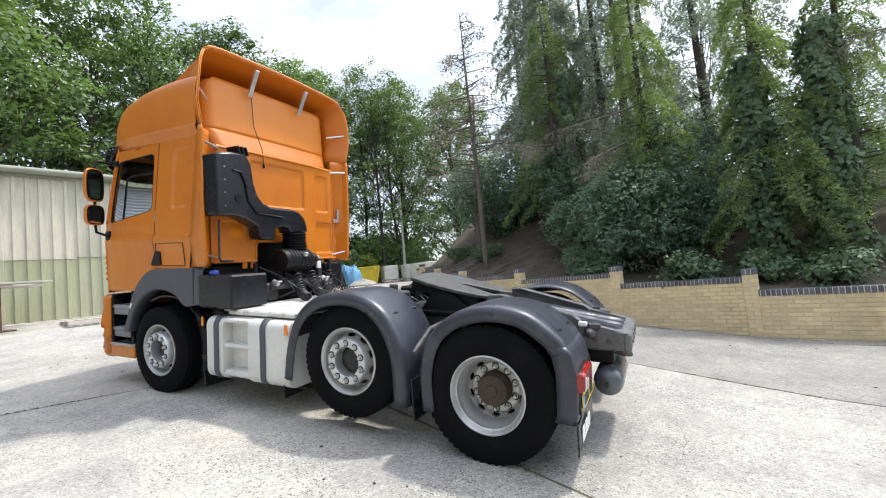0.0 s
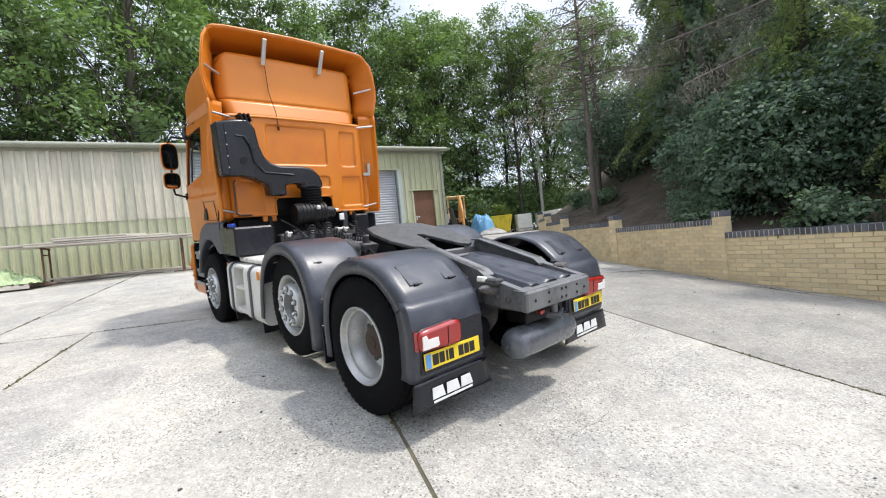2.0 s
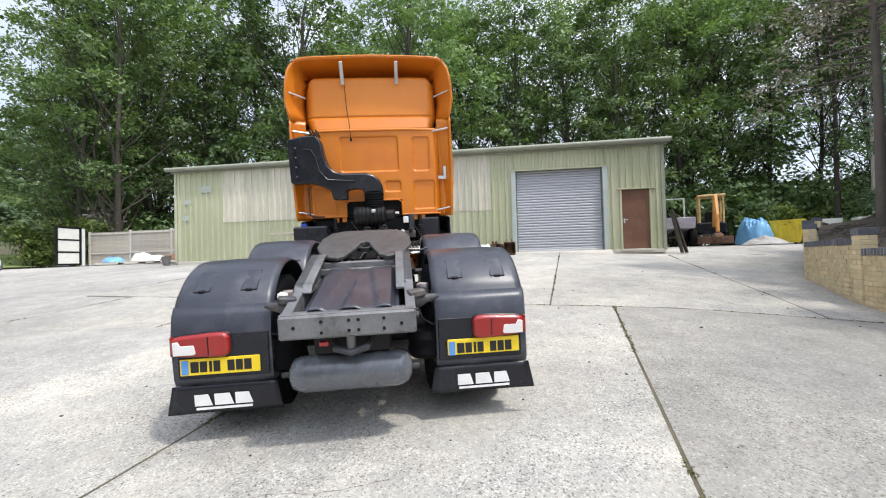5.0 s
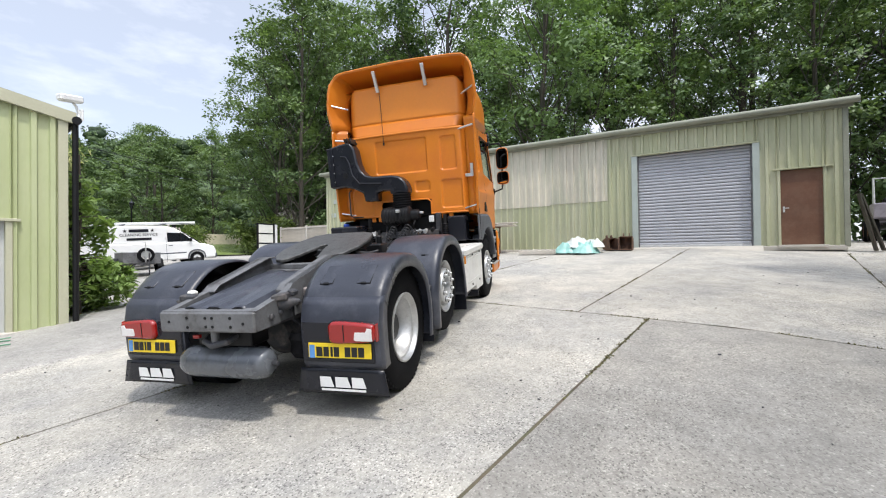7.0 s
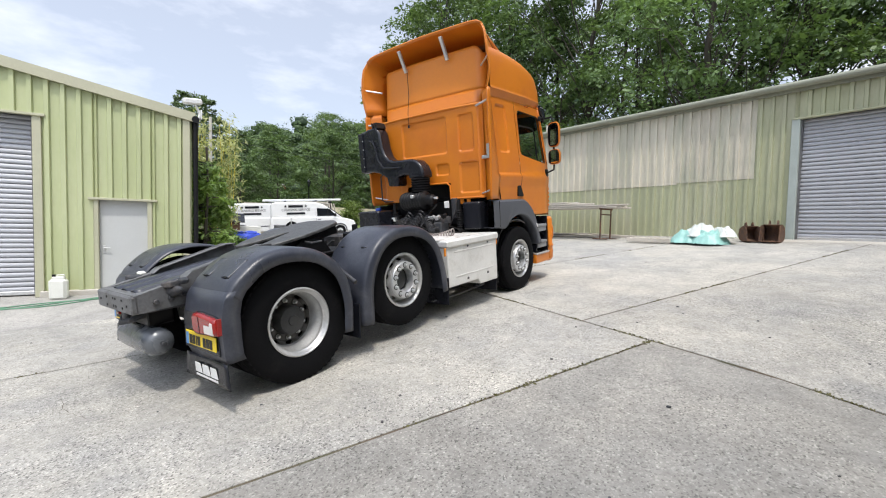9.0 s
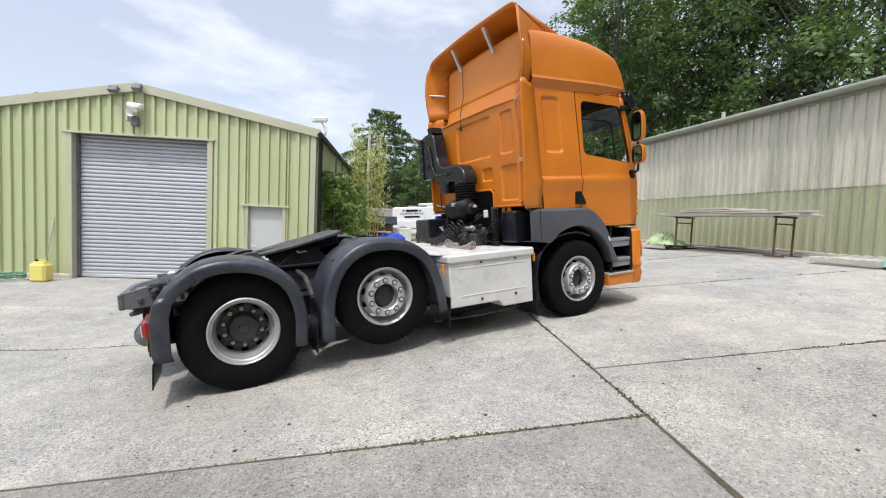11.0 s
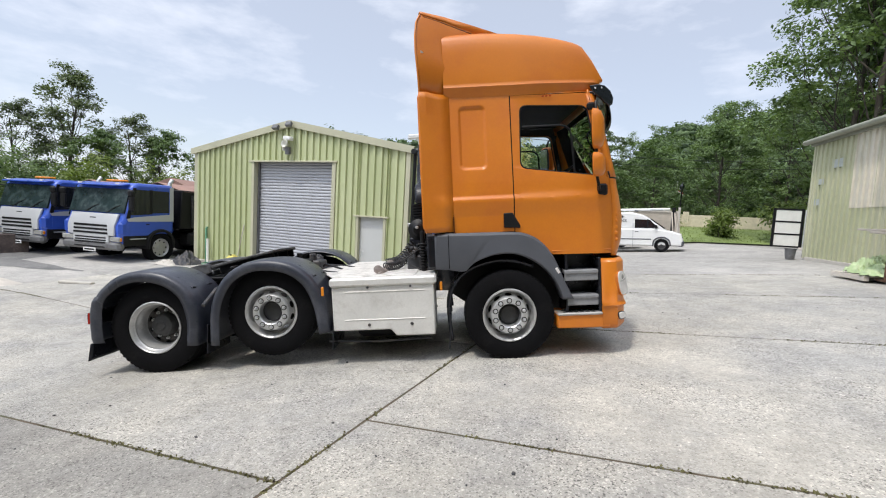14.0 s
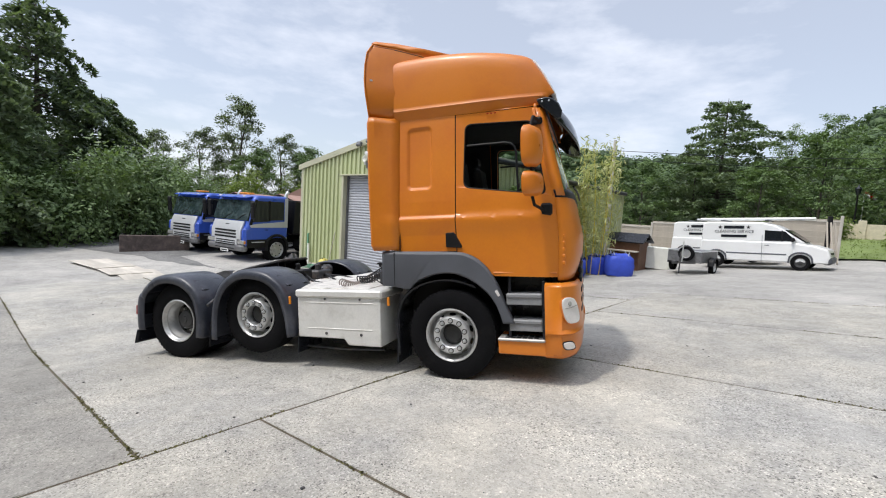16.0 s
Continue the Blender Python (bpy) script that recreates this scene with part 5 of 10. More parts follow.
DRIVE_ARC = [(0.66, 0.30), (0.675, 0.62), (0.585, 0.91), (0.36, 1.10), (0.07, 1.165), (-0.20, 1.125), (-0.41, 0.985), (-0.49, 0.885)]
LIFT_ARC = [(0.80, 0.30), (0.835, 0.72), (0.98, 1.03), (1.22, 1.20), (1.50, 1.235), (1.78, 1.175), (2.00, 1.00), (2.12, 0.72), (2.17, 0.40)]
for side in (1, -1):
    g = part("mudguard", guard_shape(DRIVE_ARC, 0.56, 1.235, 0.115, side), GUARD_PLASTIC, truck, "dusty dark grey plastic mudguard", thick=0.012, smooth=45)
    part("mudguard", guard_shape(LIFT_ARC, 0.60, 1.235, 0.115, side), GUARD_PLASTIC, truck, "dusty dark grey plastic mudguard", thick=0.012, smooth=45)
    # clip slots on the tops
    for arc_x, arc_z, tilt in ((-0.335, 1.046, 35), (0.49, 1.008, -40), (1.91, 1.087, -39), (1.075, 1.108, 36)):
        for y in (0.74, 1.06):
            clip = Shape().box(0.20, 0.105, 0.010, pose(0, 0, 0.004), 0.003)
            clip = part("clip", clip, GUARD_PLASTIC, g, m=pose(arc_x, side * y, arc_z, 0, -tilt, 0))
            part("clip_slot", Shape().box(0.208, 0.113, 0.008, pose(0, 0, 0.003), 0.002), BLACK, clip)
            part("clip_hook", Shape().box(0.020, 0.045, 0.020, pose(-0.10 if tilt > 0 else 0.10, 0, 0.004), 0.003), BLACK, clip)
    # rear lamp housing below the crease
    hs = Shape()
    rows = []
    for x, z, inset in ((-0.485, 0.90, 0.0), (-0.525, 0.84, 0.0), (-0.555, 0.72, 0.004), (-0.562, 0.56, 0.004), (-0.560, 0.42, 0.0), (-0.545, 0.37, 0.0)):
        rows.append([(x + 0.14, side * 1.225, z), (x + 0.03, side * (1.235 - inset), z), (x + 0.006, side * 1.222, z), (x, side * 1.19, z), (x - 0.004, side * 0.9, z), (x, side * 0.62, z), (x + 0.01, side * 0.575, z), (x + 0.12, side * 0.56, z)])
    hs.loft(rows)
    housing = part("lamp_housing", hs, GUARD_PLASTIC, truck, thick=0.01, smooth=40)
    panel = Shape().box(0.012, 0.60, 0.30, pose(-0.566, side * 0.885, 0.575, 0, 3, 0), 0.006)
    part("number_board", panel, DARK_PLASTIC, housing)
    lamp = thing("tail_lamp", "", "")
    lamp.parent = truck
    outline = []
    for a in steps(0, 2 * math.pi, 33)[:-1]:
        ca, sa = math.cos(a), math.sin(a)
        q = (abs(ca) ** 6 + abs(sa) ** 6) ** (1 / 6)
        outline.append((side * (1.02 + 0.188 * ca / q), 0.655 + (0.078 - 0.012 * ca) * sa / q))
    part("lens_rim", Shape().prism([(lerp(y, side * 1.02, -0.035), lerp(z, 0.655, -0.07)) for y, z in outline], -0.575, -0.54, "x"), DARK_PLASTIC, lamp, bevel=0.006)
    part("red_lens", Shape().prism(outline, -0.612, -0.55, "x"), RED_LENS, lamp, "dark red lens", bevel=0.02)
    ell = [(1.19, 0.600), (1.19, 0.690), (1.155, 0.695), (1.14, 0.665), (1.055, 0.665), (1.045, 0.610), (1.06, 0.600)]
    part("reverse_lens", Shape().prism([(side * y, z) for y, z in ell], -0.6155, -0.600, "x"), WHITE_LENS, lamp, "clear reversing lens", bevel=0.003)
    part("lens_divider", Shape().box(0.004, 0.006, 0.125, pose(-0.6125, side * 0.965, 0.655)), BLACK, lamp)
    part("lamp_side", Shape().box(0.06, 0.014, 0.13, pose(-0.56, side * 1.212, 0.655, 0, 3, 0), 0.004), RED_LENS, lamp)
    board = part("number_plate", Shape().box(0.008, 0.52, 0.111, pose(-0.586, side * 0.905, 0.51 + (0.0 if side > 0 else 0.008), 0, 4, 0), 0.003), YELLOW_PLATE, truck, "yellow plate with black bars")
    ya = side * 0.905
    part("plate_strip", Shape().box(0.004, 0.045, 0.095, pose(-0.5905, ya + 0.227, 0.51, 0, 4, 0)), BLUE_STRIP, board)
    for dy, w in ((0.165, 0.052), (0.108, 0.046), (0.062, 0.018), (0.022, 0.044), (-0.07, 0.046), (-0.125, 0.046), (-0.18, 0.048)):
        part("plate_bar", Shape().box(0.004, w, 0.072, pose(-0.5907, ya + dy, 0.51, 0, 4, 0)), INK, board)
    flap = Shape().sheet(lambda u, v: (-0.552 - 0.012 * v + 0.006 * math.sin(u * 9), side * (u + 0.035 * v * (u - 0.88) / 0.34), 0.37 - 0.19 * v), steps(0.55, 1.24, 12), steps(0, 1, 6))
    flap_ob = part("mud_flap", flap, DARK_PLASTIC, truck, "black rubber mud flap with white print", thick=0.008)
    for dy, w, sh in ((0.135, 0.115, 0), (0.0, 0.125, 0), (-0.132, 0.115, 0)):
        part("print", Shape().prism([(ya + dy - w / 2, 0.232), (ya + dy + w / 2, 0.232), (ya + dy + w / 2, 0.310), (ya + dy - w / 2 + 0.025, 0.310)], -0.5695, -0.5735, "x"), WHITE_PRINT, flap_ob)
    part("print", Shape().box(0.003, 0.37, 0.016, pose(-0.5725, ya, 0.212)), WHITE_PRINT, flap_ob)
    # flaps of the lift axle and between the axles
    for x in (0.76, 2.2):
        part("mud_flap", Shape().box(0.012, 0.5, 0.34, pose(x, side * 0.95, 0.36, 0, 4, 0), 0.004), DARK_PLASTIC, truck)
    part("guard_bracket", Shape().tube([(0.74, side * 0.45, 0.92), (0.74, side * 0.9, 0.90), (0.74, side * 1.2, 0.75)], 0.022), CHASSIS, truck)
    part("air_cylinder", Shape().lathe([(0, 0), (0.05, 0), (0.055, 0.02), (0.052, 0.06), (0.034, 0.10), (0.026, 0.15), (0.010, 0.19), (0, 0.19)], 16, pose(-0.56, side * 0.41, 0.865, -82 * side, 0, 0)), CHASSIS, truck, "dark grey pointed cylinder")
    part("cylinder_bracket", Shape().box(0.10, 0.12, 0.05, pose(-0.58, side * 0.44, 0.925, 6 * side, 0, 14), 0.01), CHASSIS, truck)
    part("valve_cap", Shape().box(0.07, 0.06, 0.045, pose(-0.50, side * 0.49, 0.945, 12, 0, 0), 0.01), CAN_WHITE if side > 0 else CHASSIS, truck, "pale plastic valve cap" if side > 0 else "")
    part("valve_body", Shape().cyl(0.045, 0.12, 12, pose(-0.30, side * 0.50, 0.83), 0.008), HOSE_RED, truck)
    part("cable", Shape().tube([(-0.44, side * 0.44, 0.84), (-0.5, side * 0.48, 0.72), (-0.52, side * 0.55, 0.68), (-0.54, side * 0.6, 0.70)], 0.008, 6), BLACK, truck)
    # side marker lamps
    for x, z in ((2.12, 0.86), (3.44, 0.86)):
        part("marker_lamp", Shape().box(0.03, 0.02, 0.10, pose(x, side * 1.235 if x < 3 else side * 1.15, z), 0.004), AMBER, truck, "amber side marker")

# air tank across the tail, towing pin and catch
air = Shape().lathe([(0, -0.41), (0.05, -0.405), (0.098, -0.380), (0.118, -0.335), (0.124, -0.29), (0.124, 0.29), (0.118, 0.335), (0.098, 0.380), (0.05, 0.405), (0, 0.41)], 28, pose(-0.68, 0.02, 0.44, 90, 0, 0))
air_tank = part("air_tank", air, TANK_GREY, truck, "grey cylindrical air tank", smooth=50)
for y in (0.43, -0.39):
    part("valve", Shape().cyl(0.02, 0.05, 10, pose(-0.68, y, 0.44, -90 if y > 0 else 90, 0, 0), 0.004), CHASSIS, air_tank)
part("towing_jaw", Shape().tube([(-0.62, 0.14, 0.68), (-0.80, 0.10, 0.63), (-0.84, 0.0, 0.61), (-0.80, -0.10, 0.63), (-0.62, -0.14, 0.68)], 0.024, 10), CHASSIS, truck)
part("towing_pin", Shape().cyl(0.03, 0.13, 12, pose(-0.80, 0, 0.61), 0.006), RAIL_GREY, truck)
part("red_tag", Shape().box(0.03, 0.06, 0.03, pose(-0.8, 0.17, 0.67), 0.004), RED_LENS, truck)
part("rear_bracket", Shape().box(0.2, 0.5, 0.14, pose(-0.62, 0, 0.64), 0.01), BLACK, truck)
for y in (0.56, -0.56):
    bag = Shape().lathe([(0, 0.0), (0.13, 0.0), (0.15, 0.04), (0.14, 0.10), (0.155, 0.15), (0.13, 0.2), (0, 0.2)], 20, pose(-0.38, y * 0.92, 0.42))
    part("air_bag", bag, RUBBER, truck)

# valves, elbows and hoses on the frame ahead of the coupling plate
rng_c = random.Random(31)
part("valve_block", Shape().box(0.26, 0.34, 0.15, pose(1.62, 0.10, 1.055), 0.02).cyl(0.05, 0.10, 14, pose(1.58, 0.16, 1.12), 0.01), CHASSIS, truck)
part("valve_block", Shape().box(0.20, 0.22, 0.19, pose(1.58, -0.24, 1.075), 0.02).cyl(0.035, 0.14, 12, pose(1.55, -0.30, 1.12), 0.01), BLACK, truck)
part("brake_chamber", Shape().lathe([(0, 0), (0.085, 0), (0.095, 0.03), (0.095, 0.09), (0.105, 0.10), (0.105, 0.115), (0.09, 0.13), (0.07, 0.2), (0, 0.2)], 18, pose(1.55, 0.33, 1.06, -70, 0, 0)), CHASSIS, truck, smooth=40)
for k in range(12):
    x0, y0 = rng_c.uniform(1.36, 1.72), rng_c.uniform(-0.38, 0.40)
    x1, y1 = x0 + rng_c.uniform(0.1, 0.5), y0 + rng_c.uniform(-0.25, 0.25)
    top = rng_c.uniform(1.04, 1.11)
    part("hose", Shape().tube([(x0, y0, 1.0), (lerp(x0, x1, 0.25), lerp(y0, y1, 0.2), top), (lerp(x0, x1, 0.7), lerp(y0, y1, 0.8), top - 0.03), (x1, y1, 1.0)], rng_c.uniform(0.008, 0.015), 7), rng_c.choice([COPPER, BLACK, BLACK, CHASSIS, RAIL_GREY]), truck)

# fuel tank with step recess on the nearside, locker on the offside, walkway over both
tank = Shape()
prof = []
for a in steps(0, math.pi / 2, 5):
    prof.append((1.13 + 0.09 * math.cos(a), 0.84 + 0.09 * math.sin(a)))
prof += [(0.62, 0.93), (0.62, 0.28)]
for a in steps(-math.pi / 2, 0, 5):
    prof.append((1.12 + 0.10 * math.cos(a), 0.38 + 0.10 * math.sin(a)))
for x0, x1 in ((2.10, 2.66), (3.03, 3.28)):
    tank.prism(prof, x0, x1, "x")
inner = [(min(y, 1.10), z) for y, z in prof]
tank.prism(inner, 2.66, 3.03, "x")
fuel = part("fuel_tank", tank, TANK_PALE, truck, "dusty pale aluminium fuel tank with step recess", bevel=0.012)
for z in (0.36, 0.64, 0.90):
    part("step", Shape().box(0.37, 0.13, 0.04 if z > 0.4 else 0.06, pose(2.845, 1.145, z), 0.01), TANK_PALE, fuel)
for x in (2.44, 3.12):
    band = Shape()
    rows = [[(x - 0.035, y + 0.008, z + (0.008 if z > 0.9 else 0)), (x + 0.035, y + 0.008, z + (0.008 if z > 0.9 else 0))] for y, z in ([(0.7, 0.935)] + prof[5::-1] + prof[:7:-1] + [(0.8, 0.272)])]
    part("strap", band.loft(rows), GREY_PLASTIC, fuel, "dark grey tank strap", thick=0.008)
part("filler_cap", Shape().cyl(0.06, 0.05, 16, pose(2.25, 0.95, 0.925), 0.008), BLACK, fuel)
locker = Shape().prism([(2.21, 0.40), (2.86, 0.40), (2.92, 0.325), (3.36, 0.325), (3.36, 0.90), (2.21, 0.90)], -0.62, -1.205, "y")
lock = part("side_locker", locker, TANK_PALE, truck, "pale silver side locker with dropped end", bevel=0.015)
part("lid", Shape().box(1.20, 0.64, 0.095, pose(2.79, -0.91, 0.945), 0.02), TANK_PALE, lock, "overhanging locker lid")
for z in (0.835, 0.52):
    part("crease", Shape().tube([(2.35, -1.206, z), (3.25, -1.206, z)], 0.006, 6), TANK_PALE, lock)
for x in (2.62, 3.1):
    part("latch", Shape().cyl(0.018, 0.015, 10, pose(x, -1.20, 0.46, 90, 0, 0), 0.003), CHASSIS, lock)
    part("latch", Shape().cyl(0.014, 0.015, 10, pose(x, -1.215, 0.885, 90, 0, 0), 0.003), CHASSIS, lock)
walk_plate = Shape().prism([(2.0, 1.10), (3.15, 1.10), (3.15, -1.1), (2.2, -1.1), (1.95, -0.55), (1.75, -0.4), (1.75, 0.4), (1.95, 0.6)], 0.985, 1.002, "z")
walkway = part("walkway", walk_plate, WORN_ALU, truck, "worn pale alloy walkway plate", bevel=0.004)
part("walkway_rail", Shape().box(0.95, 0.10, 0.05, pose(2.6, 1.06, 0.972), 0.01), WORN_ALU, truck)
for side in (1, -1):
    part("underside_rail", Shape().tube([(2.1, side * 1.0, 0.24), (2.7, side * 1.0, 0.22), (3.3, side * 1.0, 0.24)], 0.014), CHASSIS, truck)
    # black wing and stays behind the front wheel
    part("wheel_wing", guard_shape([(3.52, 0.22), (3.50, 0.62), (3.58, 0.88), (3.75, 1.04), (4.0, 1.125), (4.25, 1.13), (4.5, 1.06)], 0.62, 1.10, 0.04, side), DARK_PLASTIC, truck, thick=0.01)
    part("mud_flap", Shape().box(0.02, 0.42, 0.62, pose(3.53, side * 0.88, 0.42, 0, 4, 0), 0.004), DARK_PLASTIC, truck)
part("equipment_box", Shape().box(0.54, 0.48, 0.36, pose(3.19, 0.95, 1.195), 0.02), DARK_PLASTIC, truck, "black moulded equipment box")
part("reservoir_cap", Shape().cyl(0.05, 0.05, 14, pose(3.3, 1.1, 1.37), 0.01), TRUCK_BLUE, truck)
part("equipment_box", Shape().box(0.26, 0.30, 0.40, pose(3.42, -0.84, 1.24), 0.02), DARK_PLASTIC, truck, "black moulded equipment box")
part("gearbox", Shape().box(1.2, 0.6, 0.5, pose(3.9, 0, 0.95), 0.05), BLACK, truck)
part("engine", Shape().box(1.3, 0.8, 0.7, pose(4.6, 0, 1.0), 0.05), BLACK, truck)
# unseen filler parts, added to block light beneath the truck
part("engine_sump", Shape().box(1.3, 0.8, 0.55, pose(4.55, 0, 0.62), 0.06), BLACK, truck)
part("silencer", Shape().box(1.15, 1.05, 0.40, pose(2.72, 0, 0.50), 0.06), BLACK, truck)
part("suspension_box", Shape().box(0.55, 0.9, 0.30, pose(1.47, 0, 0.55), 0.04), BLACK, truck)
part("suspension_box", Shape().box(0.7, 1.0, 0.26, pose(0.55, 0, 0.56), 0.04), BLACK, truck)
part("prop_shaft", Shape().tube([(3.3, 0, 0.62), (0.3, 0, 0.52)], 0.06, 12), BLACK, truck)
for y in (0.5, -0.5):
    part("air_reservoir", Shape().lathe([(0, -0.35), (0.08, -0.33), (0.12, -0.27), (0.12, 0.27), (0.08, 0.33), (0, 0.35)], 18, pose(2.72, y * 1.4, 0.33, 0, 90, 0)), BLACK, truck)
part("rear_underbody", Shape().box(0.05, 1.9, 0.36, pose(3.55, 0, 1.28), 0.01), BLACK, truck)


# ---- cab ----
cab = thing("cab", "", "")
cab.parent = truck


def side_y(x, z):
    """Half width of the cab: a ridge at the waist, tumblehome above, rounded in towards the nose."""
    w = interp(z, [(1.1, 1.125), (1.45, 1.135), (1.62, 1.145), (1.775, 1.172), (1.81, 1.172), (1.845, 1.145), (2.0, 1.14), (2.9, 1.065), (3.0, 1.055)])
    ridge = interp(x, [(3.4, 0.0), (3.55, 1.0), (4.9, 1.0), (5.35, 0.5)])
    flat = interp(z, [(1.1, 1.125), (2.0, 1.14), (2.9, 1.065), (3.0, 1.055)])
    w = lerp(flat, w, ridge)
    return w - 0.05 * smoothstep(5.15, 5.5, x)


def rounded_box(u, v, u0, u1, v0, v1, r=0.05):
    """Signed distance to a rectangle with round corners, negative inside."""
    du = max(abs(u - (u0 + u1) / 2) - (u1 - u0) / 2 + r, 0)
    dv = max(abs(v - (v0 + v1) / 2) - (v1 - v0) / 2 + r, 0)
    ins = min(max(abs(u - (u0 + u1) / 2) - (u1 - u0) / 2 + r, abs(v - (v0 + v1) / 2) - (v1 - v0) / 2 + r), 0)
    return math.hypot(du, dv) + ins - r


def front_x(z):
    """Front edge of the door."""
    return interp(z, [(1.1, 5.37), (1.6, 5.385), (2.0, 5.35), (2.93, 5.155)])


def door_low(x):
    """Lower edge of the door: it follows the wheel arch, then the sill."""
    return interp(x, [(4.295, 1.43), (4.40, 1.415), (4.52, 1.36), (4.62, 1.27), (4.69, 1.165), (5.5, 1.15)])


for side in (1, -1):
    # sleeper side with its pressed panel
    xs = steps(3.615, 4.285, 60)
    zs = steps(1.44, 2.955, 130)
    s = Shape().sheet(lambda x, z: (x, side * (side_y(x, z) - 0.024 * (1 - smoothstep(-0.036, 0.0, rounded_box(x, z, 3.705, 4.02, 2.135, 2.865, 0.07)))), z), xs, zs)
    part("sleeper_side", s, ORANGE, cab, smooth=30, thick=0.0)
    if side > 0:
        ring = [(3.74, 1.475), (4.262, 1.475), (4.24, 1.735), (3.74, 1.735), (3.74, 1.475)]
        part("hatch_seam", Shape().tube([(x, side_y(x, z) + 0.001, z) for x, z in ring], 0.005, 5), BLACK, cab)
    # door: panel below the window, and the frame round it
    door = thing("door", "", "")
    door.parent = cab
    us = steps(0, 1, 26)
    vs = steps(0, 1, 22)

    def door_pt(u, v, side=side):
        zt = 2.0 + 0.145 * (1 - u)
        z = 0
        x = 4.297 + u * (5.38 - 4.297)
        zl = door_low(x)
        z = zl + v * (zt - zl)
        x = min(x, 4.297 + u * (front_x(z) - 4.297))
        return x, side * side_y(x, z), z
    s = Shape().sheet(door_pt, us, vs)
    win = [(4.375, 2.135), (5.275, 2.008), (5.145, 2.81), (4.395, 2.845)]
    out = [(4.297, 2.145), (5.352, 1.985), (5.185, 2.943), (4.297, 2.953)]
    rows_o, rows_i = [], []

    def along(ring4, k, d):
        a, b = Vector(ring4[k % 4]), Vector(ring4[(k + 1) % 4])
        return a + (b - a).normalized() * d

    for k in range(4):
        span = (Vector(win[(k + 1) % 4]) - Vector(win[k])).length
        before = (Vector(win[k]) - Vector(win[k - 1])).length
        wide = (Vector(out[k]) - Vector(out[k - 1])).length
        e0, e1, c = along(win, k - 1, before - 0.085), along(win, k, 0.085), Vector(win[k])
        marks = [((e0 * (1 - u) ** 2 + c * 2 * u * (1 - u) + e1 * u * u), along(out, k - 1, wide - 0.085 * (1 - 2 * u)) if u < 0.5 else along(out, k, 0.085 * (2 * u - 1))) for u in steps(0, 1, 6)]
        ahead = (Vector(out[(k + 1) % 4]) - Vector(out[k])).length
        for t in (0.2, 0.4, 0.6, 0.8):
            marks.append((along(win, k, lerp(0.085, span - 0.085, t)), along(out, k, lerp(0.085, ahead - 0.085, t))))
        for w, o in marks:
            rows_o.append((o[0], side * side_y(o[0], o[1]), o[1]))
            rows_i.append((w[0], side * (side_y(w[0], w[1]) - 0.012), w[1]))
    back = [(x, y - side * 0.05, z) for x, y, z in rows_i]
    ring = Shape().loft([rows_o, rows_i, back], wrap=True)
    trim = Shape().loft([[(x, y - side * 0.05, z) for x, y, z in rows_o], [(x, y - side * 0.055, z) for x, y, z in rows_i]], wrap=True)
    part("inner_frame", trim, SEAT_CLOTH, door, "dark inner window trim", smooth=30)
    part("door_panel", s, ORANGE, door, smooth=30)
    part("window_frame", ring, ORANGE, door, smooth=30)
    seal = Shape()
    seal.loft([rows_i, [(lerp(x, 4.75, 0.035), y - side * 0.006, lerp(z, 2.45, 0.035)) for x, y, z in rows_i]], wrap=True)
    part("window_seal", seal, BLACK, door, "black rubber window seal", thick=0.006)
    gl = [(x, side * (side_y(x, z) - 0.03), z) for x, z in win]
    pane = Shape().add(gl, [(0, 1, 2, 3)])
    glass = part("window", pane, CAB_GLASS, door, "clear cab side window")
    bar = Shape().tube([(4.42, side * (side_y(4.4, 2.62) - 0.02), 2.60), (4.84, side * (side_y(4.8, 2.62) - 0.02), 2.60), (4.90, side * (side_y(4.9, 2.59) - 0.02), 2.585), (4.945, side * (side_y(4.9, 2.55) - 0.02), 2.545), (4.96, side * (side_y(4.9, 2.5) - 0.02), 2.48), (4.98, side * (side_y(4.9, 2.1) - 0.02), 2.05)], 0.012)
    part("window_bar", bar, BLACK, door)
    # seam lines
    seam = Shape().loft([[(4.287, side * (side_y(4.28, z) - 0.010), z), (4.299, side * (side_y(4.3, z) - 0.012), z)] for z in steps(1.43, 2.95, 30)])
    part("door_gap", seam, BLACK, door)
    # flush grab handle
    hp = Shape().prism([(4.17, 1.645), (4.27, 1.650), (4.355, 1.50), (4.35, 1.475), (4.17, 1.485)], side * 1.10, side * 1.158, "y")
    part("handle", hp, BLACK, door, "black door handle", bevel=0.008)
    # lower lip of the door
    part("door_lip", Shape().tube([(4.70, side * 1.128, 1.20), (5.36, side * 1.10, 1.20)], 0.010, 6), ORANGE, door)
    # grey arch cover
    outer = [(3.39, 1.45), (3.62, 1.445), (4.0, 1.44), (4.29, 1.43), (4.40, 1.412), (4.52, 1.355), (4.62, 1.265), (4.70, 1.15), (4.77, 1.0), (4.83, 0.84), (4.92, 0.66)]
    inner_arc = [(3.39, 1.05), (3.52, 1.043), (3.71, 1.018), (3.79, 1.09), (3.93, 1.155), (4.10, 1.195), (4.28, 1.19), (4.46, 1.12), (4.62, 1.0), (4.73, 0.85), (4.80, 0.66)]
    rows = []
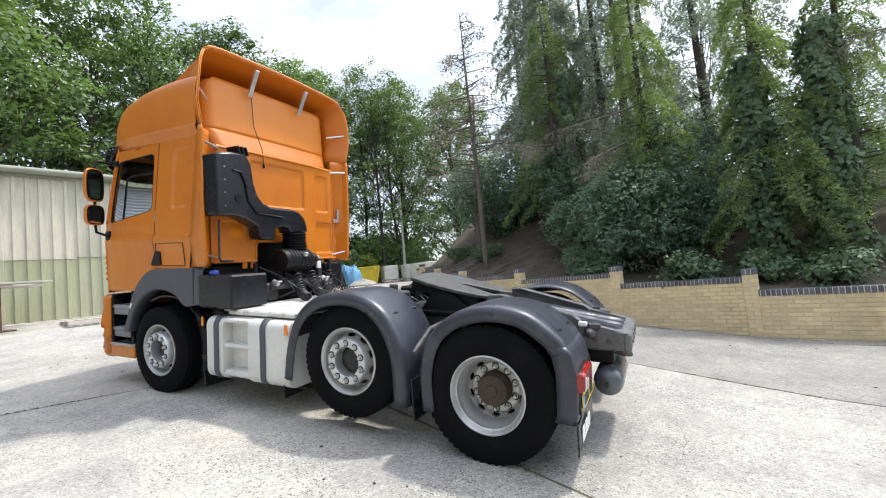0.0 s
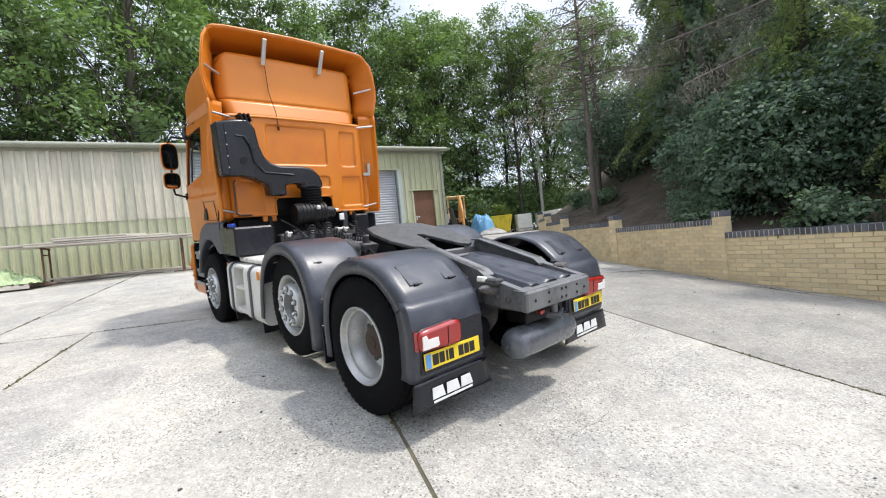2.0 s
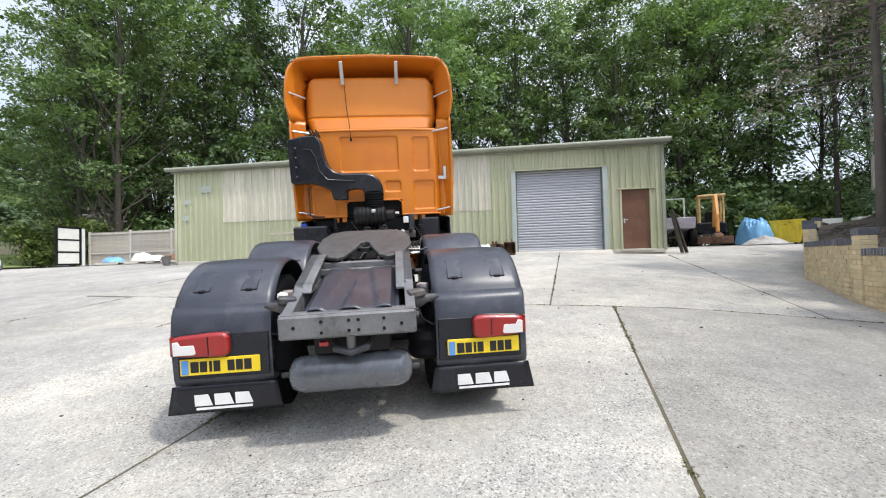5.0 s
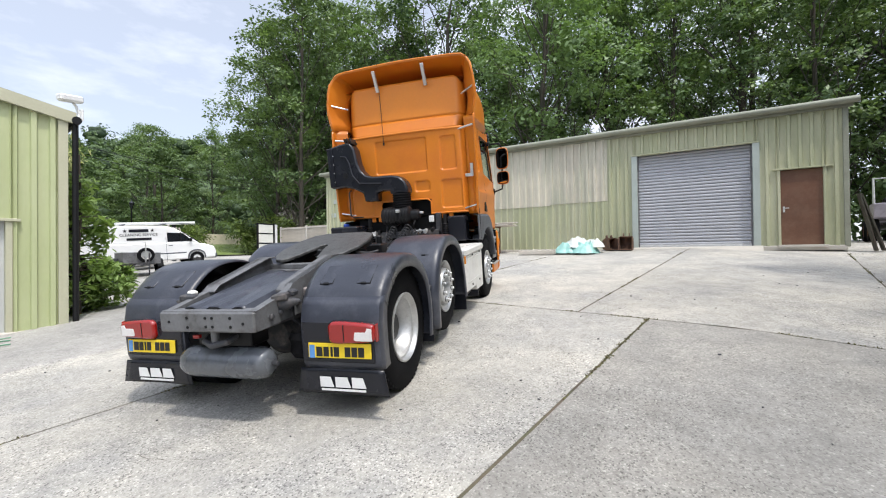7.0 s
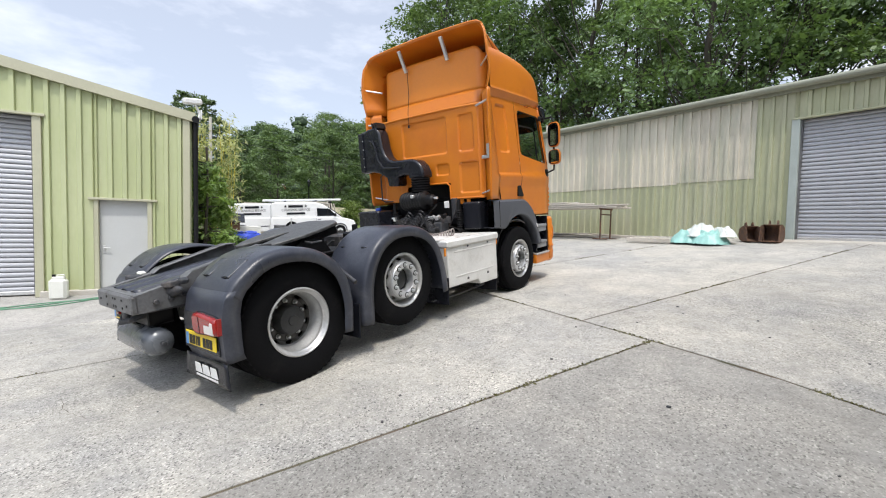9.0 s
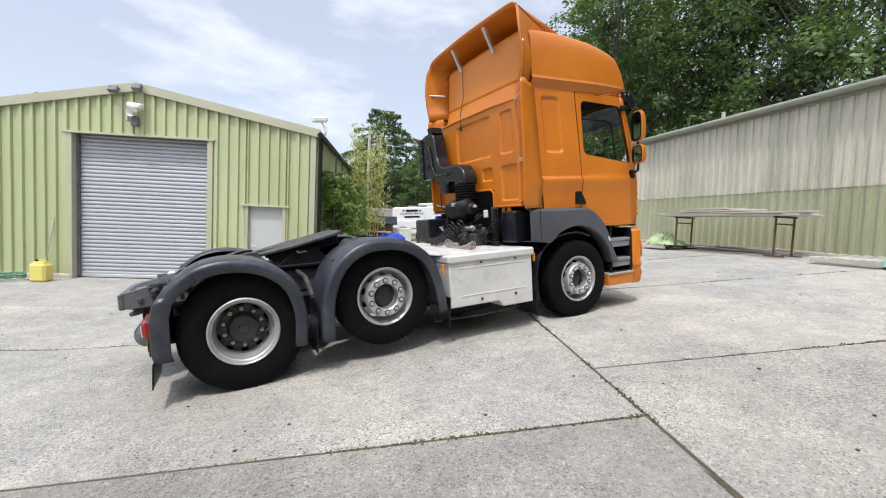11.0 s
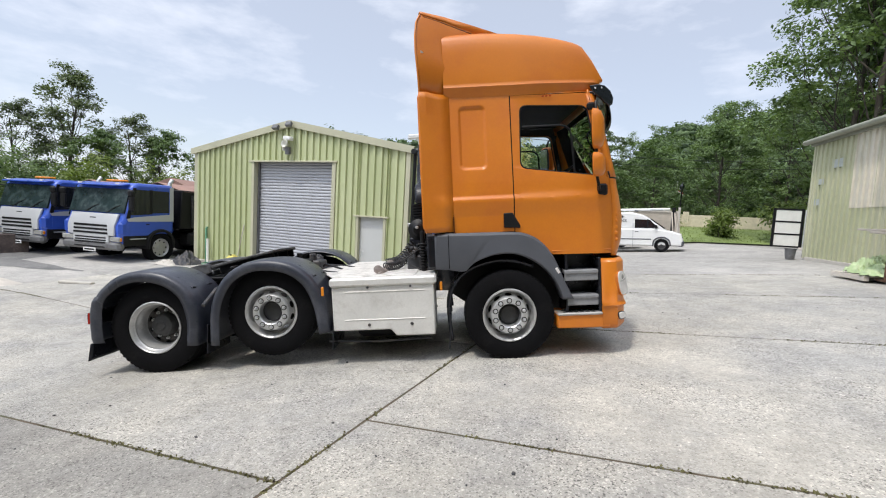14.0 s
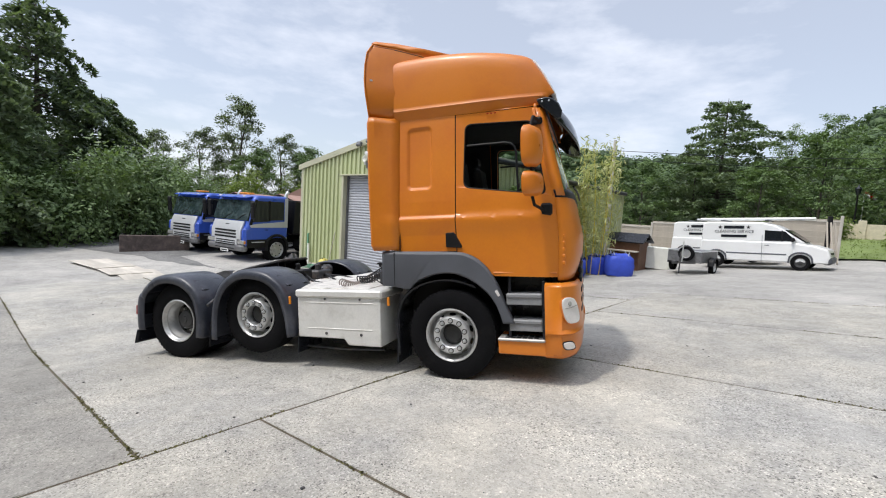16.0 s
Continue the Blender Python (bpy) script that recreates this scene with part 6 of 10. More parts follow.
    for (xo, zo), (xi, zi) in zip(rounded(outer), rounded(inner_arc)):
        rows.append([(xo, side * 1.10, zo), (xo, side * 1.15, zo - 0.004), (lerp(xo, xi, 0.08), side * 1.172, lerp(zo, zi, 0.08)), (lerp(xo, xi, 0.9), side * 1.178, lerp(zo, zi, 0.9)), (xi, side * 1.165, zi), (xi, side * 0.98, zi)])
    part("arch_cover", Shape().loft(rows), GREY_PLASTIC, cab, "mid-grey plastic wheel arch cover", smooth=30, thick=0.008)
    part("arch_seam", Shape().box(0.008, 0.012, 0.38, pose(3.545, side * 1.176, 1.245)), BLACK, cab)
    part("arch_reflector", Shape().box(0.07, 0.01, 0.03, pose(4.745, side * 1.176, 0.985, 0, 60, 0), 0.002), WHITE_LENS, cab)
    # added black plate stands for the shade inside the arch, behind the tyre
    shade_plate = Shape().prism([(3.56, 0.70), (3.60, 1.02), (3.80, 1.17), (4.10, 1.24), (4.40, 1.20), (4.66, 1.05), (4.82, 0.72), (4.70, 0.62), (3.70, 0.60)], side * 0.66, side * 0.69, "y")
    part("arch_liner", shade_plate, BLACK, cab)
    # rear side fin, flared outwards
    rows = []
    for z in steps(1.46, 2.995, 24):
        drop = 0.02 * smoothstep(2.93, 3.0, z) + 0.03 * (1 - smoothstep(1.46, 1.52, z))
        rd = 0.035 * (1 - interp(z, [(1.7, 0), (1.8, 1), (3, 1)]))
        y0, y1 = side_y(3.6, z), interp(z, [(1.46, 1.20), (2.2, 1.225), (2.97, 1.215)])
        rows.append([(3.615, side * y0, z), (3.50, side * (y0 + 0.03), z), (3.36, side * y1, z), (3.29 + drop, side * (y1 + 0.012), z), (3.275 + drop, side * (y1 + 0.006), z), (3.285 + drop, side * (y1 - 0.012), z), (3.36, side * (y1 - 0.03), z), (3.46, side * (y0 - 0.03), z), (3.46, side * 1.02, z)])
    part("side_fin", Shape().loft(rows), ORANGE, cab, "flared orange rear side fin", smooth=28, thick=0.01)
    part("fin_seam", Shape().box(0.008, 0.014, 1.5, pose(3.615, side * 1.105, 2.2, side * 4.2, 0, 0)), BLACK, cab)
    # steps and corner of the bumper
    well = Shape().box(0.42, 0.03, 0.72, pose(5.05, side * 0.80, 0.82), 0.004)
    well.box(0.03, 0.30, 0.72, pose(4.86, side * 0.95, 0.85), 0.004)
    well.box(0.03, 0.30, 0.62, pose(5.222, side * 0.985, 0.80), 0.004)
    part("step_well", well, DARK_PLASTIC, cab)
    for z, x0, x1 in ((0.955, 4.83, 5.205), (0.675, 4.86, 5.205)):
        st = Shape().box(x1 - x0, 0.26, 0.045, pose((x0 + x1) / 2, side * 1.01, z), 0.01)
        st.box(x1 - x0, 0.02, 0.10, pose((x0 + x1) / 2, side * 1.115, z - 0.05), 0.006)
        part("step", st, STEP_GREY, cab, "pale grey plastic cab step")
    sill = Shape().prism([(4.735, 0.325), (5.32, 0.32), (5.32, 0.47), (4.735, 0.50)], side * 0.80, side * 1.15, "y")
    part("sill", sill, ORANGE, cab, bevel=0.015)
    tread = part("step_tread", Shape().box(0.50, 0.22, 0.03, pose(4.985, side * 1.06, 0.485), 0.010), STEP_ALU, cab, "dull slotted metal step tread")
    for k in range(6):
        for j in (-0.05, 0.05):
            part("slot", Shape().box(0.045, 0.05, 0.004, pose(4.83 + 0.062 * k, side * (1.06 + j), 0.5005), 0.001), BLACK, tread)
    corner = []
    for z, d in ((0.31, 0.03), (0.36, 0.0), (0.55, 0.0), (0.57, -0.02), (0.60, 0.0), (1.05, 0.0), (1.09, 0.03)):
        corner.append([(5.235, side * (1.145 - d), z), (5.40, side * (1.14 - d), z), (5.50 - d, side * (1.05 - d), z), (5.555 - d, side * 0.9, z), (5.58 - d, side * 0.6, z), (5.59 - d, 0, z)])
    part("bumper", Shape().loft(corner), ORANGE, cab, "orange bumper corner", smooth=35, thick=0.02)
    lamp_ring = []
    for a in steps(0, 2 * math.pi, 25)[:-1]:
        ca, sa = math.cos(a), math.sin(a)
        q = (abs(ca) ** 3.2 + abs(sa) ** 3.2) ** (1 / 3.2)
        lamp_ring.append((0.112 * ca / q - 0.030 * sa / q, 0.138 * sa / q))
    hm = pose(5.490, side * 1.077, 0.805, 0, -4, side * 41)
    hl = part("headlamp", Shape().prism(lamp_ring, -0.045, 0.012, "x"), WHITE_LENS, cab, "clear rounded headlamp", m=hm, bevel=0.012)
    part("lamp_rim", Shape().prism([(y * 1.05, z * 1.045) for y, z in lamp_ring], -0.06, 0.002, "x"), ORANGE, hl, bevel=0.004)
    part("divider", Shape().tube([(0.016, -0.085, 0.028), (0.018, 0.0, 0.034), (0.016, 0.085, 0.050)], 0.004, 6), LAMP_GLASS, hl)
    part("bulb_housing", Shape().lathe([(0.0, 0.004), (0.020, 0.003), (0.026, -0.002)], 16, pose(0.018, -0.02, 0.072, 0, 90, 0)), LAMP_GLASS, hl, "small dark lamp insert")
    fog = part("fog_lamp", Shape().prism([(y * 0.62, z * 0.28) for y, z in lamp_ring], -0.01, 0.014, "x"), WHITE_LENS, cab, m=pose(5.468, side * 1.091, 0.44, 0, 0, side * 46), bevel=0.006)
    part("lamp_rim", Shape().prism([(y * 0.70, z * 0.35) for y, z in lamp_ring], -0.02, 0.006, "x"), DARK_PLASTIC, fog)
    # mirrors on a black arm
    mir = thing("mirror", "", "")
    mir.parent = cab
    for z0, z1 in ((2.275, 2.685), (1.985, 2.235)):
        hsg = Shape()
        zc, hz = (z0 + z1) / 2, (z1 - z0) / 2
        rows = []
        for dx, sc in ((-0.075, 0.92), (-0.06, 1.0), (0.0, 1.0), (0.06, 0.86), (0.095, 0.55), (0.10, 0.05)):
            ringp = []
            for a in steps(0, 2 * math.pi, 24)[:-1]:
                ca, sa = math.cos(a), math.sin(a)
                q = (abs(ca) ** 4 + abs(sa) ** 4) ** 0.25
                ringp.append((5.165 + 0.72 * dx - 0.05 * sc * ca / q, side * (1.35 + 0.125 * sc * ca / q), zc + hz * sc * sa / q))
            rows.append(ringp)
        hsg.loft(rows, wrap=True)
        body = part("mirror_housing", hsg, ORANGE, mir, "orange mirror housing", smooth=50)
        ringp = [(x - 0.001, lerp(y, side * 1.36, 0.0), z) for x, y, z in rows[0]]
        bez = Shape().add(ringp, [tuple(range(len(ringp)))])
        part("mirror_back", bez, BLACK, mir)
        gl = [(x - 0.004, lerp(y, side * 1.36, 0.12), lerp(z, zc, 0.1)) for x, y, z in ringp]
        part("mirror_glass", Shape().add(gl, [tuple(range(len(gl)))]), MIRROR, mir, "mirror glass", smooth=0)
    part("mirror_arm", Shape().tube([(5.22, side * 1.08, 2.78), (5.17, side * 1.30, 2.78), (5.15, side * 1.34, 2.70), (5.15, side * 1.34, 2.0), (5.17, side * 1.32, 1.90), (5.26, side * 1.10, 1.84)], 0.016, 8), BLACK, mir)
    part("arm_foot", Shape().box(0.12, 0.06, 0.13, pose(5.27, side * 1.125, 1.86), 0.02), BLACK, mir)
    part("arm_foot", Shape().box(0.10, 0.06, 0.08, pose(5.19, side * 1.075, 2.79), 0.02), BLACK, mir)
    # grille louvres at the nose corner
    for k in range(5):
        part("louvre", Shape().box(0.06, 0.02, 0.035, pose(5.42, side * 1.078, 1.30 + 0.07 * k, 0, 0, side * 20), 0.006), ORANGE, cab)

# nose and windscreen
def nose_row(z, inset=0.0):
    xf = interp(z, [(1.1, 5.50), (1.3, 5.58), (1.55, 5.60), (1.80, 5.55), (2.02, 5.515), (2.93, 5.24), (3.0, 5.22)]) - inset
    xs_ = front_x(z) if z > 1.12 else 5.37
    y = side_y(xs_, z)
    pts = []
    for a in steps(-1, 1, 28):
        c = 1 - abs(a) ** 5
        pts.append((xs_ + (xf - xs_) * c, y * math.copysign(1 - (1 - abs(a)) ** 1.35, a), z))
    return pts


part("nose", Shape().loft([nose_row(z) for z in steps(1.12, 2.02, 14)]), ORANGE, cab, smooth=40, thick=0.02)
ws = part("windscreen", Shape().loft([nose_row(z) for z in steps(2.03, 2.90, 10)]), CAB_GLASS, cab, "curved windscreen", smooth=60)
part("scuttle", Shape().loft([nose_row(z, -0.01) for z in steps(1.98, 2.06, 3)]), BLACK, cab, thick=0.02)
part("header", Shape().loft([nose_row(z, -0.004) for z in steps(2.86, 2.98, 3)]), ORANGE, cab, thick=0.02)
for side in (1, -1):
    rows = [[(front_x(z) - 0.02, side * side_y(front_x(z), z), z), (front_x(z) + 0.05, side * (side_y(front_x(z), z) - 0.012), z), (front_x(z) + 0.10, side * (side_y(front_x(z), z) - 0.06), z)] for z in steps(2.0, 2.93, 8)]
    part("pillar", Shape().loft(rows), ORANGE, cab, thick=0.012, smooth=50)
grille = Shape()
for k in range(6):
    grille.box(0.04, 1.25, 0.06, pose(5.578, 0, 0.75 + 0.11 * k), 0.01)
part("grille", grille, BLACK, cab)
part("wiper", Shape().tube([(5.56, 0.7, 2.06), (5.55, 0.2, 2.12), (5.52, -0.5, 2.14)], 0.012, 6), BLACK, cab)

# sun visor of dark tinted plastic on two broad brackets
rows = []
for t in steps(0, 1, 10):
    row = []
    for a in steps(-1, 1, 28):
        e = abs(a)
        x0, z0 = 5.37 - 0.10 * e ** 4, 3.03 - 0.03 * e * e
        x1, z1 = 5.59 - 0.20 * e ** 3, 2.60 + 0.17 * e ** 3
        row.append((lerp(x0, x1, t) + 0.055 * math.sin(math.pi * t) * (1 - 0.5 * e ** 3), 1.065 * a, lerp(z0, z1, t) + 0.02 * math.sin(math.pi * t)))
    rows.append(row)
part("sun_visor", Shape().loft(rows), TINT, cab, "dark tinted sun visor", thick=0.010, smooth=60)
for y in (1, -1):
    bracket = Shape().prism([(5.18, 3.02), (5.28, 3.03), (5.35, 3.01), (5.41, 2.95), (5.44, 2.87), (5.43, 2.80), (5.39, 2.78), (5.30, 2.87), (5.20, 2.97)], y * 1.045, y * 1.075, "y")
    part("visor_bracket", bracket, TINT, cab, bevel=0.012)
    for bx in (5.24, 5.31):
        part("bracket_screw", Shape().cyl(0.010, 0.008, 8, pose(bx, y * 1.074, 2.985, -90 * y, 0, 0), 0.002), ALU, cab)
part("aerial", Shape().tube([(5.2, 1.05, 2.9), (5.4, 1.25, 2.93), (5.6, 1.75, 2.88)], 0.006, 6), BLACK, cab)

# high roof
def roof_row(x):
    top = interp(x, [(3.50, 3.66), (3.62, 3.675), (4.06, 3.68), (4.46, 3.645), (4.85, 3.585), (5.06, 3.53), (5.13, 3.49), (5.24, 3.33), (5.34, 3.14), (5.37, 3.06)])
    w = interp(x, [(3.5, 1.10), (4.6, 1.10), (5.0, 1.07), (5.25, 1.03), (5.37, 0.97)])
    tw = interp(x, [(3.5, 0.90), (4.6, 0.90), (5.1, 0.82), (5.37, 0.76)])
    pts = [(x, 1.060, 2.955), (x, w - 0.032, 2.972), (x, w + 0.012, 3.056), (x, w, 3.085)]
    for a in steps(0, math.pi / 2, 8):
        e = 0.33
        pts.append((x, tw - 0.1 + (w - tw + 0.1) * math.cos(a) ** e, 3.10 + (top - 3.10) * math.sin(a) ** e))
    pts.append((x, 0.4, top + 0.03))
    pts = [(p[0] if p[2] > 3.06 else min(x, 5.30), p[1], min(p[2], max(top + 0.03, 3.0))) for p in pts]
    return pts + [(px, -py, pz) for px, py, pz in pts[::-1]]


roof = Shape().loft([roof_row(x) for x in (3.56, 3.60, 3.66, 3.8, 4.0, 4.2, 4.4, 4.6, 4.8, 4.92, 5.02, 5.08, 5.13, 5.18, 5.23, 5.28, 5.32, 5.355)])
part("high_roof", roof, ORANGE, cab, "moulded orange high roof", smooth=40)
part("roof_seam", Shape().box(1.66, 2.08, 0.008, pose(4.44, 0, 2.955)), BLACK, cab)
for y in (1, -1):
    lens = [(5.10, 3.495), (5.165, 3.475), (5.275, 3.30), (5.375, 3.09), (5.33, 3.08), (5.20, 3.30)]
    part("roof_lamp", Shape().prism(lens, y * 0.64, y * 0.925, "y"), WHITE_LENS, cab, "clear roof lamp", bevel=0.012)
for side in (1, -1):
    for k in range(3):
        part("marker", Shape().box(0.025, 0.012, 0.012, pose(4.66 + 0.04 * k, side * 1.075, 2.925), 0.003), RED_LENS, cab)
# back of the roof, leaning, with the crease near its foot
def roof_back(v, t):
    w = 1.035
    z = 3.06 + 0.62 * t
    corner = smoothstep(0.80, 1.0, abs(v))
    z = 3.06 + (0.62 - 0.16 * corner ** 2) * t
    x = 3.525 + 0.04 * t + 0.12 * smoothstep(0.86, 1.0, abs(v)) ** 2 - 0.03 * (1 - v * v)
    return x, w * v, z


part("roof_back", Shape().sheet(roof_back, steps(-1, 1, 40), steps(0, 1, 14)), ORANGE_PALER, cab, "paler orange back of the roof", smooth=50, thick=0.006)
part("roof_foot", Shape().sheet(lambda v, t: (3.525 - 0.03 * (1 - v * v) - 0.085 * t + 0.1 * smoothstep(0.86, 1, abs(v)) ** 2, v * (1.035 - 0.07 * t), 3.06 - 0.215 * t), steps(-1, 1, 40), steps(0, 1, 6)), ORANGE, cab, smooth=50, thick=0.006)
part("roof_closer", Shape().loft([[(3.57, 1.03 * v, 3.06 + (0.62 - 0.16 * smoothstep(0.8, 1.0, abs(v)) ** 2)), (3.75, 0.98 * v, 3.64)] for v in steps(-1, 1, 20)]), ORANGE, cab, smooth=50, thick=0.006)
part("rain_rail", Shape().tube([(3.40, 0.98, 2.825), (3.385, 0.5, 2.84), (3.385, -0.5, 2.84), (3.40, -0.98, 2.825)], 0.018, 8), ORANGE_PALER, cab)

# rear panel with its pressings; cut away for the intake
PRESS = [(-0.40, 0.52, 2.19, 2.75, -1), (-0.89, -0.61, 2.18, 2.73, -1), (-0.96, -0.60, 1.57, 2.04, -1), (-0.42, -0.15, 1.86, 2.05, -1), (0.60, 0.98, 1.52, 1.98, -1)]


def rear_pt(y, z):
    d = 0.0
    for y0, y1, z0, z1, s in PRESS:
        d += 0.024 * (1 - smoothstep(-0.024, 0.0, rounded_box(y, z, y0, y1, z0, z1, 0.05)))
    d += 0.05 * smoothstep(0.93, 1.03, abs(y)) ** 2
    return 3.395 + d, y, z


rear = Shape().sheet(rear_pt, steps(-1.03, 1.03, 170), steps(1.50, 2.85, 112), keep=lambda y, z: not (-0.42 < y < 0.46 and z < 1.74))
part("rear_panel", rear, ORANGE, cab, "pressed orange rear panel", smooth=40, thick=0.004)
part("cut_lip", Shape().tube([(3.39, 0.46, 1.50), (3.385, 0.46, 1.70), (3.385, 0.42, 1.745), (3.385, -0.36, 1.745), (3.385, -0.42, 1.70), (3.39, -0.42, 1.50)], 0.014, 8), ORANGE, cab)
for y0, y1 in ((-1.03, -0.42), (0.46, 1.03)):
    part("panel_lip", Shape().tube([(3.39, y0, 1.505), (3.39, y1, 1.505)], 0.016, 8), ORANGE, cab)
for y in (-0.62, -0.74, 0.5, 0.62):
    part("tag", Shape().box(0.02, 0.07, 0.09, pose(3.40, y, 1.46), 0.008), ORANGE, cab)
part("firewall", Shape().box(0.04, 2.0, 0.5, pose(3.60, 0, 1.6), 0.01), BLACK, cab)
part("cab_floor", Shape().box(1.9, 2.0, 0.06, pose(4.5, 0, 1.50), 0.01), BLACK, cab)
part("cab_inner_back", Shape().box(0.04, 2.0, 1.3, pose(3.66, 0, 2.2), 0.01), SEAT_CLOTH, cab)
part("headlining", Shape().box(1.55, 1.9, 0.04, pose(4.43, 0, 2.93), 0.01), SEAT_CLOTH, cab)
part("dashboard", Shape().box(0.42, 1.96, 0.40, pose(5.18, 0, 1.80), 0.08), DARK_PLASTIC, cab)
for y in (0.58, -0.58):
    seat = Shape().box(0.5, 0.5, 0.16, pose(4.45, y, 1.80), 0.05)
    seat.box(0.16, 0.48, 0.72, pose(4.22, y, 2.18, 0, -8, 0), 0.06)
    seat.box(0.12, 0.28, 0.18, pose(4.15, y, 2.62, 0, -8, 0), 0.05)
    part("seat", seat, SEAT_CLOTH, cab, "dark cloth cab seat")
for side in (1, -1):
    part("lining", Shape().box(0.64, 0.02, 1.44, pose(3.97, side * 1.015, 2.21, side * 2.5, 0, 0), 0.004), SEAT_CLOTH, cab)
    part("lining", Shape().box(1.05, 0.02, 0.50, pose(4.83, side * 1.075, 1.74), 0.004), SEAT_CLOTH, cab)
part("bunk", Shape().box(0.5, 1.9, 0.16, pose(3.92, 0, 1.85), 0.05), SEAT_CLOTH, cab)
part("steering_wheel", Shape().lathe([(0.205, -0.012), (0.22, 0), (0.205, 0.012), (0.19, 0)], 28, pose(4.92, -0.58, 2.08, 0, -32, 0), closed=True), BLACK, cab)

# spoiler collar round the top: rear rim, and where it meets the roof
def rim(dy, dz, x):
    side_pts = [(1.212, 2.99), (1.248, 3.12), (1.276, 3.27), (1.268, 3.42), (1.245, 3.60), (1.215, 3.745), (1.155, 3.845), (1.07, 3.895), (0.94, 3.912)]
    pts = [(y - dy * (1.0 if y > 1.1 else 0.6), z - dz * smoothstep(3.3, 3.9, z)) for y, z in side_pts]
    pts += [(0.6, 3.925 - dz), (0.3, 3.935 - dz), (0, 3.94 - dz)]
    full = pts + [(-y, z) for y, z in pts[-2::-1]]
    return full


rows = []
for x_side, x_top, dy, dz in ((3.285, 3.335, 0.0, 0.0), (3.275, 3.32, 0.012, 0.0), (3.31, 3.37, 0.03, 0.01), (3.42, 3.58, 0.10, 0.05), (3.54, 3.90, 0.17, 0.14), (3.66, 4.22, 0.215, 0.245)):
    row = []
    for (y, z), (_, z_rim) in zip(rim(dy, dz, 0), rim(0, 0, 0)):
        t = smoothstep(3.70, 3.90, z_rim)
        lean = 0.03 * smoothstep(3.5, 3.9, z) - 0.03 * smoothstep(3.15, 3.45, z) + 0.02
        row.append((lerp(x_side, x_top, t) + lean * 0.6, y, z))
    rows.append(row)
part("roof_spoiler", Shape().loft(rows[1:]), ORANGE, cab, "wrap-round orange roof spoiler", smooth=24, thick=0.014)
board = Shape().loft([[(x, y, z + 0.016) for x, y, z in row[6:-6]] for row in rows[1:]])
part("spoiler_board", board, ORANGE, cab, "sloping orange spoiler top board", smooth=45, thick=0.022)
for k, sg in ((6, 1), (-7, -1)):
    part("spoiler_gap", Shape().tube([(x, y + sg * 0.006, z - 0.004) for x, y, z in (row[k] for row in rows[1:])], 0.004, 6), BLACK, cab)
part("spoiler_rim", Shape().tube(rows[0], 0.007, 8), ORANGE_PALER, cab, smooth=60)
for y in (0.42, -0.42):
    st = Shape().box(0.04, 0.055, 0.34, pose(3.42, y, 3.72, 0, -26, 0), 0.006)
    part("strut", st, ALU, cab, "bright alloy strut")
for side in (1, -1):
    part("strut", Shape().tube([(3.33, side * 1.23, 3.42), (3.50, side * 1.0, 3.36)], 0.014, 8), ALU, cab, "bright alloy strut")
    part("strut", Shape().tube([(3.31, side * 1.19, 2.83), (3.41, side * 0.93, 2.80)], 0.016, 8), ALU, cab, "bright alloy strut")
    part("strut", Shape().tube([(3.33, side * 1.19, 1.60), (3.42, side * 0.96, 1.55)], 0.012, 8), ALU, cab, "bright alloy strut")
part("latch", Shape().box(0.03, 0.05, 0.20, pose(3.40, -1.12, 2.15), 0.006).box(0.03, 0.12, 0.05, pose(3.40, -1.07, 2.07), 0.006), ALU, cab, "alloy latch plate")
part("cable", Shape().tube([(3.49, 0.40, 3.62), (3.475, 0.38, 3.2), (3.38, 0.34, 2.9), (3.37, 0.33, 2.70)], 0.005, 6), BLACK, cab)
part("cable_boot", Shape().cyl(0.015, 0.05, 8, pose(3.37, 0.33, 2.67), 0.004), BLACK, cab)

# air intake: snorkel, bellows and filter drum
def extruded_smooth(outline, x0, x1):
    return Shape().prism(outline, x0, x1, "x")


duct_line = [(1.20, 2.68), (1.02, 2.72), (0.82, 2.74), (0.745, 2.62), (0.71, 2.40), (0.66, 2.27), (0.58, 2.19), (0.46, 2.155), (0.12, 2.15), (0.0, 2.12), (-0.09, 2.04), (-0.135, 1.93), (-0.14, 1.85), (0.17, 1.85), (0.17, 1.91), (0.28, 1.915), (0.40, 1.90), (0.40, 1.755), (0.62, 1.76), (0.64, 1.90), (0.80, 1.98), (0.95, 2.02), (1.21, 2.01)]
snorkel = part("air_intake", extruded_smooth(duct_line, 3.10, 3.33), DARK_PLASTIC, cab, "dark moulded air intake duct", bevel=0.035)
part("duct_rib", Shape().tube([(3.095, 1.0, 2.52), (3.085, 0.90, 2.51), (3.085, 0.84, 2.40), (3.085, 0.80, 2.20), (3.085, 0.68, 2.06), (3.085, 0.30, 2.03)], 0.014, 8), DARK_PLASTIC, snorkel)
part("duct_flange", Shape().box(0.26, 0.10, 0.64, pose(3.20, 1.17, 2.35, -2, 0, 0), 0.012), DARK_PLASTIC, snorkel)
part("duct_hole", Shape().cyl(0.045, 0.012, 16, pose(3.09, 0.93, 2.21, 0, 90, 0)), BLACK, snorkel)
for k in range(3):
    part("intake_fin", Shape().box(0.20, 0.02, 0.10, pose(3.20, 0.80 + 0.05 * k, 2.76, -20, 0, 0), 0.004), BLACK, snorkel)
for k in range(4):
    part("rivet", Shape().cyl(0.008, 0.008, 8, pose(3.08, 1.12, 2.12 + 0.14 * k, 0, -90, 0)), ALU, snorkel)
bell = []
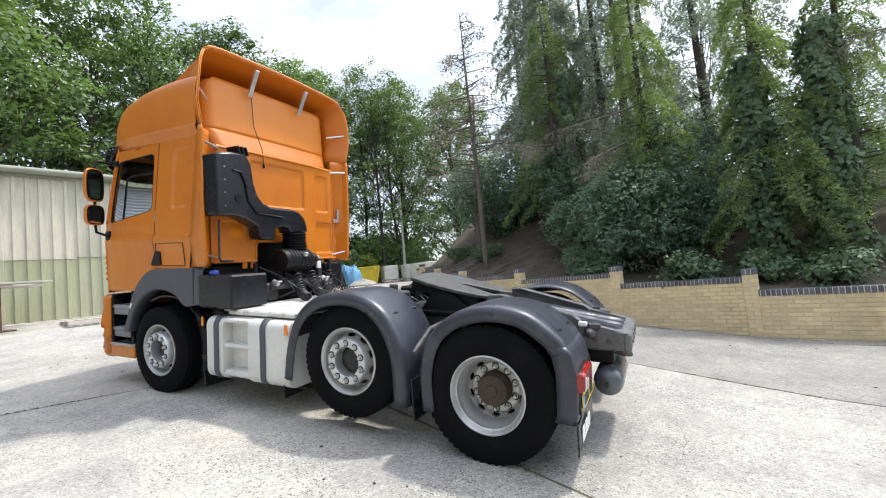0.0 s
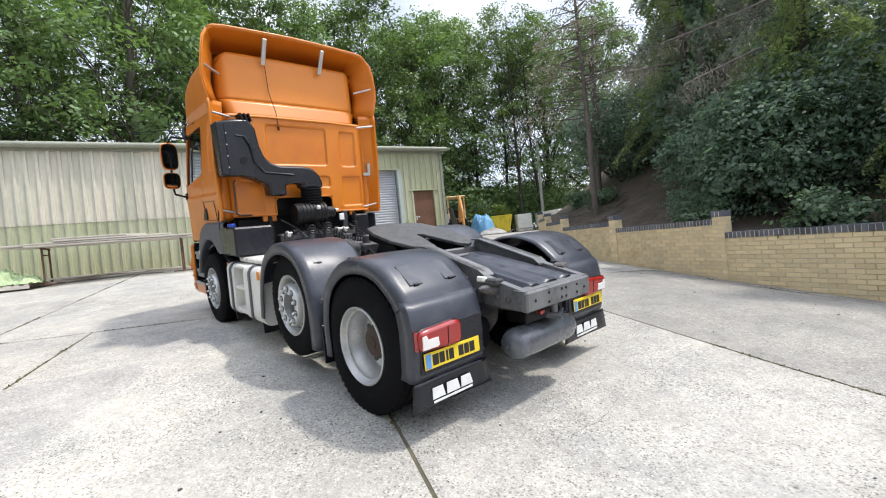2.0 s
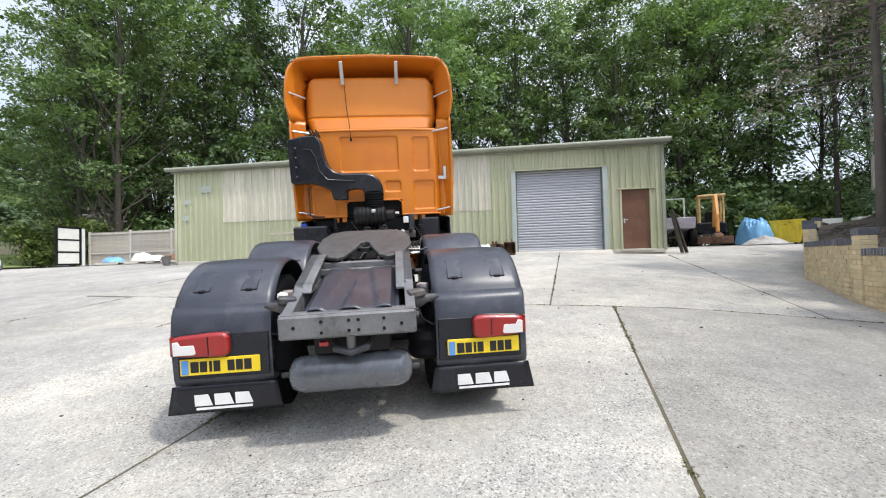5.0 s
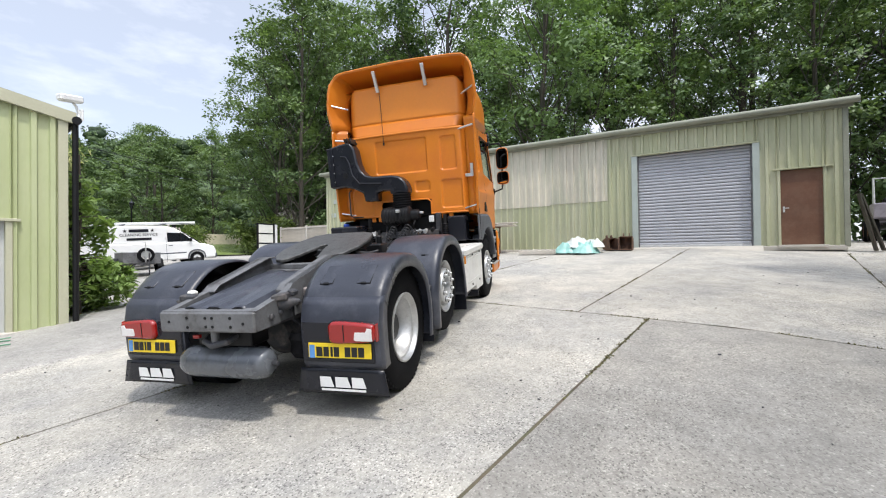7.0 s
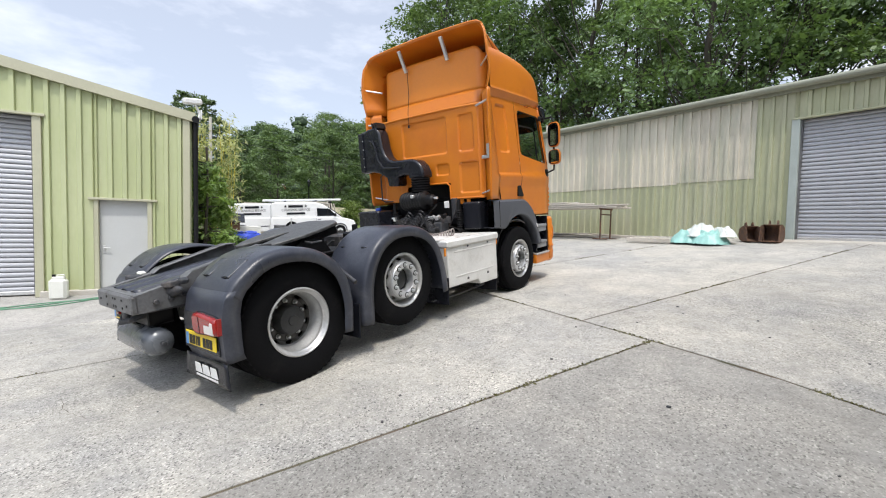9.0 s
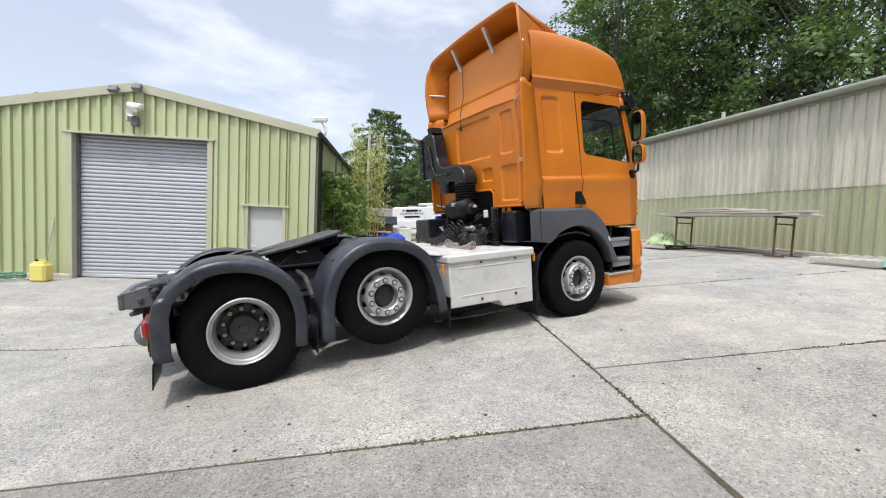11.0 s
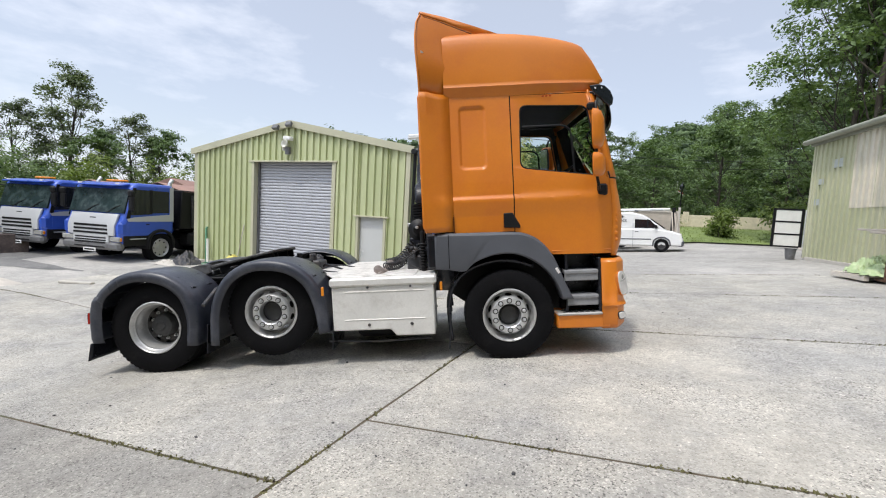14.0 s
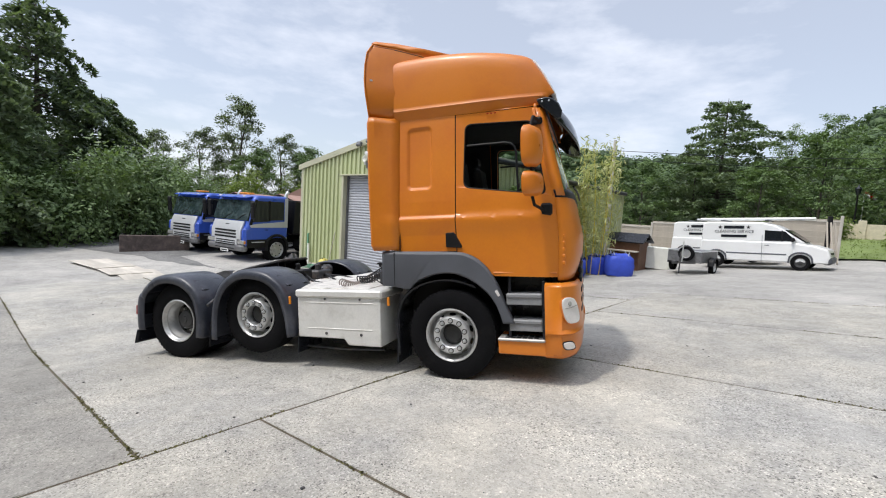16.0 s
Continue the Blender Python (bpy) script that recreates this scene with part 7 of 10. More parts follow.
for k in range(6):
    z = 1.85 - 0.037 * k
    bell += [(0.135, z), (0.150, z - 0.012), (0.150, z - 0.024), (0.135, z - 0.036)]
part("bellows", Shape().lathe(bell, 24, pose(3.20, 0.01, 0)), RUBBER, cab, "ribbed rubber bellows")
drum = [(0, -0.30), (0.06, -0.30), (0.085, -0.27), (0.085, -0.17), (0.12, -0.15), (0.145, -0.13)]
for k in range(7):
    drum += [(0.145, -0.10 + 0.055 * k), (0.136, -0.09 + 0.055 * k), (0.136, -0.08 + 0.055 * k), (0.145, -0.07 + 0.055 * k)]
drum += [(0.13, 0.315), (0, 0.32)]
part("air_filter", Shape().lathe(drum, 28, pose(3.14, 0.0, 1.50, -90, 0, 0)), BLACK, cab, "black ribbed air filter drum")
part("filter_clamp", Shape().box(0.05, 0.06, 0.05, pose(3.0, 0.02, 1.57), 0.008), ALU, cab)
part("filter_end", Shape().cyl(0.02, 0.06, 10, pose(3.13, -0.30, 1.53, 90, 0, 0), 0.004), ALU, cab)
part("grab_rod", Shape().tube([(3.36, 0.98, 1.98), (3.33, 1.01, 1.95), (3.33, 1.01, 1.55), (3.36, 0.97, 1.52), (3.38, 0.8, 1.515)], 0.012, 8), CHASSIS, cab)

# coiled air lines, couplings and looms behind the cab
def coil(p0, p1, r, turns, wire=0.009, n=14, sag=0.08):
    path = []
    a, b = Vector(p0), Vector(p1)
    d = (b - a).normalized()
    u = d.orthogonal().normalized()
    v = d.cross(u)
    for k in range(turns * n + 1):
        t = k / (turns * n)
        ang = 2 * math.pi * k / n
        path.append(a.lerp(b, t) + (u * math.cos(ang) + v * math.sin(ang)) * r + Vector((0, 0, -sag * math.sin(math.pi * t))))
    return Shape().tube(path, wire, 5)


for p0, p1, r, n, mt in (((3.05, 0.12, 1.30), (2.72, 0.30, 1.06), 0.055, 13, COPPER), ((3.05, -0.12, 1.32), (2.66, 0.05, 1.06), 0.055, 13, COPPER), ((3.05, -0.2, 1.25), (2.75, -0.62, 1.06), 0.05, 14, COPPER), ((2.74, -0.2, 1.07), (2.70, -0.95, 1.06), 0.045, 16, HOSE_RED)):
    part("coiled_line", coil(p0, p1, r, n), mt, truck, "coiled rubber air line", smooth=60)
rng_h = random.Random(12)
for k in range(9):
    y0 = rng_h.uniform(-0.5, 0.45)
    y1 = y0 + rng_h.uniform(-0.35, 0.35)
    part("hose", Shape().tube([(3.4, y0, 1.42), (3.15 + rng_h.uniform(-0.05, 0.1), lerp(y0, y1, 0.4), 1.30), (2.95 + rng_h.uniform(-0.1, 0.1), lerp(y0, y1, 0.7), 1.12), (3.2, y1, 1.02)], rng_h.uniform(0.009, 0.018), 7), rng_h.choice([COPPER, BLACK, CHASSIS]), truck)
for y, z, c in ((-0.30, 1.22, ALU), (-0.40, 1.22, ALU), (-0.52, 1.24, BLACK), (0.38, 1.24, BLACK), (0.46, 1.22, ALU)):
    cp = Shape().cyl(0.03, 0.09, 12, pose(3.02, y, z, 0, 70, 0), 0.006)
    cp.box(0.05, 0.07, 0.02, pose(3.02, y, z + 0.03), 0.004)
    part("coupling", cp, c, truck)
part("coupling_bracket", Shape().box(0.04, 1.1, 0.10, pose(3.10, -0.05, 1.20), 0.008), CHASSIS, truck)
for y in (0.62, -0.68):
    sp = Shape()
    for k in range(9):
        sp.lathe([(0.035, 0.0), (0.05, 0.012), (0.035, 0.024)], 14, pose(3.22, y, 1.04 + 0.034 * k))
    sp.cyl(0.028, 0.5, 12, pose(3.22, y, 0.98), 0.004)
    part("cab_damper", sp, BLACK, truck)
part("latch_post", Shape().box(0.07, 0.09, 0.30, pose(3.3, -0.55, 1.36), 0.012), CHASSIS, truck)
part("latch_plate", Shape().box(0.03, 0.08, 0.10, pose(3.22, -0.46, 1.42), 0.006), WHITE_PRINT, truck)
part("valve_block", Shape().box(0.18, 0.20, 0.22, pose(3.25, 0.42, 1.12), 0.02), CHASSIS, truck)
part("valve_block", Shape().box(0.20, 0.16, 0.18, pose(3.1, -0.42, 1.08), 0.02), CHASSIS, truck)


# ---- trees, bank growth and distant woods ----
ICO_V = np.array([(0, a * 0.5257, b * 0.8507) for a in (1, -1) for b in (1, -1)] + [(a * 0.5257, b * 0.8507, 0) for a in (1, -1) for b in (1, -1)] + [(b * 0.8507, 0, a * 0.5257) for a in (1, -1) for b in (1, -1)])
ICO_F = np.array([f for f in itertools.combinations(range(12), 3) if all(np.linalg.norm(ICO_V[a] - ICO_V[b]) < 1.2 for a, b in itertools.combinations(f, 2))])
ICO_F = np.array([f if np.dot(np.cross(ICO_V[f[1]] - ICO_V[f[0]], ICO_V[f[2]] - ICO_V[f[0]]), ICO_V[f].sum(axis=0)) > 0 else f[::-1] for f in ICO_F])


def leaf_mesh(name, mat, centres, normals, sizes, seed, slim=0.55, droop=0.0, fold=0.25, cores=(), core=0.8):
    """Many small folded leaves, each an island of two triangles, over uneven inner clumps."""
    r = np.random.RandomState(seed)
    n = len(centres)
    nrm = normals / (np.linalg.norm(normals, axis=1, keepdims=True) + 1e-9)
    t = r.normal(size=(n, 3))
    t[:, 2] -= droop
    t -= nrm * np.sum(t * nrm, axis=1, keepdims=True)
    t /= np.linalg.norm(t, axis=1, keepdims=True) + 1e-9
    b = np.cross(nrm, t)
    s = sizes[:, None]
    base, tip = centres - t * s * 0.5, centres + t * s * 0.5
    mid = centres + t * s * 0.05 + nrm * s * fold * slim
    left, right = mid + b * s * slim * 0.5 - nrm * s * fold * slim, mid - b * s * slim * 0.5 - nrm * s * fold * slim
    v = np.stack([base, left, tip, right], axis=1).reshape(-1, 3)
    me = bpy.data.meshes.new(name)
    k = np.arange(n) * 4
    tri = np.stack([k, k + 1, k + 2, k, k + 2, k + 3], axis=1).ravel()
    if len(cores):
        c = np.array([b[0] for b in cores])[:, None, :]
        rad = np.array([b[1] for b in cores])[:, None, :] * core
        lump = ICO_V[None] * rad * (0.75 + 0.5 * r.rand(len(cores), 12, 1))
        tri = np.concatenate([tri, (ICO_F.ravel()[None] + 4 * n + 12 * np.arange(len(cores))[:, None]).ravel()])
        v = np.concatenate([v, (c + lump).reshape(-1, 3)])
    me.vertices.add(len(v))
    me.vertices.foreach_set("co", v.astype(np.float32).ravel())
    me.loops.add(len(tri))
    me.loops.foreach_set("vertex_index", tri.astype(np.int32))
    me.polygons.add(len(tri) // 3)
    me.polygons.foreach_set("loop_start", (np.arange(len(tri) // 3) * 3).astype(np.int32))
    if len(cores):
        me.polygons.foreach_set("use_smooth", np.arange(len(tri) // 3) >= 2 * n)
    me.update(calc_edges=True)
    me.materials.append(mat)
    return me


def blob_leaves(blobs, n, size, seed, shell=0.55, up=0.45, sprig=14, loose=1.15, rise=0.45):
    """Leaf places in sprigs on the outside of lumpy masses, thicker on top."""
    r = np.random.RandomState(seed)
    w = np.array([rx * ry + ry * rz + rx * rz for _, (rx, ry, rz) in blobs])
    m = max(n // sprig, 1)
    pick = r.choice(len(blobs), m, p=w / w.sum())
    c = np.array([b[0] for b in blobs])[pick]
    rad = np.array([b[1] for b in blobs])[pick]
    d = r.normal(size=(m, 3))
    d[:, 2] += rise
    d /= np.linalg.norm(d, axis=1, keepdims=True)
    lump = 1 + 0.22 * np.sin(d[:, 0] * 5 + pick) * np.cos(d[:, 1] * 6 + pick * 2) + 0.12 * np.sin(d[:, 2] * 11 + pick)
    f = (shell + (1 - shell) * np.sqrt(r.rand(m))) * lump
    hub = c + d * rad * f[:, None]
    lean = d * 0.9 + r.normal(size=(m, 3)) * 0.25
    lean[:, 2] += up
    k = r.randint(0, m, n)
    p = hub[k] + r.normal(size=(n, 3)) * size * loose * np.array([1, 1, 0.6])
    nr = lean[k] + r.normal(size=(n, 3)) * 0.38
    return p, nr, size * (0.6 + 0.8 * r.rand(n))


def limb_tube(s, a, b, r0, r1, rng, bend=0.12, n=5, sides=6):
    a, b = Vector(a), Vector(b)
    off = Vector((rng.uniform(-1, 1), rng.uniform(-1, 1), rng.uniform(-0.3, 0.6))) * (b - a).length * bend
    path = [a.lerp(b, t) + off * math.sin(math.pi * t) + Vector((rng.uniform(-1, 1), rng.uniform(-1, 1), 0)) * r0 * 0.25 for t in steps(0, 1, n)]
    s.tube(path, [lerp(r0, r1, t) for t in steps(0, 1, n)], sides)
    return path


def broadleaf(name, label, h, spread, seed, mat, n=8000, leaf=0.36, clear=0.3, blobs_n=16, open_=0.0, girth=0.0145, bark=None, subs=7, core=0.0):
    """Trunk, forking limbs and a crown of leaf masses."""
    rng = random.Random(seed)
    root = thing(name, label, "tree")
    s = Shape()
    top = Vector((rng.uniform(-0.6, 0.6), rng.uniform(-0.6, 0.6), h * 0.82))
    trunk = limb_tube(s, (0, 0, -0.4), top, h * girth, h * girth * 0.25, rng, 0.03, 10, 9)
    blobs = []
    for k in range(blobs_n):
        t = clear + (1 - clear) * (k + rng.random()) / blobs_n
        wide = spread * math.sin(math.pi * min(0.18 + 0.80 * (t - clear) / (1 - clear), 1.0)) ** 0.7
        a = k * 2.4 + rng.uniform(-0.5, 0.5)
        d = wide * rng.uniform(0.45, 0.85)
        c = (d * math.cos(a), d * math.sin(a), h * t * 0.93)
        q = spread * rng.uniform(0.19, 0.36)
        flat = rng.uniform(0.55, 0.8)
        for j in range(subs):
            u = Vector((rng.gauss(0, 1), rng.gauss(0, 1), rng.gauss(0.35, 0.8))).normalized()
            sq = q * rng.uniform(0.30, 0.50)
            blobs.append(((c[0] + u.x * q * 0.82, c[1] + u.y * q * 0.82, c[2] + u.z * q * 0.82 * flat), (sq, sq, sq * 0.62)))
        src = trunk[min(int(max(t - 0.22, 0.15) * 11), 10)]
        limb = limb_tube(s, src, c, h * girth * 0.30 * (1.1 - t * 0.6), h * girth * 0.05, rng, 0.14)
        for j in range(3):
            e = Vector(c) + Vector((rng.uniform(-1, 1), rng.uniform(-1, 1), rng.uniform(-0.4, 0.8))) * q * 0.9
            limb_tube(s, limb[3 + j], e, h * girth * 0.09, h * girth * 0.02, rng, 0.1, 3, 4)
    part("trunk", s, bark or BARK, root, smooth=50)
    p, nr, sz = blob_leaves(blobs, n, leaf, seed, 0.55 + open_, 0.75, 10, 1.0, 0.75)
    part("crown", leaf_mesh("crown", mat, p, nr, sz, seed, cores=blobs if core else (), core=core), None, root)
    return root


def conifer(name, label, h, spread, seed, mat, n=9000, leaf=0.34, clear=0.12, droop=0.35, gap=0.0, bark=None, taper=0.75, girth=0.017, slim=0.34):
    """Straight trunk with whorls of drooping boughs, each hung with sprays."""
    rng = random.Random(seed)
    r = np.random.RandomState(seed)
    root = thing(name, label, "tree")
    s = Shape()
    s.tube([(0, 0, -0.4), (0.05, 0, h * 0.3), (0, 0.05, h * 0.65), (0, 0, h)], [h * girth, h * girth * 0.82, h * girth * 0.5, 0.015], 9)
    lines = []
    whorls = int(h * 2.0)
    for k in range(whorls):
        t = clear + (1 - clear) * k / whorls
        for j in range(rng.choice((4, 5, 6))):
            if rng.random() < gap:
                continue
            a = rng.uniform(0, 2 * math.pi)
            ln = spread * (1 - t) ** taper * rng.uniform(0.6, 1.1) + 0.25
            z = h * t + rng.uniform(-0.2, 0.2)
            p0 = Vector((0, 0, z))
            p1 = Vector((math.cos(a) * ln * 0.55, math.sin(a) * ln * 0.55, z + ln * 0.04))
            p2 = Vector((math.cos(a) * ln, math.sin(a) * ln, z - ln * droop))
            s.tube([p0, p1, p2], [0.016 + 0.007 * ln, 0.012, 0.004], 5)
            lines.append((p0, p1, p2, ln))
    part("trunk", s, bark or BARK, root, smooth=50)
    w = np.array([l[3] for l in lines])
    pick = r.choice(len(lines), n, p=w / w.sum())
    P = np.array([[tuple(q) for q in l[:3]] for l in lines])[pick]
    t = np.sqrt(r.rand(n))[:, None] * 0.95 + 0.05
    pos = np.where(t < 0.55, P[:, 0] + (P[:, 1] - P[:, 0]) * t / 0.55, P[:, 1] + (P[:, 2] - P[:, 1]) * (t - 0.55) / 0.45)
    out = P[:, 2] - P[:, 0]
    out /= np.linalg.norm(out, axis=1, keepdims=True)
    side = np.stack([-out[:, 1], out[:, 0], np.zeros(n)], axis=1)
    pos = pos + side * (r.normal(size=(n, 1)) * 0.30 * w[pick][:, None] ** 0.6 * (1.15 - t)) 
    pos[:, 2] -= np.abs(r.normal(size=n)) * 0.22
    nr = np.stack([r.normal(size=n) * 0.5, r.normal(size=n) * 0.5, np.ones(n) * 0.9], axis=1) + side * r.normal(size=(n, 1)) * 0.5
    part("crown", leaf_mesh("crown", mat, pos, nr, leaf * (0.6 + 0.8 * r.rand(n)), seed, slim, 1.1, 0.15), None, root)
    return root


def bush(name, label, rx, ry, h, seed, mat, n=3500, leaf=0.16, lumps=9, slim=0.5):
    rng = random.Random(seed)
    root = thing(name, label, "bush")
    s = Shape()
    blobs = []
    for k in range(lumps):
        a = rng.uniform(0, 6.28)
        d = rng.uniform(0.1, 0.75)
        c = (rx * d * math.cos(a), ry * d * math.sin(a), h * rng.uniform(0.25, 0.82))
        q = rng.uniform(0.28, 0.42)
        blobs.append((c, (rx * q + 0.1, ry * q + 0.1, h * q * 0.75)))
        limb_tube(s, (c[0] * 0.2, c[1] * 0.2, -0.1), c, 0.03, 0.008, rng, 0.15, 5, 5)
    part("branchwork", s, BARK, root, smooth=50)
    p, nr, sz = blob_leaves(blobs, n, leaf, seed, 0.4)
    p[:, 2] = np.maximum(p[:, 2], 0.02)
    part("foliage", leaf_mesh("foliage", mat, p, nr, sz, seed, slim), None, root)
    return root


def at_ground(x, y, turn=0.0, scale=1.0, z=None, tall=1.0):
    return Matrix.Translation((x, y, ground_z(x, y) - 0.05 if z is None else z)) @ Matrix.Rotation(turn, 4, "Z") @ Matrix.Diagonal((scale, scale, scale * tall, 1))


def plant(first, spots):
    """Puts the first tree at the first spot and copies at the rest."""
    first.matrix_basis = spots[0]
    for m in spots[1:]:
        c = copy_thing(first, m)
        c.matrix_basis = m


rt = random.Random(21)
OAKS = [broadleaf("oak_tree", "tall leafy broadleaf tree in full summer green", 18.0, 5.9, 31 + k, LEAF_OAK, 18500, 0.232, 0.14, 40, subs=9) for k in range(3)]
ASHES = [broadleaf("ash_tree", "slender light-green tree with gaps in its crown", 18.0, 4.2, 51 + k, LEAF_ASH, 11500, 0.215, 0.20, 30, 0.05, 0.0095, subs=8) for k in range(2)]
HIGH_ASH = broadleaf("ash_tree", "tall ash with forked trunk and open high crown", 17.0, 4.0, 57, LEAF_ASH, 6500, 0.18, 0.50, 22, 0.1, 0.0085)
FAR_OAK = broadleaf("oak_tree", "tall leafy broadleaf tree deep in the wood", 18.0, 5.0, 61, LEAF_OAK, 8000, 0.31, 0.2, 24)
# wood behind the long shed, nearest row first
woods = []
for k in range(15):
    y = -24 + 3.9 * k + rt.uniform(-1, 1)
    woods.append((-27.0 - 0.06 * abs(y) + rt.uniform(-2, 2), y, rt.uniform(0.92, 1.12)))
for k in range(14):
    y = -30 + 4.2 * k + rt.uniform(-1.2, 1.2)
    woods.append((-35.0 + rt.uniform(-3, 3), y, rt.uniform(1.05, 1.25)))
woods += [(-22.5, -20.0, 0.88), (-22.5, -17.0, 0.98), (-27, -24, 0.9), (-24.0, 27.5, 0.95), (-20.0, 30.5, 0.9), (-29, 33, 1.0), (-23.5, 24.5, 0.95), (-29.0, 24.0, 1.05), (-18.5, 28.0, 0.85), (-33.0, 19.0, 1.1), (-19.0, -44.0, 0.70), (-15.5, -42.0, 0.62), (-23.0, -39.0, 0.76), (-26.5, -33.0, 0.74), (-27.0, -44.0, 0.85)]
spots_by_tree = {}
for i, (x, y, sc) in enumerate(woods):
    kinds = OAKS + ASHES
    gap_zone = 139 < math.degrees(math.atan2(y - 5.2, x - 2.1)) < 150
    tree = FAR_OAK if 15 <= i < 29 else kinds[(i * 7 + 3) % 5]
    if y < -12 and x > -28:
        tree = ASHES[i % 2]
    if -22 < y < -8 and x > -32:
        sc *= 1.22
    if gap_zone:
        tree = HIGH_ASH
    spots_by_tree.setdefault(tree.name, (tree, []))[1].append(at_ground(x, y, rt.uniform(0, 6.28), sc * (1.12 if gap_zone else 1.0)))
for tree, spots in spots_by_tree.values():
    plant(tree, spots)
UNDER = bush("wood_shrub", "dense green undergrowth at the wood edge", 2.2, 2.2, 3.0, 71, LEAF_OAK, 2200, 0.225, 10)
plant(UNDER, [at_ground(-25.5 + rt.uniform(-1.5, 1), -20 + 3.4 * k + rt.uniform(-1, 1), rt.uniform(0, 6), rt.uniform(0.8, 1.5)) for k in range(16)]
      + [at_ground(-33 + rt.uniform(-2, 2), -28 + 4.2 * k, rt.uniform(0, 6), rt.uniform(1.3, 2.2) if k < 10 else rt.uniform(1.3, 1.7)) for k in range(16)]
      + [at_ground(-24.0, 19.5, 1.0, 1.25), at_ground(-26.5, 22.5, 3.0, 1.45), at_ground(-27.5, 26.0, 5.0, 1.6)])
LIME = bush("bright_shrub", "bright yellow-green leafy shrub", 1.5, 1.5, 2.6, 72, LEAF_LIME, 3000, 0.2, 9)
plant(LIME, [at_ground(-21.3, -17.6, 0.3, 1.05), at_ground(-21.0, -21.0, 2, 1.1), at_ground(-18.2, -23.0, 4, 0.9), at_ground(-16.0, -27.5, 4, 0.9), at_ground(-24.5, 24.5, 1, 0.8), at_ground(-23.5, 20.0, 1, 0.7), at_ground(-26, 17.0, 1.7, 0.9)])
DRY = bush("dry_shrub", "half-bare brown shrub with ivy", 1.4, 1.4, 2.9, 73, LEAF_DEAD, 1500, 0.16, 8)
plant(DRY, [at_ground(-22.6, -18.6, 0.0, 1.25), at_ground(-24.8, -19.8, 2.0, 1.2)])

# conifers and thicket on the bank behind the wall
SPRUCE = [conifer("spruce_tree", "tall thin grey-green spruce with drooping boughs", 15.0, 2.9, 81 + k, LEAF_SPRUCE, 11000, 0.19, 0.14, 0.42, gap=0.42) for k in range(2)]
PINE = conifer("hanging_spruce", "near spruce with long hanging green sprays", 13.0, 3.4, 88, LEAF_SPRAY, 21000, 0.16, 0.20, 0.5, gap=0.25)
bank_spots = [(0.8, 14.4, 0.60), (-2.7, 15.0, 0.70), (-3.6, 15.9, 0.72), (-0.6, 16.2, 0.66), (2.6, 15.4, 0.52), (-6.0, 18.0, 0.85), (-2.8, 20.4, 0.85), (-9.2, 21.5, 0.9), (-6.0, 23, 0.9)]
for k, tree in enumerate(SPRUCE):
    plant(tree, [at_ground(x, y, rt.uniform(0, 6), sc, bank_z(x, y) - 0.2) for x, y, sc in bank_spots[k::2]])
plant(PINE, [at_ground(-1.9, 13.3, 0.4, 0.60, bank_z(-1.9, 13.3) - 0.2, 1.05), at_ground(-5.0, 14.6, 4.0, 0.66, bank_z(-5.0, 14.6) - 0.2), at_ground(0.7, 12.0, 1.0, 0.56, bank_z(0.7, 12.0) - 0.2), at_ground(2.15, 12.3, 3.0, 0.54, bank_z(2.15, 12.3) - 0.2)])
BANK_OAK = broadleaf("bank_tree", "dark leafy tree crowded behind the conifers", 13.0, 4.0, 91, LEAF_BANK, 9000, 0.21, 0.15, 22)
plant(BANK_OAK, [at_ground(x, y, rt.uniform(0, 6), sc, bank_z(x, y) - 0.3) for x, y, sc in ((-0.5, 20.5, 0.66), (-4.5, 25.0, 0.7), (-9.0, 27.5, 0.75), (-12.5, 29.5, 0.75))])
LAUREL = bush("laurel_bush", "dense dark laurel with broad glossy leaves", 1.7, 1.4, 2.6, 95, LEAF_DARK, 8200, 0.112, 18, 0.6)
plant(LAUREL, [at_ground(x, y, rt.uniform(0, 6), sc, bank_z(x, y) - 0.15) for x, y, sc in ((-1.6, 11.8, 0.9), (-1.5, 12.7, 1.0), (-2.9, 12.5, 0.9), (-2.0, 13.8, 1.25), (-3.1, 11.6, 0.5), (-8.6, 16.8, 1.2), (-6.6, 16.9, 1.3), (-5.0, 15.4, 1.1), (-10.2, 18.4, 1.3), (-3.9, 13.4, 0.9), (1.6, 14.8, 1.0))])
IVY = bush("ivy_clump", "low ivy spilling over the bank", 0.9, 0.7, 0.8, 96, LEAF_IVY, 1700, 0.10, 8, 0.7)
plant(IVY, [at_ground(x, y, rt.uniform(0, 6), sc, bank_z(x, y) - 0.1) for x, y, sc in ((-1.0, 10.6, 0.9), (1.5, 10.5, 0.8), (0.3, 10.9, 0.8), (-3.0, 11.2, 0.8), (-8.0, 14.4, 0.8), (-10.4, 15.8, 0.9))])


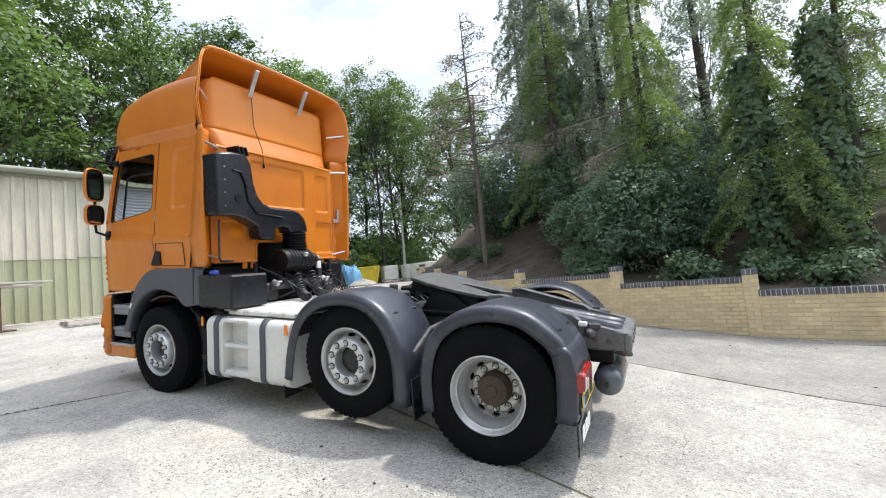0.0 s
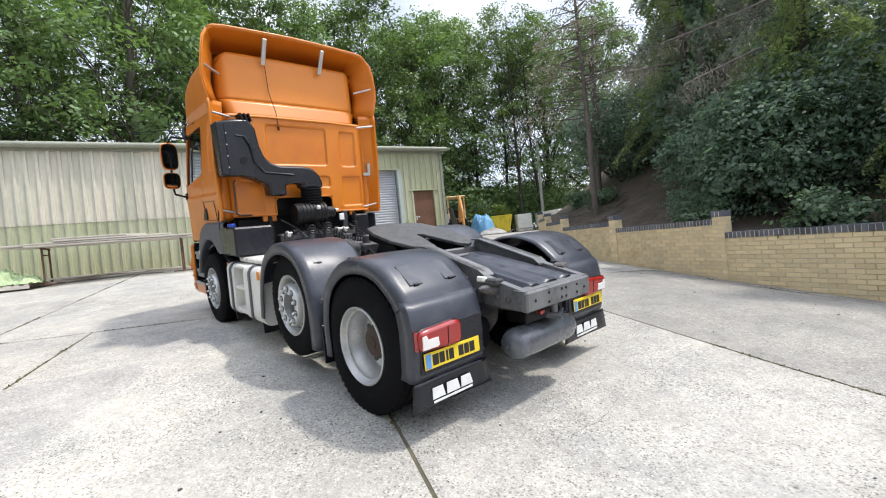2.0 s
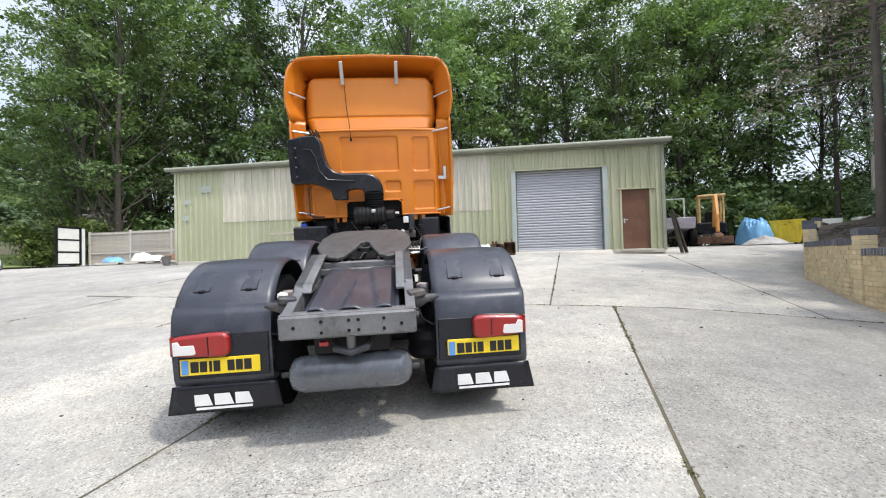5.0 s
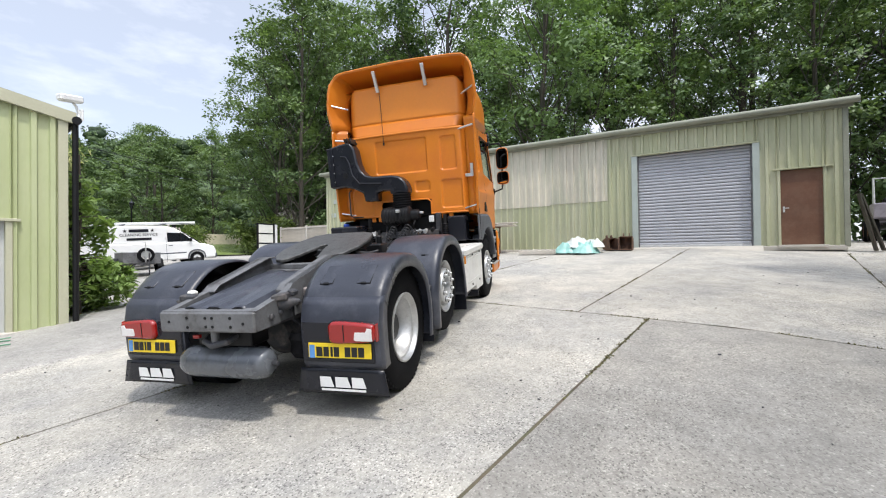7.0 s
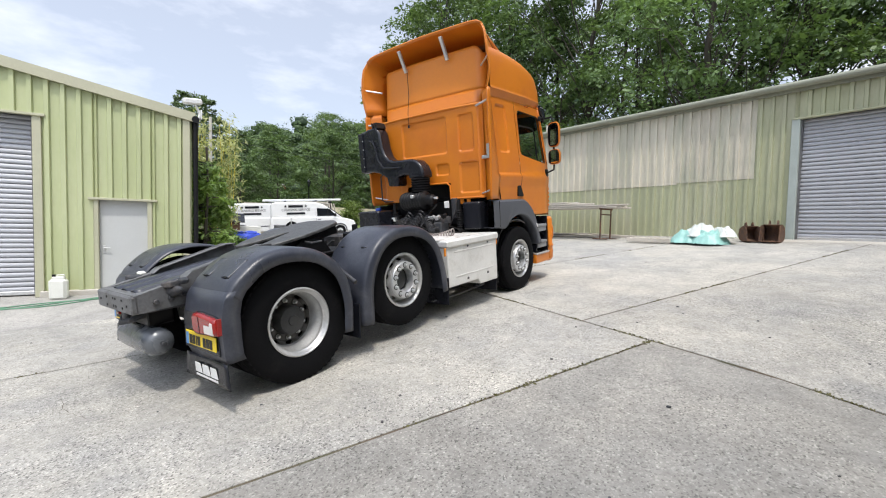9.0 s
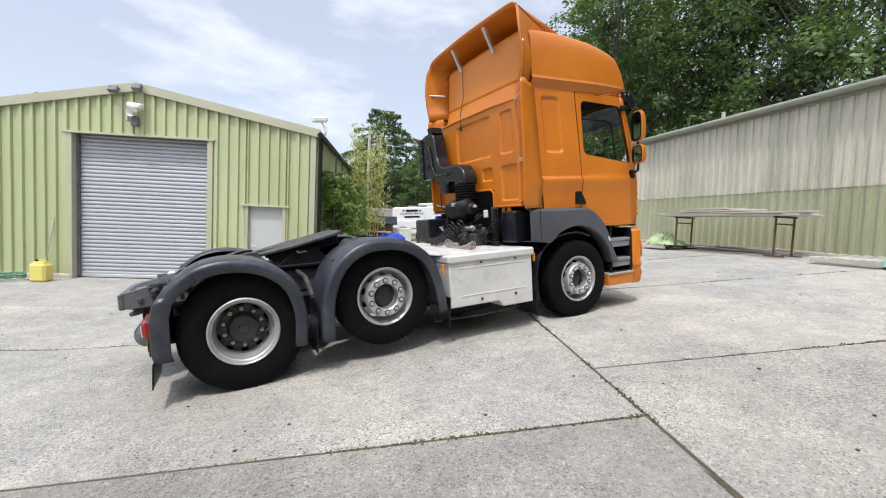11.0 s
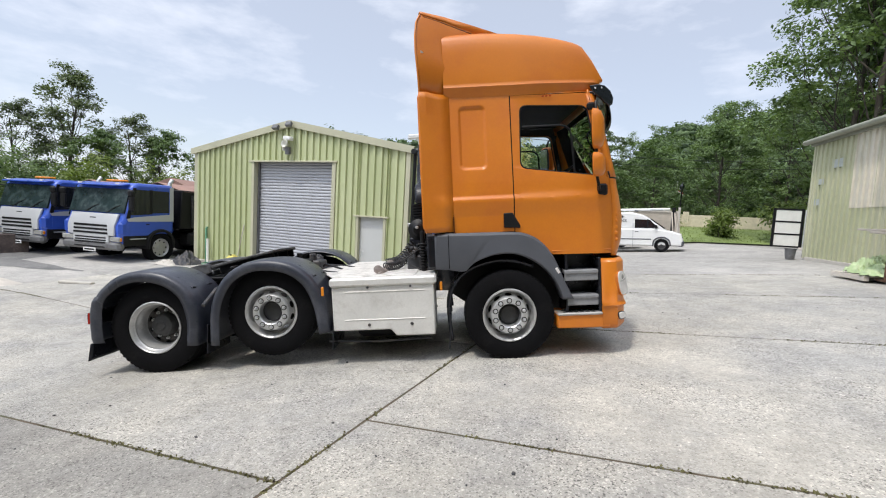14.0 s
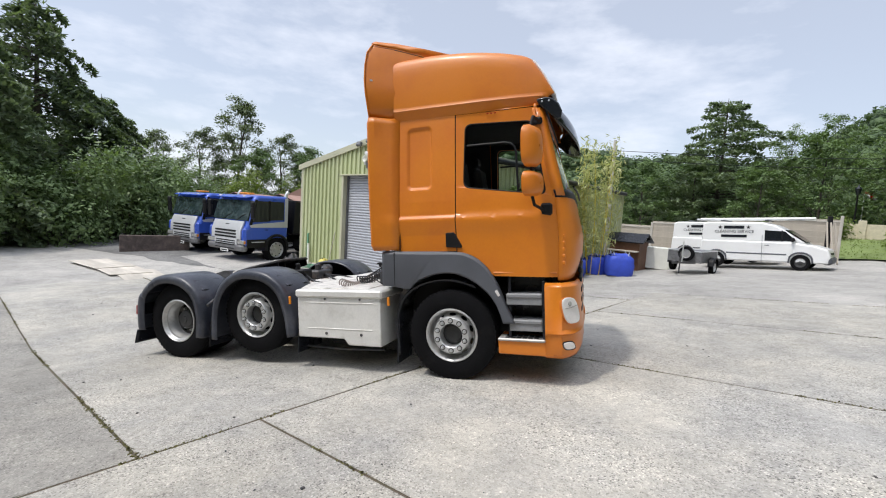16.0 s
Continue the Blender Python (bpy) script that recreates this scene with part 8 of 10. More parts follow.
def ivy_trunk(x, y, h, seed, lean=0.0, wide=0.42):
    root = thing("ivy_tree", "tree trunk wrapped in thick dark ivy", "tree", Matrix.Translation((x, y, bank_z(x, y) - 0.2)))
    s = Shape().tube([(0, 0, 0), (lean * 0.4, 0, h * 0.5), (lean, 0.1, h)], [0.2, 0.16, 0.07], 9)
    part("trunk", s, BARK, root, smooth=50)
    r = np.random.RandomState(seed)
    n = int(h * 900)
    t = r.rand(n)
    a = r.rand(n) * 2 * np.pi
    d = np.stack([np.cos(a), np.sin(a), np.zeros(n)], axis=1)
    q = wide * (0.55 + 0.45 * r.rand(n)) * (1.1 - 0.5 * t) * (1 + 0.3 * np.sin(t * 23 + a * 2))
    p = d * q[:, None] + np.stack([lean * t, t * 0.1, t * h], axis=1)
    part("ivy", leaf_mesh("ivy", LEAF_IVY, p, d + r.normal(size=(n, 3)) * 0.5 + np.array([0, 0, 0.3]), 0.12 * (0.6 + 0.8 * r.rand(n)), seed, 0.8, 0.5), None, root)


ivy_trunk(0.52, 11.6, 4.8, 101, 0.0, 0.48)
ivy_trunk(1.62, 11.7, 5.2, 102, 0.15, 0.5)
ivy_trunk(-3.9, 13.6, 6.0, 103, -0.3, 0.3)


def bare_tree(x, y, h, seed, lean, label):
    """Thin standing trunk with dead side branches."""
    rng = random.Random(seed)
    root = thing("bare_tree", label, "tree", Matrix.Translation((x, y, bank_z(x, y) - 0.2)))
    s = Shape()
    path = limb_tube(s, (0, 0, 0), (lean, 0.2, h), 0.15, 0.03, rng, 0.02, 12, 9)
    for k in range(26):
        t = rng.uniform(0.3, 0.98)
        b = path[int(t * 12)]
        a = rng.uniform(0, 6.28)
        ln = rng.uniform(0.5, 1.7) * (1.2 - t * 0.6)
        e = b + Vector((math.cos(a) * ln, math.sin(a) * ln, rng.uniform(-0.4, 0.3) * ln))
        q = limb_tube(s, b, e, 0.022, 0.005, rng, 0.15, 5, 5)
        for j in range(3):
            e2 = q[3] + Vector((rng.uniform(-1, 1), rng.uniform(-1, 1), rng.uniform(-1, 0.1))) * ln * 0.4
            limb_tube(s, q[2 + j], e2, 0.008, 0.003, rng, 0.1, 3, 4)
    part("trunk", s, DEADWOOD, root, smooth=50)
    r = np.random.RandomState(seed)
    n = 900
    p = np.array([tuple(path[int(k)]) for k in r.randint(4, 12, n)]) + r.normal(size=(n, 3)) * np.array([0.55, 0.55, 0.35])
    part("spray", leaf_mesh("spray", LEAF_DEAD, p, r.normal(size=(n, 3)), 0.16 * (0.5 + r.rand(n)), seed, 0.18, 1.0), None, root)


bare_tree(-8.9, 15.2, 7.0, 112, 0.3, "thin bare trunk among the conifers")
# thin spruces with bare lower trunks at the end of the bank
THIN = conifer("thin_spruce", "thin spruce with bare lower trunk and hanging grey-green boughs", 11.5, 2.6, 114, LEAF_SPRUCE, 9000, 0.20, 0.34, 0.55, gap=0.42, bark=DEADWOOD, girth=0.0105)
plant(THIN, [at_ground(x, y, turn, sc, bank_z(x, y) - 0.2) for x, y, turn, sc in ((-5.4, 16.2, 3.1, 0.98), (-7.6, 19.4, 5.0, 1.05))])

HALF_DEAD = conifer("half_dead_spruce", "half-dead spruce with long bare grey boughs", 11.5, 3.3, 117, LEAF_DEAD, 3200, 0.15, 0.34, 0.12, gap=0.45, bark=DEADWOOD, girth=0.0105, taper=0.6)
plant(HALF_DEAD, [at_ground(-7.52, 13.28, 0.4, 0.84, bank_z(-7.52, 13.28) - 0.2)])


def dead_bough(x, y, z, dx, dy, dz, seed):
    """A grey dead spray that hangs out over the wall."""
    rng = random.Random(seed)
    root = thing("dead_bough", "grey dead spruce bough hanging over the wall", "branch", Matrix.Translation((x, y, z)))
    s = Shape()
    path = limb_tube(s, (0, 0, 0), (dx, dy, dz), 0.035, 0.008, rng, 0.08, 10, 6)
    for k in range(46):
        b = path[rng.randint(2, 10)]
        e = b + Vector((rng.uniform(-0.35, 0.35) + dx * 0.12, rng.uniform(-0.3, 0.3) + dy * 0.08, rng.uniform(-0.65, -0.1)))
        limb_tube(s, b, e, 0.006, 0.002, rng, 0.12, 4, 4)
    part("branch", s, DEADWOOD, root, smooth=50)
    r = np.random.RandomState(seed)
    n = 900
    p = np.array([tuple(path[k]) for k in r.randint(3, 11, n)]) + r.normal(size=(n, 3)) * np.array([0.2, 0.2, 0.22]) - np.array([0, 0, 0.18])
    part("spray", leaf_mesh("spray", LEAF_DEAD, p, r.normal(size=(n, 3)), 0.11 * (0.5 + r.rand(n)), seed, 0.06, 2.2), None, root)


dead_bough(-1.9, 12.8, 4.9, -0.8, -2.6, -1.0, 121)
dead_bough(-1.8, 12.9, 5.8, -1.6, -2.6, -0.9, 122)
dead_bough(-4.8, 13.7, 5.6, 0.2, -2.4, -0.6, 123)
dead_bough(3.9, 12.8, 5.8, -2.0, -2.0, -0.6, 124)

# litter of sticks on the bare earth
stick_rng = random.Random(7)
sticks = Shape()
for k in range(150):
    x, y = stick_rng.uniform(-10.5, -3.0), 0
    px, py, a = wall_point(wall_s(x))
    y = py + stick_rng.uniform(0.3, 3.4)
    an, ln = stick_rng.uniform(0, 3.14), stick_rng.uniform(0.2, 0.9)
    e = (x + math.cos(an) * ln, y + math.sin(an) * ln)
    sticks.tube([(x, y, bank_z(x, y) + 0.02), ((x + e[0]) / 2, (y + e[1]) / 2, bank_z((x + e[0]) / 2, (y + e[1]) / 2) + 0.05), (e[0], e[1], bank_z(*e) + 0.02)], stick_rng.uniform(0.006, 0.018), 4)
solo("fallen_sticks", sticks, DEADWOOD, "dead sticks lying on the bank", "sticks", kind="stuff")

# conifers, shrubs and poplars on the far side of the yard
DARKCON = conifer("dark_conifer", "huge dense dark green conifer", 13.5, 6.2, 131, LEAF_CONIFER, 25000, 0.39, 0.03, 0.28, taper=0.54, slim=0.38)
plant(DARKCON, [at_ground(24.7, -1.7, 0, 1.05, -1.0), at_ground(26.8, -5.6, 2, 0.74, -1.0), at_ground(27.5, -7.2, 1, 0.66, -1.0), at_ground(20.5, 2.6, 5, 0.86, -1.0), at_ground(28.0, 0.6, 3, 0.95, -1.0)])
FARBUSH = bush("leafy_shrub", "large rounded leafy green shrub", 3.0, 3.0, 5.4, 132, LEAF_SHRUB, 9000, 0.20, 18)
plant(FARBUSH, [at_ground(19.2, -3.2, 0, 1.1, -1.1), at_ground(18.6, -0.2, 2, 0.95, -1.1), at_ground(20.5, -6.2, 3, 0.92, -1.1), at_ground(22.5, -10.5, 3, 0.9, -1.0), at_ground(15.0, -17.0, 1, 0.9, -0.6), at_ground(12, -19, 2, 0.9, -0.4), at_ground(18.0, 3.2, 4, 0.9, -1.0), at_ground(25.0, -9.0, 1, 1.1, -1.0)])
LIMETREE = bush("bright_tree", "bright green leafy tree", 2.4, 2.4, 6.2, 133, LEAF_LIME, 6500, 0.22, 14)
plant(LIMETREE, [at_ground(22.5, -13.2, 0, 0.95, -0.9), at_ground(18.0, -15.5, 2, 0.85, -0.7)])
POPLAR = broadleaf("poplar_tree", "tall open poplar with pale leaves", 13.5, 3.2, 134, LEAF_POPLAR, 9000, 0.22, 0.30, 26, 0.05, 0.014)
plant(POPLAR, [at_ground(29.5, -18.0, 0, 0.98, -0.9), at_ground(31.0, -15.0, 2, 0.74, -0.9), at_ground(27.0, -20.6, 2, 0.76, -0.9), at_ground(33.5, -12.5, 4, 0.7, -0.9)])
MIDTREE = broadleaf("garden_tree", "rounded green garden tree", 9.5, 3.8, 135, LEAF_GARDEN, 10000, 0.21, 0.10, 24, core=0.45)
plant(MIDTREE, [at_ground(25.5, -22.0, 1, 0.90, -0.6), at_ground(21.5, -24.0, 0, 0.85, -0.6), at_ground(17.0, -28.0, 1, 0.85, -0.5), at_ground(11, -31, 3, 0.85, -0.3), at_ground(5.0, -34.5, 2, 0.85, 0.0), at_ground(-0.5, -36.5, 4, 0.9, 0.2), at_ground(26, -17, 2, 0.8, -0.6),
                at_ground(-4.0, -35.5, 5, 0.85), at_ground(-8.0, -39.5, 1, 0.9), at_ground(-12.5, -34.0, 2, 0.72), at_ground(-16.5, -35.5, 3, 0.95), at_ground(-21.0, -32.0, 4, 1.0)])
CEDAR = conifer("cedar_tree", "dark cedar with level boughs and pointed crown", 14.0, 9.0, 136, LEAF_CONIFER, 25000, 0.40, 0.16, 0.02, gap=0.05, taper=0.58, slim=0.38)
plant(CEDAR, [at_ground(-10.0, -39.5, 0, 0.98)])


def hill_rise(az):
    """Height of the far ridge by bearing, with a dip beside the cedar."""
    return interp(az, [(-140, 22.0), (-130, 21.0), (-116, 17.5), (-112, 17.5), (-107.5, 17.0), (-104, 12.5), (-101, 5.0), (-95, 6.0), (-88, 8.0), (-80, 10.0), (-60, 11.0)])


def hill_woods():
    """A wooded hill beyond the gate, crown by crown."""
    rng = random.Random(141)
    blobs = []
    for k in range(430):
        az = rng.uniform(-133, -62)
        d = rng.uniform(62, 130)
        x, y = -4 + d * math.cos(radians(az)), 9 + d * math.sin(radians(az))
        q = rng.uniform(2.8, 4.8)
        zc = 1.0 + smoothstep(60, 118, d) * hill_rise(az) + rng.uniform(3, 7)
        for j in range(9):
            u = Vector((rng.gauss(0, 1), rng.gauss(0, 1), rng.gauss(0.5, 0.7))).normalized() * q * 0.75
            sq = q * rng.uniform(0.34, 0.52)
            blobs.append(((x + u.x, y + u.y, zc + u.z * 0.85), (sq, sq, sq * 0.62)))
    p, nr, sz = blob_leaves(blobs, 105000, 0.54, 142, 0.72, 0.7, 6, 0.9, 0.8)
    me = leaf_mesh("hill_woods", LEAF_HILL, p, nr, sz, 143, 0.7, cores=blobs, core=0.66)
    ob = new("hill_woods", me)
    tagged(ob, "wooded green hillside in the distance", "woods", kind="stuff")


hill_woods()
s = Shape()
rows = []
for az in steps(-136, -60, 40):
    a = radians(az)
    rows.append([(-4 + d * math.cos(a), 9 + d * math.sin(a), 0.4 + smoothstep(55, 118, d) * hill_rise(az) + 1.5 * noise.noise(Vector((d * 0.03, az * 0.05, 0)))) for d in (52, 60, 72, 85, 100, 115, 130, 170)])
s.loft(rows)
tagged(part("hill", s, GRASS, None, smooth=60), "dark wooded hill slope", "hill", kind="structure")
# lawn by the entrance
lawn = Shape().sheet(lambda u, v: (u, v, ground_z(u, v) + 0.03 + 0.95 * smoothstep(-19.5, -28.0, v)), steps(-34, -12.5, 20), steps(-38, -20.5, 16), keep=lambda x, y: y < -20.5 - 0.35 * (-12.5 - x) + 2.2 or x < -20)
tagged(part("lawn", lawn, LAWN, None, smooth=60), "mown green lawn beyond the gate", "lawn", kind="structure")
r_ = np.random.RandomState(9)
gx, gy = r_.uniform(-30, -13, 9000), r_.uniform(-36, -20.5, 9000)
ok = (gy < -20.5 - 0.35 * (-12.5 - gx) + 2.0) | (gx < -20)
gx, gy = gx[ok], gy[ok]
gp = np.stack([gx, gy, np.array([ground_z(a, b) for a, b in zip(gx, gy)]) + 0.06 + 0.95 * np.array([smoothstep(-19.5, -28.0, b) for b in gy])], axis=1)
tagged(new("grass", leaf_mesh("grass", LEAF_LIME, gp, r_.normal(size=(len(gx), 3)), 0.14 * (0.5 + r_.rand(len(gx))), 9, 0.2, -2.0)), "short mown grass", "grass", kind="stuff")

# hedge conifers and bamboo beside the workshop
HEDGE = conifer("hedge_conifer", "young feathery green conifer beside the workshop", 3.0, 0.85, 151, LEAF_HEDGE, 5000, 0.17, 0.02, 0.05)
plant(HEDGE, [at_ground(-3.02, -3.35, 0, 1.10), at_ground(-3.25, -4.5, 1, 1.15), at_ground(-3.6, -5.8, 2, 1.05), at_ground(-3.95, -7.1, 3, 1.0)])


def bamboo(x, y, h, seed):
    rng = random.Random(seed)
    root = thing("bamboo", "tall yellowing bamboo clump", "bamboo", at_ground(x, y))
    r = np.random.RandomState(seed)
    s = Shape()
    pts = []
    for k in range(12):
        a, d = rng.uniform(0, 6.28), rng.uniform(0.05, 0.34)
        hh = h * rng.uniform(0.6, 1.0)
        b = Vector((math.cos(a) * d, math.sin(a) * d, 0))
        e = b * 2.2 + Vector((rng.uniform(-0.3, 0.3), rng.uniform(-0.3, 0.3), hh))
        path = limb_tube(s, b, e, 0.014, 0.005, rng, 0.03, 6, 5)
        for q in path[2:]:
            pts.append(tuple(q))
    part("canework", s, SKIP_YELLOW, root, smooth=50)
    n = 2600
    p = np.array(pts)[r.randint(0, len(pts), n)] + r.normal(size=(n, 3)) * np.array([0.16, 0.16, 0.2])
    part("foliage", leaf_mesh("leaves", LEAF_YELLOW, p, r.normal(size=(n, 3)), 0.22 * (0.5 + r.rand(n)), seed, 0.2, 1.0), None, root)


bamboo(-4.8, -9.4, 5.3, 152)


# ---- vehicles and things about the yard ----
def simple_wheel(parent, x, y, z, r, w, side, rim_mat, holes=True):
    wh = thing("wheel", "", "")
    wh.parent, wh.matrix_basis = parent, pose(x, y, z, -90 * side, 0, 0)
    h = w / 2
    part("tyre", Shape().lathe([(r * 0.6, h * 0.8), (r * 0.7, h), (r * 0.9, h), (r * 0.98, h * 0.75), (r, h * 0.5), (r, -h * 0.5), (r * 0.98, -h * 0.75), (r * 0.9, -h), (r * 0.6, -h)], 32), RUBBER, wh, smooth=40)
    rim = Shape().lathe([(r * 0.61, h * 0.82), (r * 0.58, h * 0.9), (r * 0.52, h * 0.5), (r * 0.4, h * 0.35), (r * 0.2, h * 0.45), (r * 0.16, h * 0.7), (0, h * 0.72)], 28)
    rm = part("rim", rim, rim_mat, wh, smooth=40)
    if holes:
        for k in range(8):
            a = k * math.pi / 4
            part("rim_slot", Shape().cyl(r * 0.055, 0.01, 10, pose(r * 0.46 * math.cos(a), r * 0.46 * math.sin(a), h * 0.43)), BLACK, rm)
    return wh


def tipper(m, label):
    """Blue and pale grey tipper lorry: origin under the middle of the nose, x forward."""
    t = thing("tipper_truck", label, "truck", m, "parked tipper trucks")
    # cab: lower blue box, pale front and window band
    side = [(0.0, 0.62), (0.04, 1.25), (-0.10, 1.52), (-0.33, 2.50), (-0.50, 2.66), (-1.85, 2.68), (-1.90, 0.98), (-1.72, 0.98), (-1.52, 0.93), (-0.95, 0.93), (-0.80, 0.62)]
    body = part("cab_body", Shape().prism(side, -1.22, 1.22, "y"), TRUCK_BLUE, t, "blue cab", bevel=0.10)
    for sgn in (1, -1):
        band = Shape().prism([(-0.14, 1.50), (-0.20, 1.42), (-1.85, 1.42), (-1.85, 2.60), (-1.70, 2.60), (-1.70, 1.66), (-0.40, 1.56)], sgn * 1.221, sgn * 1.232, "y")
        part("side_band", band, TRUCK_SILVER, t, "pale grey flash")
        win = Shape().prism([(-0.25, 1.62), (-0.95, 1.66), (-0.95, 2.45), (-0.42, 2.45)], sgn * 1.222, sgn * 1.236, "y")
        part("side_window", win, TINT, t, "dark side window")
        win2 = Shape().prism([(-1.02, 1.70), (-1.66, 1.72), (-1.66, 2.45), (-1.02, 2.45)], sgn * 1.222, sgn * 1.236, "y")
        part("window_post", Shape().box(0.09, 0.014, 0.80, pose(-0.985, sgn * 1.229, 2.07)), BLACK, t)
        part("door_panel", Shape().prism([(-0.22, 1.02), (-0.95, 1.02), (-0.95, 1.40), (-0.20, 1.40)], sgn * 1.221, sgn * 1.230, "y"), TRUCK_BLUE, t, bevel=0.003)
        part("door_handle", Shape().box(0.12, 0.02, 0.035, pose(-0.86, sgn * 1.238, 1.33), 0.006), BLACK, t)
        part("side_window", win2, TINT, t, "dark side window")
        mir = thing("mirror", "", "")
        mir.parent = t
        part("mirror_housing", Shape().box(0.12, 0.20, 0.46, pose(-0.12, sgn * 1.45, 2.0), 0.04), BLACK, mir)
        part("mirror_housing", Shape().box(0.12, 0.22, 0.20, pose(-0.10, sgn * 1.45, 2.32), 0.04), BLACK, mir)
        part("mirror_arm", Shape().tube([(-0.3, sgn * 1.2, 2.38), (-0.14, sgn * 1.45, 2.42), (-0.14, sgn * 1.45, 1.75), (-0.3, sgn * 1.2, 1.72)], 0.02), BLACK, mir)
        arch = guard_shape([(-0.82, 0.5), (-0.86, 0.85), (-1.05, 1.08), (-1.36, 1.16), (-1.66, 1.08), (-1.86, 0.85), (-1.92, 0.5)], 0.75, 1.26, 0.10, sgn)
        part("wheel_arch", arch, BLACK, t, thick=0.02)
        simple_wheel(t, -1.37, sgn * 1.08, 0.52, 0.52, 0.32, sgn, SILVER)
        simple_wheel(t, -4.6, sgn * 1.06, 0.52, 0.52, 0.5, sgn, SILVER)
        simple_wheel(t, -5.95, sgn * 1.06, 0.52, 0.52, 0.5, sgn, SILVER)
        part("step", Shape().box(0.6, 0.1, 0.05, pose(-0.5, sgn * 1.17, 0.78), 0.01), DARK_PLASTIC, t)
        part("corner_panel", Shape().box(0.26, 0.20, 0.46, pose(-0.06, sgn * 1.12, 1.18), 0.08), TRUCK_BLUE, t)
        hl = part("headlamp", Shape().box(0.10, 0.44, 0.155, pose(0.035, sgn * 0.98, 0.845, 0, 0, -sgn * 8), 0.02), LAMP_GLASS, t, "clear wide headlamp")
        part("indicator", Shape().box(0.09, 0.09, 0.12, pose(0.028, sgn * 1.165, 0.845), 0.02), AMBER, hl)
    part("windscreen", Shape().prism([(-0.14, 1.66), (-0.085, 1.68), (-0.30, 2.45), (-0.36, 2.45)], -1.15, 1.15, "y"), SCREEN, t, "dark windscreen")
    part("front_panel", Shape().prism([(0.03, 0.94), (0.09, 0.94), (0.085, 1.28), (-0.05, 1.64), (-0.12, 1.64), (0.0, 1.25)], -0.98, 0.98, "y"), TRUCK_SILVER, t, "pale grey front panel", bevel=0.02)
    for y in (-0.45, 0.45):
        part("wiper", Shape().tube([(-0.07, y, 1.66), (-0.12, y + 0.32, 1.86), (-0.15, y + 0.5, 1.92)], 0.012, 6), BLACK, t)
    for z in (1.02, 1.14, 1.26, 1.50):
        part("grille_slot", Shape().box(0.03, 1.45 - 0.25 * (z - 1.0) if z < 1.3 else 0.25, 0.066 if z < 1.3 else 0.03, pose(0.088 - max(0, z - 1.28) * 0.39, 0, z), 0.01), BLACK, t)
    part("lower_grille", Shape().box(0.14, 1.50, 0.24, pose(0.02, 0, 0.84), 0.02), TRUCK_SILVER, t, "pale grey lower grille")
    for z in (0.79, 0.87):
        part("grille_slot", Shape().box(0.03, 1.30, 0.045, pose(0.083, 0, z), 0.008), BLACK, t)
    part("bumper", Shape().box(0.24, 2.44, 0.26, pose(0.0, 0, 0.62), 0.07), RAIL_GREY, t, "scuffed grey bumper")
    for z in (0.58, 0.72):
        part("grille_slot", Shape().box(0.03, 1.3, 0.05, pose(0.11, 0, z), 0.01), BLACK, t)
    plate_ob = part("number_plate", Shape().box(0.01, 0.52, 0.11, pose(0.117, 0.0, 0.48), 0.002), WHITE_PRINT, t)
    part("plate_bar", Shape().box(0.004, 0.42, 0.05, pose(0.124, 0.0, 0.48)), INK, plate_ob)
    part("sun_visor", Shape().box(0.30, 2.1, 0.05, pose(-0.26, 0, 2.58, 0, 12, 0), 0.02), TRUCK_BLUE, t)
    for y in (-0.8, 0.8):
        part("marker", Shape().box(0.05, 0.14, 0.06, pose(-0.18, y, 2.60), 0.01), WHITE_LENS, t)
    part("beacon", Shape().box(0.22, 0.75, 0.07, pose(-0.8, 0, 2.725), 0.025), AMBER, t, "amber beacon bar")
    part("exhaust", Shape().tube([(-1.95, 0.95, 0.9), (-1.95, 0.95, 2.75), (-2.05, 0.95, 2.88)], 0.07, 12), ALU, t)
    for sgn in (1, -1):
        part("step_panel", Shape().box(0.86, 0.06, 0.34, pose(-0.47, sgn * 1.20, 0.80), 0.02), BLACK, t)
        part("step_tread", Shape().box(0.55, 0.07, 0.03, pose(-0.50, sgn * 1.235, 0.86), 0.006), ALU, t)
        part("pillar", Shape().prism([(-0.12, 1.52), (-0.24, 1.52), (-0.46, 2.50), (-0.36, 2.50)], sgn * 1.222, sgn * 1.238, "y"), BLACK, t)
    part("chassis", Shape().box(5.6, 0.85, 0.26, pose(-4.1, 0, 0.85), 0.02), BLACK, t)
    # tipping body, sheeted
    tip = [(-2.15, 1.15), (-2.25, 2.55), (-6.9, 2.45), (-6.9, 1.15)]
    bed = part("tipper_body", Shape().prism(tip, -1.2, 1.2, "y"), BLACK, t, "dark steel tipping body", bevel=0.03)
    for k in range(5):
        for sgn in (1, -1):
            part("body_rib", Shape().box(0.12, 0.06, 1.2, pose(-2.7 - 0.9 * k, sgn * 1.22, 1.78), 0.01), CHASSIS, bed)
    part("load_sheet", Shape().sheet(lambda u, v: (-2.3 - 4.5 * u, v, 2.50 - 0.1 * u + 0.30 * (1 - abs(v / 1.2)) + 0.04 * noise.noise(Vector((u * 9, v * 4, 1)))), steps(0, 1, 12), steps(-1.2, 1.2, 10)), TILE_ROOF, t, "dull red sheet", thick=0.02)
    part("fuel_tank", Shape().box(0.9, 0.5, 0.5, pose(-3.0, 0.95, 0.75), 0.08), BLACK, t)
    return t


tipper(Matrix.Translation((9.0, -2.8, -0.13)) @ Matrix.Rotation(radians(87), 4, "Z") @ Matrix.Scale(1.08, 4), "blue and pale grey tipper lorry with sheeted dark body")
